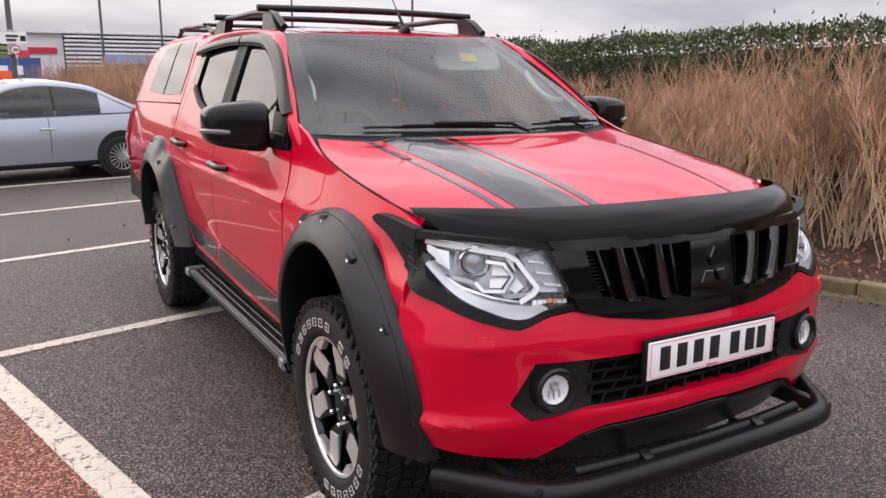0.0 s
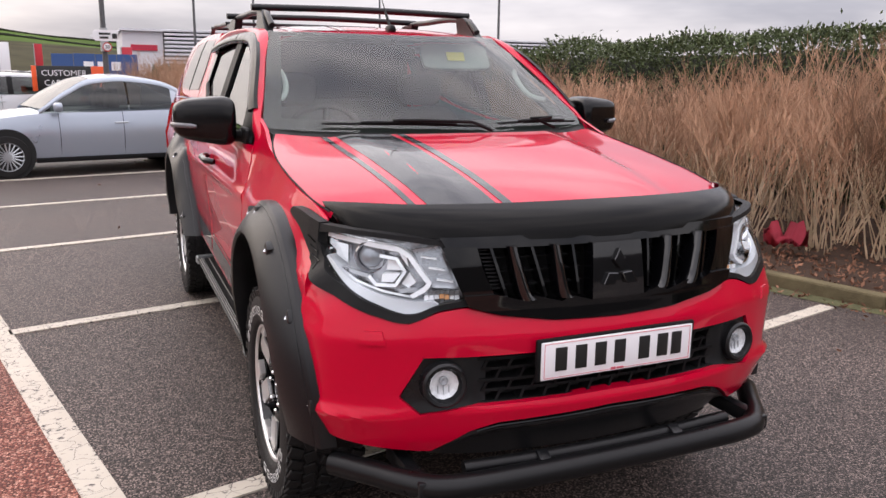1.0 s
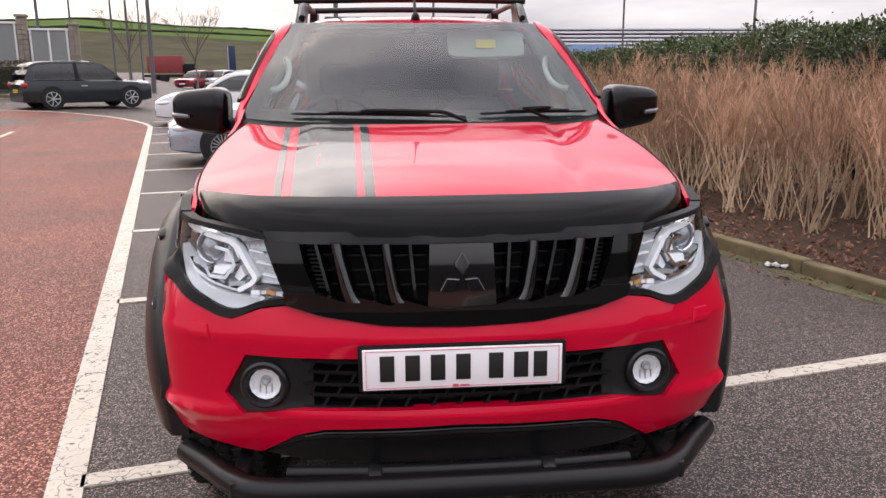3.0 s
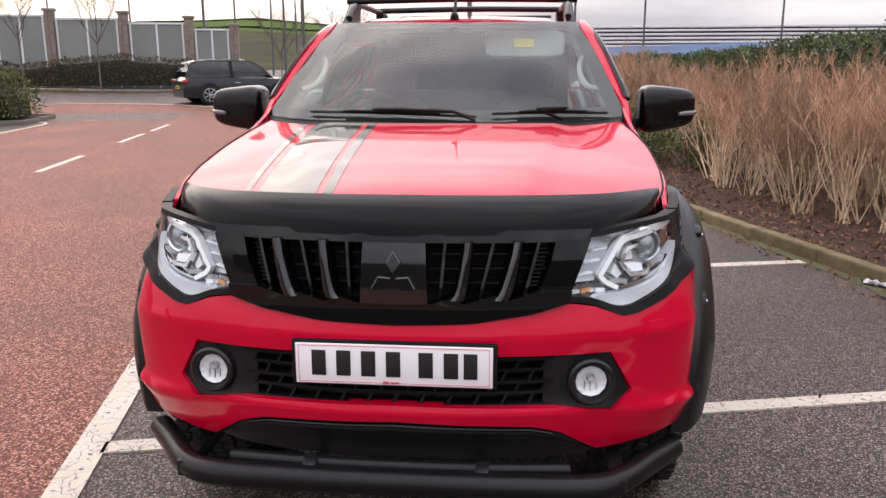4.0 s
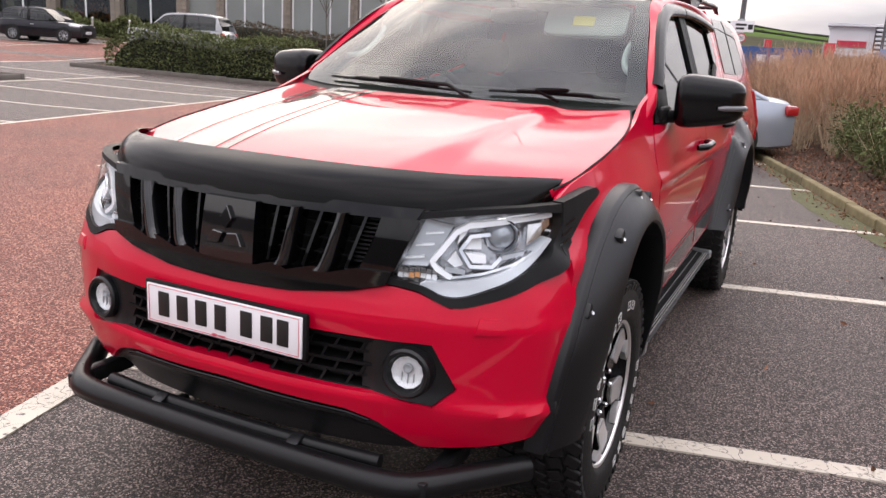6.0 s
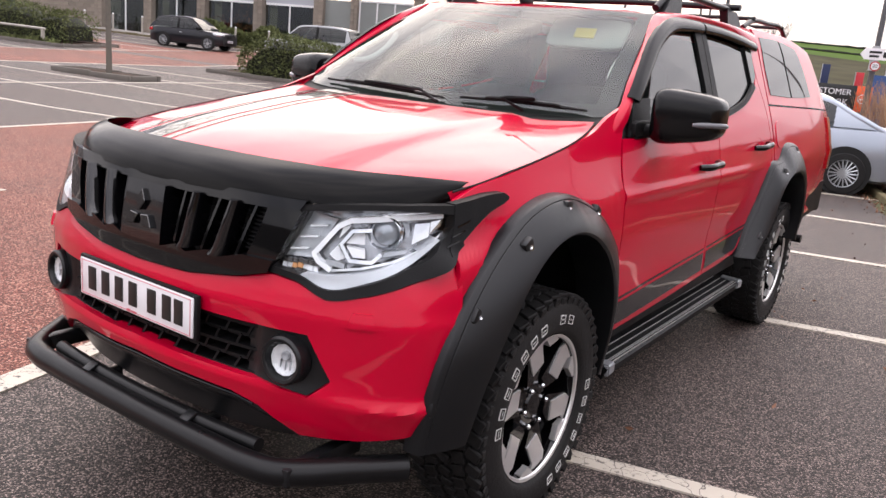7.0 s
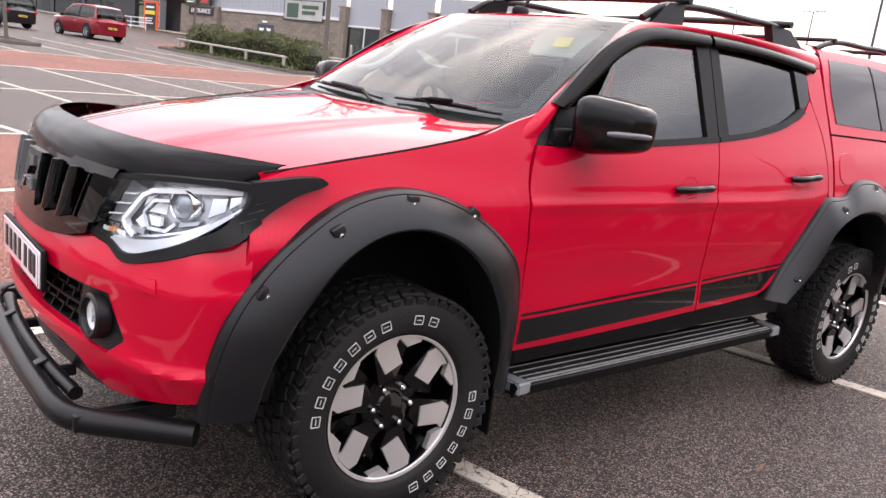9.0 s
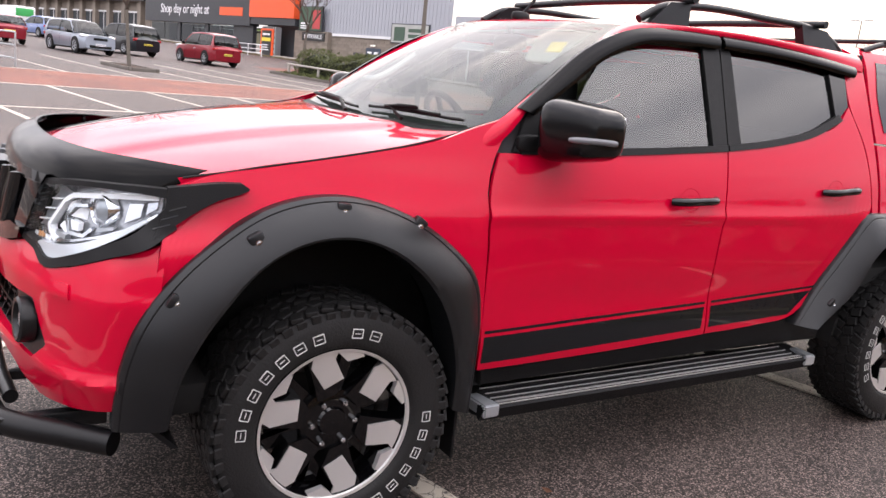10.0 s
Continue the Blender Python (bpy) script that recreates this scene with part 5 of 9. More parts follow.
def flare(o, i_, bolts, sg):
    bm = bmesh.new()
    n = 64
    eye_y = 1.51 if o[0][0] < 3 else 1.0
    a, b = crom(o, n), crom([(y - (y - eye_y) * 0.030, z + (1.457 - z) * 0.030) for y, z in i_], n)
    # a flange stands off the body, then the face runs out to the lip: (fraction across, share of the way out)
    prof = [(0.0, -1.0), (0.0, 0.0), (0.02, 0.07), (0.10, 0.20), (0.13, 0.20), (0.16, 0.27), (0.45, 0.62), (0.75, 0.91), (0.93, 1.0), (1.0, 0.93), (1.0, 0.3), (0.98, -1.2)]
    front = o[0][0] < 3

    def edge_x(y, z):
        if front and y < 2.5:
            return tab(z, (0.43, 0.52, 0.60, 0.67, 0.74, 0.86, 0.95, 1.10), (0.818, 0.829, 0.839, 0.846, 0.852, 0.852, 0.847, 0.848))
        return min(0.852, side_x(y, max(0.62, z))) + (0.008 if front else 0.014)

    def lip_x(y, z):
        x = tab(z, (0.36, 0.43, 0.56, 0.68, 0.80, 0.90, 0.97), (0.872, 0.887, 0.912, 0.928, 0.932, 0.932, 0.930))
        return x - 0.012 * smo(2.6, 2.85, y) if front else max(0.915, x) + 0.012
    rows = []
    for f_, sh in prof:
        row = []
        for k in range(n + 1):
            p = a[k] * (1 - f_) + b[k] * f_
            x0, x1 = edge_x(float(a[k][0]), float(a[k][1])), lip_x(float(b[k][0]), float(b[k][1]))
            x = x0 - 0.045 if sh == -1.0 else x1 - 0.15 if sh == -1.2 else x0 + (x1 - x0) * sh
            row.append(bm.verts.new((sg * x, p[0], p[1])))
        rows.append(row)
    for j in range(len(rows) - 1):
        for k in range(n):
            bm.faces.new((rows[j][k], rows[j][k + 1], rows[j + 1][k + 1], rows[j + 1][k]))
    for k in (0, n):
        bm.faces.new([r[k] for r in rows])
    bmesh.ops.recalc_face_normals(bm, faces=bm.faces)
    ob = tp("wheel_arch_flare", bm, SATIN, truck, "satin black bolt-on wheel arch flare")
    for y, z in bolts:
        k = int(np.argmin(np.hypot(a[:, 0] * 0.6 + b[:, 0] * 0.4 - y, a[:, 1] * 0.6 + b[:, 1] * 0.4 - z)))
        pa, pb = Vector(a[k]), Vector(b[k])
        ax = (pb - pa).normalized()
        # the flare's own surface under the bolt
        flat = [(math.hypot(v.co.y + TY - y, v.co.z - z), abs(v.co.x)) for v in ob.data.vertices if abs(v.co.x) > 0.80]
        flat = sorted(flat)[:4]
        x = sg * (sum(f_[1] / (f_[0] + 0.004) for f_ in flat) / sum(1 / (f_[0] + 0.004) for f_ in flat) - 0.003)
        rot = Matrix.Rotation(math.atan2(ax.y, ax.x), 4, 'X')
        bm = bmesh.new()
        box(bm, 0, 0, 0, 0.030, 0.052, 0.044, 0.008, 2, rot)
        bmesh.ops.translate(bm, vec=(x - sg * 0.0148, y, z), verts=bm.verts)
        pk = tp("bolt_pocket", bm, SATIN, ob)
        bm = bmesh.new()
        cyl(bm, (x - sg * 0.002, y, z), (x + sg * 0.003, y, z), 0.0095, n=16)
        cyl(bm, (x + sg * 0.002, y, z), (x + sg * 0.006, y, z), 0.0065, 0.005, n=6)
        tp("flare_bolt", bm, CHROME, ob, "bright stainless bolt")
    return ob


for sg in (1, -1):
    flare(FL_O, FL_I, ((1.857, 0.575), (1.968, 0.805), (2.165, 0.968), (2.410, 1.048), (2.665, 1.003), (2.846, 0.845)), sg)
    flare(RL_O, RL_I, ((4.72, 0.66), (5.04, 0.985), (5.40, 1.085), (5.64, 1.0), (5.77, 0.72)), sg)
    for yc, r_ in ((2.47, 0.50), (5.46, 0.50)):
        bm = bmesh.new()
        pr = [(yc + (r_ + 0.03) * math.cos(t), 0.40 + (r_ + 0.05) * math.sin(t)) for t in np.linspace(0.06, math.pi - 0.06, 26)]
        va = [bm.verts.new((sg * 0.80, p[0], p[1])) for p in pr]
        vb = [bm.verts.new((sg * 0.40, p[0], p[1])) for p in pr]
        for k in range(25):
            bm.faces.new((va[k], va[k + 1], vb[k + 1], vb[k]))
        bm.faces.new(vb)
        tp("wheel_arch_liner", bm, DARK)
    # mudflaps
    for y, z0 in ((2.90, 0.20), (5.80, 0.22)):
        bm = bmesh.new()
        box(bm, sg * 0.725, y, z0 + 0.16, 0.19, 0.012, 0.34, 0.004)
        tp("mudflap", bm, PLASTIC)

# wheels
TR = 0.385


def build_wheel():
    root = new("wheel")
    root.parent = truck
    tagged(root, "alloy wheel with chunky all-terrain tyre")

    def sub(name, bm, mat_, label=""):
        return part(name, bm, mat_, root, label)
    bm = bmesh.new()
    lathe(bm, [(-0.105, 0.222), (-0.125, 0.245), (-0.134, 0.30), (-0.128, 0.345), (-0.115, 0.366), (-0.09, 0.373), (0.09, 0.373), (0.115, 0.366), (0.128, 0.345), (0.134, 0.30), (0.131, 0.268), (0.125, 0.256), (0.112, 0.248), (0.105, 0.240)], 84, "x")
    tyre = sub("tyre", bm, RUBBER, "black all-terrain tyre with outlined white marks")
    rnd = random.Random(5)
    nb = 50
    block_me = {}

    def block(key, name, w, l_, h, turn, lean):
        """Alike tread blocks share one mesh."""
        if key not in block_me:
            bq = bmesh.new()
            box(bq, 0, 0, 0, w, l_, h, 0.0025, 1, pose(0, 0, 0, 0, lean, turn))
            block_me[key] = bpy.data.meshes.new(name)
            bq.to_mesh(block_me[key])
            bq.free()
            block_me[key].materials.append(RUBBER)
        ob_ = new(name, block_me[key])
        ob_.parent = root
        return ob_
    inner = bmesh.new()
    for k in range(nb):
        t = 2 * math.pi * k / nb
        for row, (x, w, l_) in enumerate(((-0.103, 0.042, 0.026), (-0.052, 0.040, 0.028), (0.0, 0.036, 0.024), (0.052, 0.040, 0.028), (0.103, 0.042, 0.026))):
            tt = t + (0.5 if row % 2 else 0.0) * 2 * math.pi / nb + rnd.uniform(-0.006, 0.006)
            b_ = block(("tread", w, l_, row % 2), "tread_block", w * 1.08, l_ * 1.42, 0.013, 18 if row % 2 else -22, 0)
            b_.matrix_basis = Matrix.Rotation(tt, 4, 'X') @ pose(x, 0, 0.3775)
        for x in (-0.124, 0.124):
            long = k % 2
            if x > 0:
                b_ = block(("lug", long), "shoulder_lug", 0.008, 0.030, 0.030 + 0.016 * long, 0, 12)
                b_.matrix_basis = Matrix.Rotation(t, 4, 'X') @ pose(x, 0, 0.356 - 0.004 * long)
                continue
            vs = box(inner, x, 0, 0.356 - 0.004 * long, 0.012, 0.027, 0.030 + 0.016 * long, 0.0, 1, pose(0, 0, 0, 0, -12, 0))
            bmesh.ops.rotate(inner, cent=(0, 0, 0), matrix=Matrix.Rotation(t, 3, 'X'), verts=vs)
    tagged(sub("inner_lugs", inner, RUBBER), kind="stuff")
    # raised white marks on the sidewall, plain outlined shapes
    for start, step, cnt, gap in ((78, -11.6, 10, 7), (-98, -12.0, 7, 99)):
        for i in range(cnt):
            if i == gap:
                continue
            a = radians(start + step * i)
            bm = bmesh.new()
            w, h, s = 0.036, 0.027, 0.0024
            w *= 0.9
            for cx, cz, sx, sz in ((0, h / 2, w, s), (0, -h / 2, w, s), (w / 2, 0, s, h), (-w / 2, 0, s, h), (0, 0, w * 0.55, s)):
                vs = box(bm, 0.1335, cx, 0.300 + cz, 0.003, sx, sz)
            bmesh.ops.rotate(bm, cent=(0, 0, 0), matrix=Matrix.Rotation(a, 3, 'X'), verts=bm.verts)
            part("tyre_mark", bm, LETTER, root, "outlined white mark")
    bm = bmesh.new()
    lathe(bm, [(0.108, 0.250), (0.116, 0.247), (0.114, 0.237), (0.100, 0.231), (0.03, 0.220), (-0.06, 0.215), (-0.10, 0.236), (-0.108, 0.250)], 72, "x")
    sub("rim", bm, GLOSS, "gloss black alloy rim")
    bm = bmesh.new()
    lathe(bm, [(0.1095, 0.249), (0.1175, 0.246), (0.1155, 0.2375), (0.1085, 0.2345)], 72, "x")
    sub("rim_edge", bm, ALLOY, "machined rim edge")
    bm = bmesh.new()
    lathe(bm, [(-0.02, 0.19), (-0.02, 0.06), (-0.06, 0.05)], 40, "x")
    sub("brake_disc", bm, mk("brake_steel", (0.12, 0.12, 0.125), 0.4, 0.9), "grey brake disc")
    bm = bmesh.new()
    lathe(bm, [(0.05, 0.105), (0.070, 0.10), (0.076, 0.085), (0.076, 0.048), (0.084, 0.042), (0.086, 0.001)], 40, "x")
    sub("wheel_centre", bm, GLOSS)
    for k in range(6):
        a = 2 * math.pi * (k + 0.15) / 6

        def spin(bm_, extra=0.0):
            bmesh.ops.rotate(bm_, cent=(0, 0, 0), matrix=Matrix.Rotation(a + extra, 3, 'X'), verts=bm_.verts)
            return bm_
        # polar helper: radius and sideways shift to (y, z)
        bm = bmesh.new()
        prism(bm, [(-0.030, 0.085), (0.030, 0.085), (0.068, 0.130), (0.050, 0.212), (0.066, 0.236), (-0.038, 0.240), (-0.033, 0.204), (-0.030, 0.130)], lambda p, q, d: (d + 0.012 * (q - 0.085) / 0.14, p, q), 0.084, 0.02)
        sub("spoke", spin(bm), GLOSS)
        bm = bmesh.new()
        prism(bm, [(-0.004, 0.120), (0.062, 0.132), (0.048, 0.206), (0.072, 0.237), (-0.012, 0.243), (-0.030, 0.204)], lambda p, q, d: (d + 0.012 * (q - 0.085) / 0.14, p, q), 0.0895, 0.082)
        sub("spoke_face", spin(bm), ALLOY, "machined silver spoke face")
        bm = bmesh.new()
        prism(bm, [(0.006, 0.204), (0.058, 0.220), (0.050, 0.234), (-0.036, 0.238)], lambda p, q, d: (d + 0.012 * (q - 0.085) / 0.14, p, q), 0.096, 0.075)
        sub("spoke_tip", spin(bm, radians(-22)), ALLOY)
        bm = bmesh.new()
        prism(bm, [(-0.016, 0.10), (0.016, 0.10), (0.020, 0.222), (-0.020, 0.222)], lambda p, q, d: (d, p, q), 0.050, 0.02)
        sub("rear_spoke", spin(bm, radians(30)), GLOSS)
        bm = bmesh.new()
        cyl(bm, (0.070, 0, 0.070), (0.094, 0, 0.070), 0.0105, 0.0095, n=6)
        cyl(bm, (0.094, 0, 0.070), (0.100, 0, 0.070), 0.0085, 0.005, n=10)
        sub("wheel_nut", spin(bm, radians(14)), CHROME)
    return root


wheel = build_wheel()
wheel.matrix_basis = pose(0.738, 2.452 - TY, TR, 8, 0, 0)
copy_thing(wheel, pose(0.738, 5.45 - TY, TR, 37, 0, 0))
copy_thing(wheel, pose(-0.738, 2.452 - TY, TR, -14, 0, 180))
copy_thing(wheel, pose(-0.738, 5.45 - TY, TR, 62, 0, 180))

# side steps
for sg in (1, -1):
    bm = bmesh.new()
    g = coons([(2.99, 0), (4.78, 0)], [(2.99, 1), (4.78, 1)], [(2.99, 0), (2.99, 1)], [(4.78, 0), (4.78, 1)], 20, 8)
    zs = lambda y: 0.362 + 0.022 * (y - 3.0) / 1.75
    skin(bm, g, lambda y, f_, d: (sg * (0.845 - 0.165 * f_ - (0.02 if d else 0.0)), y, zs(y) + 0.010 * math.sin(math.pi * min(1.0, f_ * 4)) + 0.018 * f_ - d), 0.045)
    step_ob = tp("side_step", bm, PLASTIC, truck, "black side step with bright tread strips")
    for f_ in (0.07, 0.13, 0.19, 0.40, 0.60, 0.82):
        bm = bmesh.new()
        w = 0.0014
        x = 0.845 - 0.165 * f_
        va = [bm.verts.new((sg * (x + q), y, zs(y) + 0.010 * math.sin(math.pi * min(1.0, f_ * 4)) + 0.018 * f_ + h)) for y in (3.06, 4.70) for q, h in ((w, 0.0), (w, 0.004), (-w, 0.004), (-w, 0.0))]
        for k in range(3):
            bm.faces.new((va[k], va[k + 1], va[k + 5], va[k + 4]))
        tp("tread_strip", bm, ALLOY, step_ob, "bright aluminium strip")
    for y in (3.005, 4.765):
        bm = bmesh.new()
        out_ = -1 if y < 4 else 1
        prism(bm, [(0.850, y + out_ * 0.012), (0.846, y - out_ * 0.055), (0.735, y - out_ * 0.030), (0.735, y + out_ * 0.020)], lambda a, b, d: (sg * a, b, zs(b) + d), 0.017, -0.030)
        bmesh.ops.bevel(bm, geom=bm.edges[:], offset=0.006, segments=2, affect='EDGES')
        tp("step_end_cap", bm, SILVER, step_ob, "bright silver end cap")
    for y in (3.3, 4.4):
        bm = bmesh.new()
        box(bm, sg * 0.66, y, 0.36, 0.20, 0.05, 0.03, 0.006)
        tp("step_bracket", bm, PLASTIC, step_ob)
    bm = bmesh.new()
    skin(bm, coons([(2.95, 0.42), (4.86, 0.46)], [(2.95, 0.515), (4.56, 0.60)], [(2.95, 0.42), (2.95, 0.515)], [(4.86, 0.46), (4.56, 0.60)], 12, 3), lambda y, z, d: (sg * (0.765 + 0.35 * max(0, z - 0.45) - d), y, z), 0.01)
    tp("sill", bm, PLASTIC, truck, "black painted sill")

# floor pan, engine, axles and load floor, so that no daylight shows through underneath
for nm, lab, dims in (("floor_pan", "dark underside of the cab", (0, 4.25, 0.47, 1.46, 4.70, 0.10, 0.02)), ("engine", "dark engine block", (0, 2.42, 0.62, 0.84, 1.25, 0.50, 0.05)),
                      ("front_axle", "dark front axle", (0, 2.47, 0.37, 1.30, 0.10, 0.09, 0.02)), ("rear_axle", "dark rear axle", (0, 5.46, 0.37, 1.30, 0.12, 0.12, 0.03)),
                      ("load_floor", "dark underside of the load bed", (0, 5.95, 0.72, 1.50, 1.72, 0.10, 0.02))):
    bm = bmesh.new()
    box(bm, *dims)
    tp(nm, bm, DARK, truck, lab)
for sg in (1, -1):
    bm = bmesh.new()
    skin(bm, coons([(6.02, 0.58), (6.86, 0.60)], [(6.16, 0.80), (6.86, 0.80)], [(6.02, 0.58), (6.16, 0.80)], [(6.86, 0.60), (6.86, 0.80)], 8, 5), lambda y, z, d: (sg * (0.83 - 0.03 * max(0.0, y - 6.3) - d), y, z), 0.04)
    tp("rear_bumper_end", bm, PLASTIC, truck, "black plastic rear bumper corner")
    bm = bmesh.new()
    skin(bm, coons([(6.70, 0.90), (6.83, 0.90)], [(6.66, 1.27), (6.80, 1.27)], [(6.70, 0.90), (6.66, 1.27)], [(6.83, 0.90), (6.80, 1.27)], 4, 8), off(side(sg), 0.012), 0.03)
    tp("tail_lamp", bm, mk("red_lamp", (0.4, 0.01, 0.01), 0.1, 0.0, 1.0), truck, "red tail lamp")
bm = bmesh.new()
box(bm, 0, 6.86, 0.66, 1.62, 0.10, 0.20, 0.03)
tp("rear_bumper", bm, PLASTIC)
bm = bmesh.new()
tube(bm, [(0.42, 5.9, 0.46), (0.60, 6.05, 0.46), (0.80, 6.08, 0.46), (0.875, 6.08, 0.46)], 0.028, 12)
tp("exhaust_pipe", bm, TUBE)


# door mirrors, handles, fuel flap
def superbox(bm, c, half, e=0.35, n=18, shape=None):
    """A rounded block: a superellipsoid, with an optional reshaping of each point."""
    def pw(v):
        return math.copysign(abs(v) ** e, v)
    rows = []
    for j in range(n + 1):
        th = -math.pi / 2 + math.pi * j / n
        row = []
        for i in range(2 * n):
            ph = math.pi * i / n
            p = [pw(math.cos(th)) * pw(math.cos(ph)), pw(math.cos(th)) * pw(math.sin(ph)), pw(math.sin(th))]
            if shape:
                p = shape(p)
            row.append(bm.verts.new((c[0] + half[0] * p[0], c[1] + half[1] * p[1], c[2] + half[2] * p[2])))
        rows.append(row)
    for j in range(n):
        for i in range(2 * n):
            k = (i + 1) % (2 * n)
            bm.faces.new((rows[j][i], rows[j][k], rows[j + 1][k], rows[j + 1][i]))
    bmesh.ops.remove_doubles(bm, verts=bm.verts, dist=1e-5)
    bmesh.ops.recalc_face_normals(bm, faces=bm.faces)


for k, sg in ((0, 1), (1, -1)):
    bm = bmesh.new()
    superbox(bm, (sg * 0.945, 3.178, 1.320), (0.122, 0.092, 0.093), 0.45, 16, lambda p: [p[0], p[1] * (1 - 0.28 * p[0] * sg) + 0.12 * p[0] * sg, p[2] * (1 - 0.14 * p[0] * sg) + (0.10 * p[0] * sg if p[2] < 0 else -0.02)])
    mirror = tp("door_mirror", bm, mk("mirror_black", (0.003, 0.003, 0.0034), 0.14, 0.0, 0.0, spec=0.34), FD[k], "gloss black door mirror with indicator strip")
    bm = bmesh.new()
    superbox(bm, (sg * 0.940, 3.258, 1.320), (0.090, 0.012, 0.070), 0.35, 12)
    tp("mirror_glass", bm, CHROME, mirror, "mirror glass")
    bm = bmesh.new()
    q = crom([(sg * 0.985, 3.085, 1.298), (sg * 1.030, 3.108, 1.301), (sg * 1.060, 3.148, 1.302), (sg * 1.070, 3.20, 1.300)], 12)
    tube(bm, [tuple(p) for p in q], [0.007, 0.009] + [0.0105] * 10 + [0.008], 10)
    tp("indicator_strip", bm, mk("indicator_lens", (0.13, 0.13, 0.14), 0.2, 0.1, 0.3), mirror, "clear indicator strip")
    bm = bmesh.new()
    tube(bm, [(sg * 0.79, 3.12, 1.255), (sg * 0.84, 3.15, 1.255), (sg * 0.90, 3.19, 1.268), (sg * 0.93, 3.20, 1.28)], [0.026, 0.024, 0.026, 0.032], 12)
    superbox(bm, (sg * 0.790, 3.110, 1.262), (0.016, 0.080, 0.030), 0.5, 8)
    tp("mirror_arm", bm, PLASTIC, mirror)
for par, y0, y1, z0, z1 in ((FD, 3.715, 3.945, 1.088, 1.098), (RD, 4.605, 4.835, 1.136, 1.152)):
    for k, sg in ((0, 1), (1, -1)):
        x = side_x(y0, z0)
        bm = bmesh.new()
        q = crom([(sg * (x + 0.006), y0, z0), (sg * (x + 0.036), y0 + 0.035, z0 + 0.003), (sg * (x + 0.042), (y0 + y1) / 2, (z0 + z1) / 2 + 0.002), (sg * (x + 0.036), y1 - 0.03, z1), (sg * (x + 0.006), y1, z1)], 18)
        tube(bm, [tuple(p) for p in q], [0.012] + [0.0155] * 17 + [0.012], 12)
        tp("door_handle", bm, GLOSS, par[k], "gloss black door handle")
        bm = bmesh.new()
        yc, zc = (y0 + y1) / 2 - 0.01, (z0 + z1) / 2
        rim = [(yc + 0.052 * math.cos(t), zc + 0.044 * math.sin(t)) for t in np.linspace(0, 2 * math.pi, 25)[:-1]]
        va = [bm.verts.new((sg * (side_x(*p) + 0.0012), *p)) for p in rim]
        vb = [bm.verts.new((sg * (side_x(yc + (p[0] - yc) * 0.9, zc + (p[1] - zc) * 0.9) - 0.001), yc + (p[0] - yc) * 0.88, zc + (p[1] - zc) * 0.88)) for p in rim]
        for i in range(24):
            bm.faces.new((va[i], va[(i + 1) % 24], vb[(i + 1) % 24], vb[i]))
        vc = bm.verts.new((sg * (side_x(yc, zc) + 0.0015), yc, zc))
        for i in range(24):
            bm.faces.new((vb[i], vb[(i + 1) % 24], vc))
        tp("handle_recess", bm, RED, par[k])
bm = bmesh.new()
rim = [(5.17 + 0.085 * math.copysign(abs(math.cos(t)) ** 0.7, math.cos(t)), 1.19 + 0.075 * math.copysign(abs(math.sin(t)) ** 0.7, math.sin(t))) for t in np.linspace(0, 2 * math.pi, 33)[:-1]]
va = [bm.verts.new((side_x(*p) + 0.004, *p)) for p in rim]
vb = [bm.verts.new((side_x(*p) - 0.004, 5.17 + (p[0] - 5.17) * 1.03, 1.19 + (p[1] - 1.19) * 1.03)) for p in rim]
for i in range(32):
    bm.faces.new((va[i], va[(i + 1) % 32], vb[(i + 1) % 32], vb[i]))
bm.faces.new(va)
tp("fuel_flap", bm, RED)

# wipers, aerial, roof bars
for x0, x1, piv in ((-0.52, 0.14, -0.10), (0.20, 0.66, 0.22)):
    bm = bmesh.new()
    def on_screen(x, f_, o_):
        i = (x + 0.748) / 1.496 * 40
        i0 = int(min(39, max(0, i)))
        w_ = i - i0
        a, b = ws_point(i0, f_, -o_), ws_point(i0 + 1, f_, -o_)
        return tuple(a[k] * (1 - w_) + b[k] * w_ for k in range(3))
    tube(bm, [on_screen(x0 + (x1 - x0) * t, 0.040 - 0.02 * t + 0.012 * math.sin(math.pi * t), 0.014) for t in np.linspace(0, 1, 14)], 0.005, 8)
    tube(bm, [on_screen(x0 + (x1 - x0) * t, 0.038 - 0.02 * t + 0.012 * math.sin(math.pi * t), 0.022) for t in np.linspace(0.22, 0.80, 10)], 0.006, 8)
    wiper = tp("wiper", bm, PLASTIC, truck, "black windscreen wiper")
    bm = bmesh.new()
    tube(bm, [on_screen(piv + 0.24, -0.04, 0.03), on_screen(piv + 0.16, 0.0, 0.05), on_screen((x0 + x1) / 2 + 0.05, 0.030, 0.040), on_screen((x0 + x1) / 2 - 0.06, 0.045, 0.030)], 0.007, 8)
    tp("wiper_arm", bm, PLASTIC, wiper)
bm = bmesh.new()
superbox(bm, (0, 3.540, 1.728), (0.020, 0.045, 0.022), 0.7, 8, lambda p: [p[0] * (1 - 0.3 * p[2]), p[1], p[2]])
tube(bm, [(0, 3.545, 1.735), (0, 3.60, 1.80), (0, 3.615, 1.815)], [0.008, 0.007, 0.004], 8)
tube(bm, [(0, 3.612, 1.812), (0, 3.86, 2.10)], [0.003, 0.0018], 6)
tp("aerial", bm, PLASTIC, truck, "black raked roof aerial")
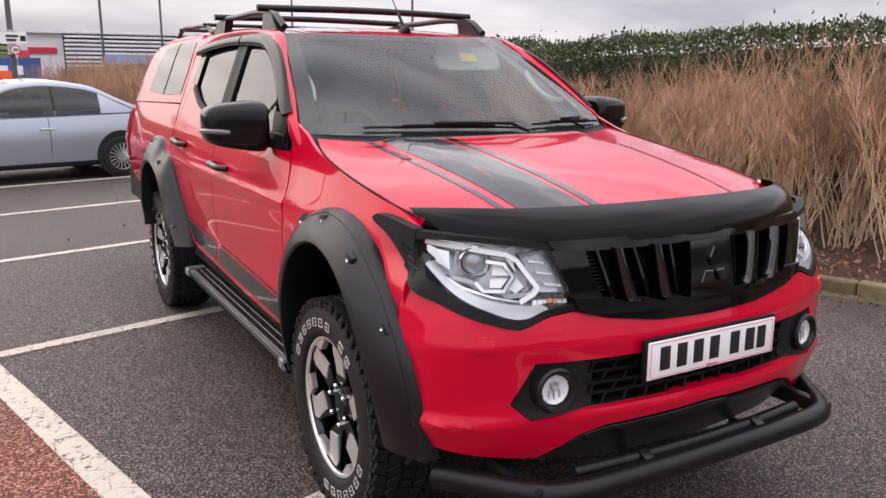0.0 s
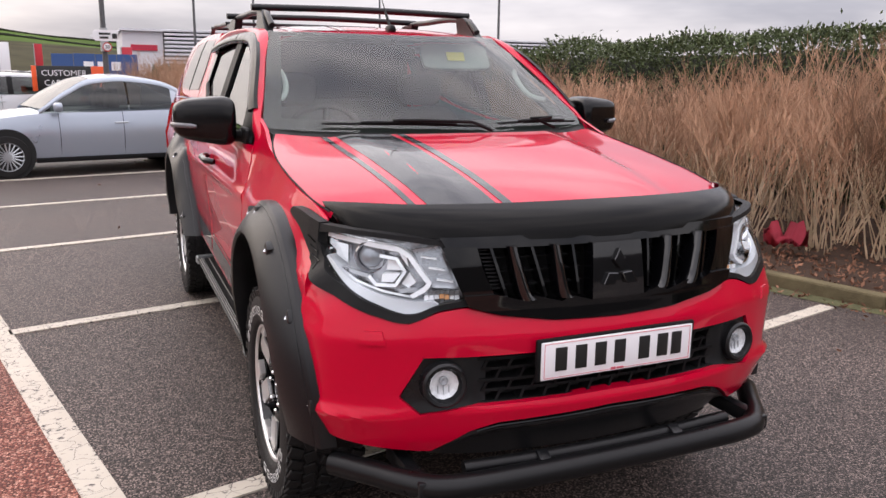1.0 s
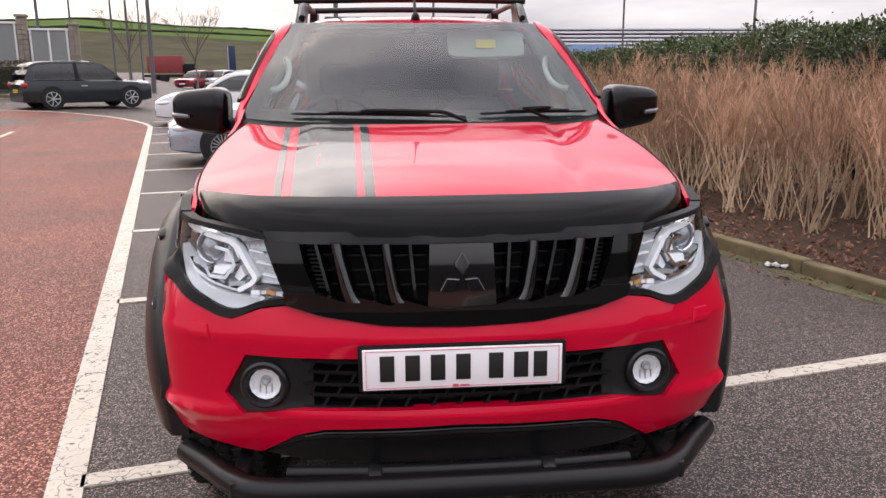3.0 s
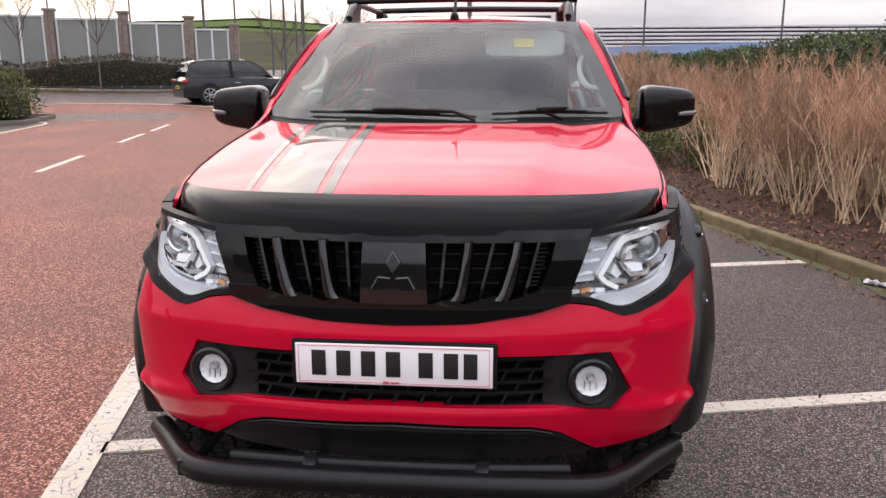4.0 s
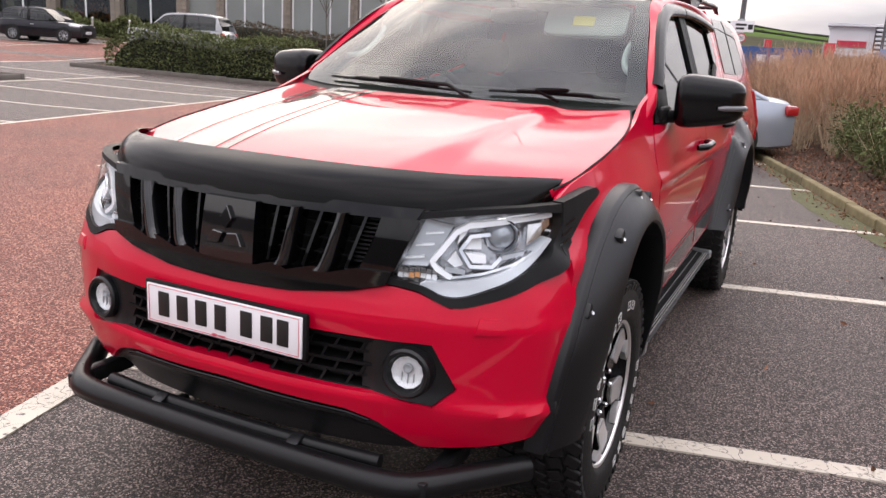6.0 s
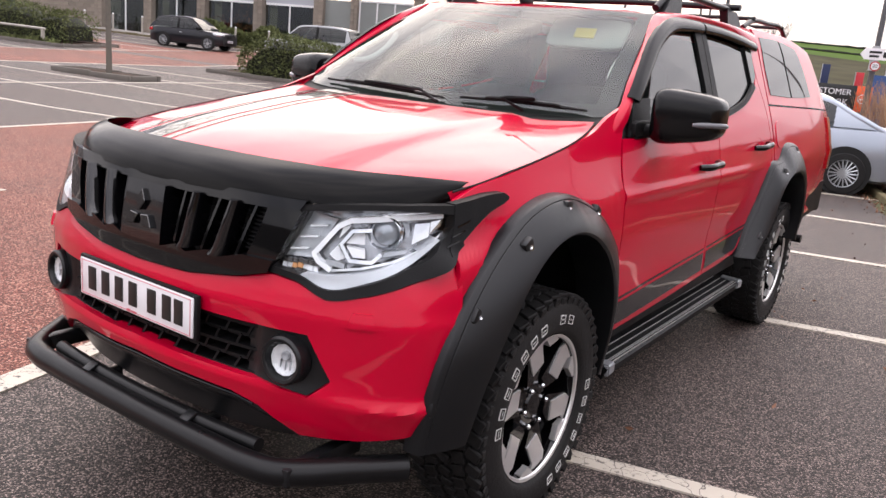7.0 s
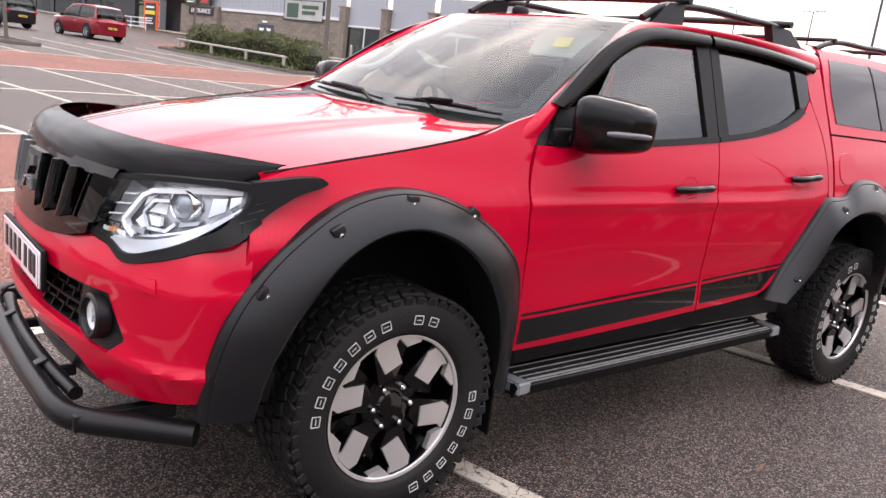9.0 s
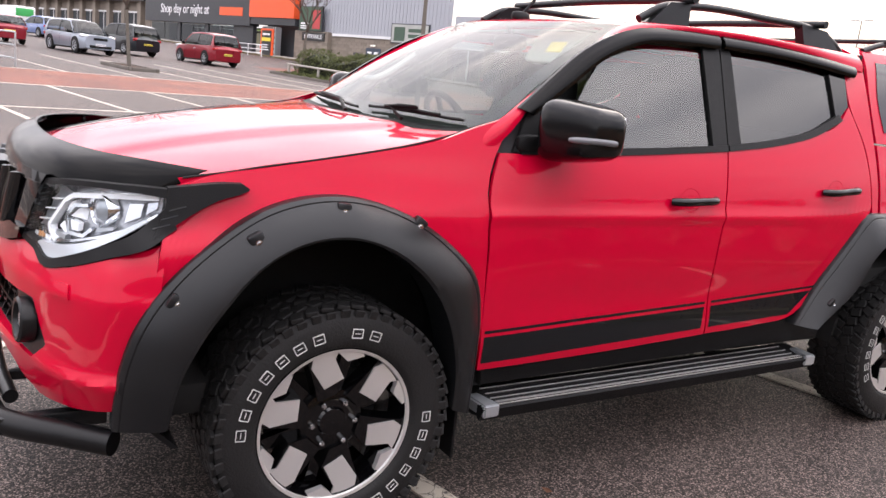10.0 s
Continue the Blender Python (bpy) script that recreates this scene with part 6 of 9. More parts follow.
for sg in (1, -1):
    bm = bmesh.new()
    tube(bm, [tuple(p) for p in crom([(sg * 0.545, 3.70, 1.735), (sg * 0.548, 3.80, 1.790), (sg * 0.550, 3.95, 1.812), (sg * 0.550, 4.4, 1.822), (sg * 0.548, 4.72, 1.815), (sg * 0.545, 4.86, 1.785), (sg * 0.543, 4.95, 1.74)], 40)], 0.016, 12)
    rail = tp("roof_rail", bm, SATIN, truck, "black roof rail")
    for y0, y1, t0, t1 in ((3.66, 3.93, 3.83, 3.94), (4.66, 4.95, 4.64, 4.78)):
        bm = bmesh.new()
        zz = lambda y: roof_s(0.55, y, 0.0)[2] - 0.008
        sec = [(y0, zz(y0)), (y1, zz(y1)), (t1, 1.822), (t0, 1.812)] if y0 < 4 else [(4.66, zz(4.66)), (4.95, zz(4.95)), (4.80, 1.816), (4.62, 1.826)]
        prism(bm, sec, lambda y, z, d: (sg * (d - 0.25 * (z - 1.73) * 0.4), y, z), 0.578, 0.535)
        tp("rail_foot", bm, SATIN, rail)
    bm = bmesh.new()
    tube(bm, [tuple(p) for p in crom([(sg * 0.50, 5.18, 1.770), (sg * 0.50, 5.30, 1.808), (sg * 0.50, 5.7, 1.832), (sg * 0.50, 6.1, 1.816), (sg * 0.50, 6.22, 1.765)], 24)], 0.015, 10)
    tp("canopy_rail", bm, SATIN, truck, "black canopy rail")
for y, z in ((3.93, 1.838), (4.74, 1.842)):
    bm = bmesh.new()
    tube(bm, [tuple(p) for p in crom([(-0.60, y, z - 0.004), (0, y, z + 0.004), (0.60, y, z - 0.004)], 16)], 0.017, 12)
    tp("roof_cross_bar", bm, SATIN, truck, "black roof cross bar")
for y in (5.35, 6.05):
    bm = bmesh.new()
    tube(bm, [(-0.52, y, 1.832), (0.52, y, 1.832)], 0.012, 10)
    tp("canopy_cross_bar", bm, SATIN, truck)

# cabin
bm = bmesh.new()
skin(bm, coons([(-0.72, 2.86), (0, 2.80), (0.72, 2.86)], [(-0.70, 3.42), (0.70, 3.42)], [(-0.72, 2.86), (-0.70, 3.42)], [(0.72, 2.86), (0.70, 3.42)], 16, 8), lambda x, y, d: (x, y, 1.225 + 0.03 * math.sin((y - 2.8) * 4) - 0.10 * max(0, y - 3.25) - d), 0.25)
superbox(bm, (-0.37, 3.33, 1.235), (0.17, 0.09, 0.05), 0.6, 8)
tp("dashboard", bm, PLASTIC, truck, "dark grey dashboard")
bm = bmesh.new()
lathe(bm, [(0.016 * math.sin(t), 0.185 + 0.016 * math.cos(t)) for t in np.linspace(0, 2 * math.pi, 11)], 40, "z")
superbox(bm, (0, 0, -0.02), (0.07, 0.055, 0.03), 0.6, 8)
for a in (10, 170, 270):
    cyl(bm, (0.05 * math.cos(radians(a)), 0.05 * math.sin(radians(a)), -0.02), (0.18 * math.cos(radians(a)), 0.18 * math.sin(radians(a)), 0), 0.014, n=8)
bmesh.ops.transform(bm, matrix=pose(-0.37, 3.47, 1.205, -62, 0, 0), verts=bm.verts)
tp("steering_wheel", bm, PLASTIC, truck, "dark leather steering wheel")
for x in (-0.37, 0.37):
    bm = bmesh.new()
    superbox(bm, (x, 3.95, 0.98), (0.25, 0.11, 0.36), 0.5, 10, lambda p: [p[0] * (1 - 0.12 * p[2]), p[1] + 0.7 * p[2], p[2]])
    superbox(bm, (x, 3.70, 0.70), (0.25, 0.27, 0.10), 0.5, 10)
    seat_ob = tp("front_seat", bm, DARKCLOTH, truck, "dark cloth front seat")
    bm = bmesh.new()
    superbox(bm, (x, 4.08, 1.43), (0.125, 0.05, 0.09), 0.55, 10)
    cyl(bm, (x - 0.05, 4.06, 1.27), (x - 0.05, 4.08, 1.38), 0.007, n=8)
    cyl(bm, (x + 0.05, 4.06, 1.27), (x + 0.05, 4.08, 1.38), 0.007, n=8)
    tp("headrest", bm, DARKCLOTH, seat_ob)
bm = bmesh.new()
superbox(bm, (0, 4.85, 1.02), (0.66, 0.10, 0.34), 0.4, 10)
superbox(bm, (0, 4.62, 0.72), (0.66, 0.28, 0.10), 0.4, 10)
tp("rear_seat", bm, DARKCLOTH, truck, "dark cloth rear bench seat")
bm = bmesh.new()
skin(bm, coons([(-0.55, 3.56), (0.55, 3.56)], [(-0.56, 4.96), (0.56, 4.96)], [(-0.55, 3.56), (-0.56, 4.96)], [(0.55, 3.56), (0.56, 4.96)], 12, 8), lambda x, y, d: (x, y, roof_s(x * 0.8, y, 0.045)[2] + d), 0.0)
tp("headlining", bm, GREYCLOTH, truck, "grey headlining")
for sg in (1, -1):
    bm = bmesh.new()
    tube(bm, [(sg * 0.705, 3.02, 1.29), (sg * 0.665, 3.18, 1.39), (sg * 0.61, 3.40, 1.53), (sg * 0.565, 3.60, 1.655)], 0.028, 10)
    tp("pillar_lining", bm, GREYCLOTH, truck, "grey pillar lining")
    bm = bmesh.new()
    q = crom([(sg * 0.655, 3.14, 1.400), (sg * 0.625, 3.17, 1.405), (sg * 0.585, 3.33, 1.510), (sg * 0.600, 3.37, 1.535)], 12)
    tube(bm, [tuple(p) for p in q], 0.013, 8)
    tp("grab_handle", bm, mk("pale_grab_plastic", (0.55, 0.56, 0.55), 0.5), truck, "pale grey grab handle")
mirror_panels("door_lining", [(2.99, 0.56), (3.5, 0.57), (4.0, 0.60)], [(2.99, 1.226), (3.3, 1.230), (3.7, 1.252), (4.03, 1.278), (4.09, 1.284)], [(2.99, 0.56), (2.99, 1.226)], [(4.0, 0.60), (4.09, 0.90), (4.09, 1.284)], 14, 8, DARKCLOTH, 0.0, -0.05, "dark grey door lining", FD)
mirror_panels("door_lining", [(4.06, 0.60), (4.3, 0.62), (4.56, 0.66)], [(4.06, 1.278), (4.4, 1.328), (4.62, 1.372), (4.84, 1.475)], [(4.06, 0.60), (4.06, 1.278)], [(4.56, 0.66), (4.88, 1.02), (4.90, 1.25), (4.84, 1.475)], 16, 10, DARKCLOTH, 0.0, -0.05, "dark grey door lining", RD)
mirror_panels("wing_lining", [(2.80, 1.16), (3.16, 1.16)], [(2.98, 1.29), (3.16, 1.38)], [(2.80, 1.16), (2.98, 1.29)], [(3.16, 1.16), (3.16, 1.38)], 6, 6, DARKCLOTH, 0.0, -0.03, "dark lining below the windscreen pillar")
mirror_panels("corner_lining", [(4.78, 1.0), (5.0, 1.0)], [(4.72, 1.70), (4.99, 1.72)], [(4.78, 1.0), (4.80, 1.42), (4.72, 1.70)], [(5.0, 1.0), (4.99, 1.72)], 4, 10, DARKCLOTH, 0.0, -0.03, "dark cab corner lining")
for sg in (1, -1):
    bm = bmesh.new()
    tube(bm, [tuple(p) for p in crom([(sg * 0.560, 3.62, 1.660), (sg * 0.590, 3.85, 1.675), (sg * 0.598, 4.3, 1.685), (sg * 0.590, 4.96, 1.670)], 12)], 0.032, 8)
    tp("roof_edge_lining", bm, GREYCLOTH, truck, "grey lining along the roof edge")
bm = bmesh.new()
box(bm, 0, 4.975, 1.30, 1.26, 0.02, 0.80, 0.008)
tp("cab_back_lining", bm, DARKCLOTH, truck, "dark cab rear lining")
bm = bmesh.new()
superbox(bm, (0.0, 3.50, 1.615), (0.115, 0.02, 0.035), 0.5, 10)
cyl(bm, (0, 3.50, 1.64), (0, 3.49, 1.69), 0.012, n=10)
tp("rear_view_mirror", bm, PLASTIC, truck, "black rear-view mirror")
bm = bmesh.new()
superbox(bm, (0, 0, 0), (0.185, 0.012, 0.075), 0.32, 14)
bmesh.ops.transform(bm, matrix=pose(0.335, 3.515, 1.600, -34, 0, 0), verts=bm.verts)
visor_ob = tp("sun_visor", bm, mk("visor_vinyl", (0.34, 0.355, 0.335), 0.7), truck, "pale grey sun visor folded down")
bm = bmesh.new()
box(bm, 0.33, 3.495, 1.604, 0.095, 0.003, 0.05, 0.001, 1, pose(0, 0, 0, -34, 0, 0))
tp("visor_label", bm, mk("yellow_label", (0.75, 0.62, 0.12), 0.6), visor_ob, "yellow warning label")


# ---- planting bed beside the bays ----
BARK = mk("shrub_bark", (0.48, 0.375, 0.26), 0.85, var=0.5, vscale=6.0, rand=0.4, spec=0.2)
TWIG = mk("red_brown_twig", (0.36, 0.222, 0.145), 0.8, var=0.5, vscale=5.0, rand=0.4, spec=0.2)
LEAF = mk("evergreen_leaf", (0.080, 0.102, 0.045), 0.65, var=0.4, vscale=1.2, rand=0.45, spec=0.2, island=True)
LEAF2 = mk("olive_leaf", (0.098, 0.112, 0.042), 0.7, var=0.4, vscale=1.5, rand=0.45, spec=0.18, island=True)
BROWNLEAF = mk("brown_hedge_leaf", (0.085, 0.060, 0.035), 0.75, var=0.4, vscale=1.5, rand=0.5, spec=0.15, island=True)
DEAD = mk("dead_leaf", (0.19, 0.098, 0.062), 0.75, var=0.4, vscale=8.0, rand=0.55, spec=0.2, island=True)
SOIL = mk("bark_mulch", (0.060, 0.040, 0.030), 0.95, var=0.6, vscale=7.0, bump=0.9, bscale=26.0, spec=0.1)
# near-black tone for the shade inside hedges; the far hedgerows use it too
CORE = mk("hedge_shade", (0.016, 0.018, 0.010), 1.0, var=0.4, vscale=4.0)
CONCRETE = mk("mossy_concrete", (0.165, 0.138, 0.080), 0.95, var=0.6, vscale=7.0, bump=0.7, bscale=45.0, rand=0.2, spec=0.15)
K0, K1 = Vector((6.55, -1.10)), Vector((0.10, 21.0))
KD = (K1 - K0).normalized()
KN = Vector((KD.y, -KD.x))


def bed_xy(a, o):
    """a metres along the kerb from its near end, o metres in behind it."""
    p = K0 + KD * a + KN * o
    return p.x, p.y


def bed_z(a, o):
    return 0.075 + 0.045 * max(0.0, o - 0.2) + 0.025 * math.sin(a * 1.7 + o * 2.1) * min(1.0, o)


# kerb stones
kerb = thing("kerb", (*bed_xy(0, 0), 0), "weathered mossy concrete kerb edging the planting bed", "kerb", kind="structure")
k_len = 0.915
bmk = bmesh.new()
box(bmk, 0, 0, 0.01, 0.11, k_len - 0.010, 0.19, 0.018, 2)
stone_me = bpy.data.meshes.new("kerb_stone")
bmk.to_mesh(stone_me)
bmk.free()
stone_me.materials.append(CONCRETE)
k_rot = math.atan2(KD.y, KD.x) - math.pi / 2
rk = random.Random(3)
for i in range(25):
    st = new("kerb_stone", stone_me)
    st.parent = kerb
    x, y = bed_xy(k_len * (i + 0.5), rk.uniform(-0.006, 0.006))
    bx, by = bed_xy(0, 0)
    st.matrix_basis = pose(x - bx, y - by, rk.uniform(-0.006, 0.006), 0, rk.uniform(-1.2, 1.2), math.degrees(k_rot) + rk.uniform(-0.5, 0.5))
# soil
bm = bmesh.new()
na, no = 80, 20
g = []
for i in range(na + 1):
    row = []
    for j in range(no + 1):
        a, o = -6 + 36 * i / na, 0.06 + 7.5 * (j / no) ** 1.4
        x, y = bed_xy(a, o)
        row.append(bm.verts.new((x, y, bed_z(a, o) + 0.018 * noise.noise((x * 3, y * 3, 0)))))
    g.append(row)
for i in range(na):
    for j in range(no):
        bm.faces.new((g[i][j], g[i][j + 1], g[i + 1][j + 1], g[i + 1][j]))
tagged(part("planting_bed", bm, SOIL), "dark bark mulch and soil of the planting bed", "planting bed", kind="structure")


def leaf_cloud(name, places, size, material, label, category, kind="stuff", seed=1, parent=None):
    """Many small folded leaves at the given places (position, outward direction), in one mesh."""
    rl = np.random.RandomState(seed)
    n = len(places)
    pos = np.array([p for p, _ in places])
    out = np.array([o for _, o in places])
    d = out * 0.7 + rl.normal(0, 0.7, (n, 3))
    d /= np.linalg.norm(d, axis=1, keepdims=True)
    r = rl.normal(0, 1, (n, 3))
    s = np.cross(d, r)
    s /= np.linalg.norm(s, axis=1, keepdims=True) + 1e-6
    u = np.cross(s, d)
    ln = size * rl.uniform(0.6, 1.3, (n, 1))
    wd = ln * rl.uniform(0.35, 0.6, (n, 1))
    tip, mid = pos + d * ln, pos + d * ln * 0.45 + u * ln * 0.10
    va, vb = mid + s * wd / 2, mid - s * wd / 2
    v = np.stack([pos, va, tip, vb], 1).reshape(-1, 3)
    f_ = [(4 * i, 4 * i + 1, 4 * i + 2, 4 * i + 3) for i in range(n)]
    me = bpy.data.meshes.new(name)
    me.from_pydata(v.tolist(), [], f_)
    me.materials.append(material)
    ob = new(name, me)
    if parent is not None:
        ob.parent = parent
    elif label:
        tagged(ob, label, category, kind=kind)
    return ob


def stems_mesh(name, segs, materials):
    """Tapered four-sided sticks (a, b, radius at a, radius at b, material) in one mesh."""
    v, f_, mi = [], [], []
    for a, b, r0, r1, m_ in segs:
        a, b = Vector(a), Vector(b)
        d = (b - a).normalized()
        s = d.cross(Vector((0.31, 0.87, 0.38))).normalized()
        t = d.cross(s)
        k = len(v)
        for p, r in ((a, r0), (b, r1)):
            for c_, s_ in ((1, 0), (-0.5, 0.866), (-0.5, -0.866)):
                v.append(tuple(p + s * (r * c_) + t * (r * s_)))
        for q in range(3):
            f_.append((k + q, k + (q + 1) % 3, k + 3 + (q + 1) % 3, k + 3 + q))
            mi.append(m_)
    me = bpy.data.meshes.new(name)
    me.from_pydata(v, [], f_)
    for m_ in materials:
        me.materials.append(m_)
    me.polygons.foreach_set("material_index", mi)
    return me


def dormant_shrub(seed, height):
    """A leafless shrub: many upright stems from one crown, forking into fine reddish twigs."""
    r = random.Random(seed)
    segs = []
    for _ in range(17):
        a = r.uniform(0, 2 * math.pi)
        p = Vector((r.uniform(-0.10, 0.10), r.uniform(-0.10, 0.10), -0.03))
        lean = r.uniform(0.08, 0.42)
        d = Vector((math.cos(a) * lean, math.sin(a) * lean, 1)).normalized()
        hh = height * r.uniform(0.62, 0.95)
        rad = r.uniform(0.004, 0.0105)
        nseg = 6
        for k in range(nseg):
            q = p + d * hh / nseg
            q += Vector((r.uniform(-0.025, 0.025), r.uniform(-0.025, 0.025), 0))
            r0, r1 = rad * (1 - k / nseg * 0.7), rad * (1 - (k + 1) / nseg * 0.7)
            segs.append((p, q, r0, r1, 0 if k < 5 else 1))
            if k >= 1:
                for _b in range(1 if k < 3 else 3):
                    b = r.uniform(0, 2 * math.pi)
                    dd = (d * r.uniform(0.7, 1.3) + Vector((math.cos(b), math.sin(b), r.uniform(0.1, 0.6))) * 0.6).normalized()
                    ln = r.uniform(0.15, 0.42)
                    m_ = q + dd * ln * 0.5 + Vector((0, 0, 0.02))
                    e_ = m_ + (dd + Vector((0, 0, 0.5))).normalized() * ln * 0.5
                    segs.append((q, m_, 0.0028, 0.0022, 1))
                    segs.append((m_, e_, 0.0022, 0.001, 1))
                    if k >= 3:
                        for _c in range(3):
                            cdir = (dd + Vector((r.uniform(-0.8, 0.8), r.uniform(-0.8, 0.8), r.uniform(0.2, 0.9)))).normalized()
                            segs.append((m_, m_ + cdir * r.uniform(0.08, 0.2), 0.0022, 0.001, 1))
            p = q
            d = (d + Vector((r.uniform(-0.10, 0.10), r.uniform(-0.10, 0.10), 0.05))).normalized()
    return [stems_mesh(nm, [(*s_[:4], 0) for s_ in segs if s_[4] == k], [mat_]) for k, nm, mat_ in ((0, "stem", BARK), (1, "twig_spray", TWIG))]


shrub_me = [dormant_shrub(40 + k, 1.55) for k in range(7)]
rs = random.Random(11)
for row, (o0, step) in enumerate(((0.95, 0.52), (1.42, 0.48), (1.95, 0.46), (2.5, 0.50))):
    a = -1.5 + 0.2 * row
    while a < 22.5:
        gap = 11.1 < a < 16.0 and row < 2
        if not gap:
            sh = new("shrub")
            for me in rs.choice(shrub_me):
                new(me.name.split(".")[0], me).parent = sh
            o = o0 + rs.uniform(-0.16, 0.16)
            x, y = bed_xy(a, o)
            sc = rs.uniform(0.86, 1.08) * (1.0 + 0.04 * row) * (1.04 - 0.24 * smo(2.0, 9.0, a) + 0.18 * smo(14.5, 18.0, a))
            sh.matrix_basis = pose(x, y, bed_z(a, o) - 0.02, rs.uniform(-4, 4), rs.uniform(-4, 4), rs.uniform(0, 360)) @ Matrix.Diagonal((1.1, 1.1, sc, 1))
            tagged(sh, "leafless brown shrub with upright reddish twigs in the mulch bed", "shrub", "shrubs in the planting bed")
        a += step * rs.uniform(0.85, 1.15)


def hedge_volume(n, length, depth, height, seed, wob=0.18, base=0.0):
    """Places on and just inside the skin of a clipped, uneven hedge running along x; front at y = 0."""
    rl = np.random.RandomState(seed)
    out = []
    while len(out) < n:
        x = rl.uniform(0, length)
        k = rl.uniform()
        h = (height(x) + wob * noise.noise((x * 1.1, seed, 0)) + 0.5 * wob * noise.noise((x * 4.0, seed, 3))) * min(1.0, 0.55 + 0.45 * math.sqrt(min(x, length - x) / 0.6))
        if k < 0.50:
            z = base + (h - base) * rl.uniform(0, 1)
            y = 0.10 * noise.noise((x * 2, z * 2, seed)) + abs(rl.normal(0, 0.09)) + 0.10 * (z / h) ** 3
            o = (0, -1, 0.3)
        elif k > 0.94:
            x = (0.0 if rl.uniform() < 0.5 else length) + rl.normal(0, 0.10)
            y, z = rl.uniform(0.05, depth - 0.05), base + 0.62 * (h - base) * rl.uniform(0, 1)
            o = (1 if x > length / 2 else -1, 0, 0.3)
        elif k < 0.82:
            y = rl.uniform(0.0, depth)
            z = h - 0.22 * h * abs(2 * y / depth - 1) ** 3 - abs(rl.normal(0, 0.08)) + 0.07 * noise.noise((x * 3, y * 3, seed)) + max(0.0, rl.normal(-0.16, 0.10))
            o = (0, -0.2, 1)
        else:
            z = base + (h - base) * rl.uniform(0, 1)
            y = depth - abs(rl.normal(0, 0.08))
            o = (0, 1, 0.3)
        out.append(((x, y, z), o))
    return out


def hedge(name, x, y, rz, length, depth, height, n, size, material, label, seed, category="hedge", gz=0.0, wob=0.18, base=0.0):
    ob = thing(name, (x, y, gz), label, category)
    ob.rotation_euler = (0, 0, rz)
    places = hedge_volume(n, length, depth, height, seed, wob, base)
    leaf_cloud("foliage", places, size, material, "", "", seed=seed, parent=ob)
    # a dark solid behind the leaves, its colour standing for shade within
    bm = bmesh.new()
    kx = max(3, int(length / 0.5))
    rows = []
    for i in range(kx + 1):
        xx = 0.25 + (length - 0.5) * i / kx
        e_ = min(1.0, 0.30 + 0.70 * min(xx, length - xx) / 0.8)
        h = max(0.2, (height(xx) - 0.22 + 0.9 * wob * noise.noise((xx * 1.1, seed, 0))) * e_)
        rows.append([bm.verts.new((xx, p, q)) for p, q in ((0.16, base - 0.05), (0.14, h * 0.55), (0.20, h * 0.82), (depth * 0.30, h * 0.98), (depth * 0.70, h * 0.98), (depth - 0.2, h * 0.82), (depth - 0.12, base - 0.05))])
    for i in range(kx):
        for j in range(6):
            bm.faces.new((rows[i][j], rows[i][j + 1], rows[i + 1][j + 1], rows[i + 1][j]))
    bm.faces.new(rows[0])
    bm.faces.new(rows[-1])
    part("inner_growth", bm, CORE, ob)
    return ob


# the evergreen hedge behind the shrubs, taller towards the road end
hx, hy = bed_xy(27.5, 3.15)
h_rot = math.atan2(-KD.y, -KD.x)
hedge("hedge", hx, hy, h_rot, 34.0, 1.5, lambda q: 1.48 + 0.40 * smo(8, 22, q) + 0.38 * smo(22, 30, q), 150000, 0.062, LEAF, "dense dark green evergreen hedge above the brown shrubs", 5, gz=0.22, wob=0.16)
# low evergreen shrubs at the front of the bed
for k, (a, o, h, w) in enumerate(((12.2, 1.45, 0.85, 0.5), (13.1, 1.1, 0.75, 0.5), (14.2, 1.25, 0.85, 0.52), (15.3, 1.35, 0.8, 0.5))):
    x, y = bed_xy(a, o)
    ob = thing("leafy_shrub", (x, y, bed_z(a, o)), "low green evergreen shrub in the mulch bed", "shrub", "leafy shrubs")
    rr = random.Random(k + 70)
    places, segs = [], []
    for _ in range(46):
        d = Vector((rr.gauss(0, 0.5), rr.gauss(0, 0.5), rr.uniform(0.3, 1.0)))
        tip = Vector((d.x * w, d.y * w, 0.12 + d.z * h * 0.9))
        segs.append(((d.x * 0.05, d.y * 0.05, -0.02), tip, 0.007, 0.002, 0))
        for _b in range(34):
            t = rr.uniform(0.35, 1.05)
            q = tip * t + Vector((rr.gauss(0, 0.07), rr.gauss(0, 0.07), rr.gauss(0, 0.06)))
            places.append((tuple(q), tuple((q - Vector((0, 0, 0.3))).normalized())))
    st = new("branching", stems_mesh("branching", segs, [BARK]))
    st.parent = ob
    leaf_cloud("foliage", places, 0.07, LEAF2, "", "", seed=k + 9, parent=ob)

# dead leaves along the bed and the kerb foot
places = []
rl = random.Random(8)
for _ in range(11000):
    a, o = rl.uniform(-4, 24), abs(rl.gauss(0.0, 0.9)) + 0.07
    x, y = bed_xy(a, o)
    places.append(((x, y, bed_z(a, o) + rl.uniform(0.0, 0.035)), (rl.gauss(0, 1), rl.gauss(0, 1), 0.25)))
leaf_cloud("dead_leaves", places, 0.05, DEAD, "brown and russet dead leaves over the mulch", "leaves", seed=21)
places = []
for _ in range(1700):
    a, o = rl.uniform(-2, 22), -0.07 - abs(rl.gauss(0.0, 0.13))
    x, y = bed_xy(a, o)
    places.append(((x, y, 0.008), (rl.gauss(0, 1), rl.gauss(0, 1), 0.18)))
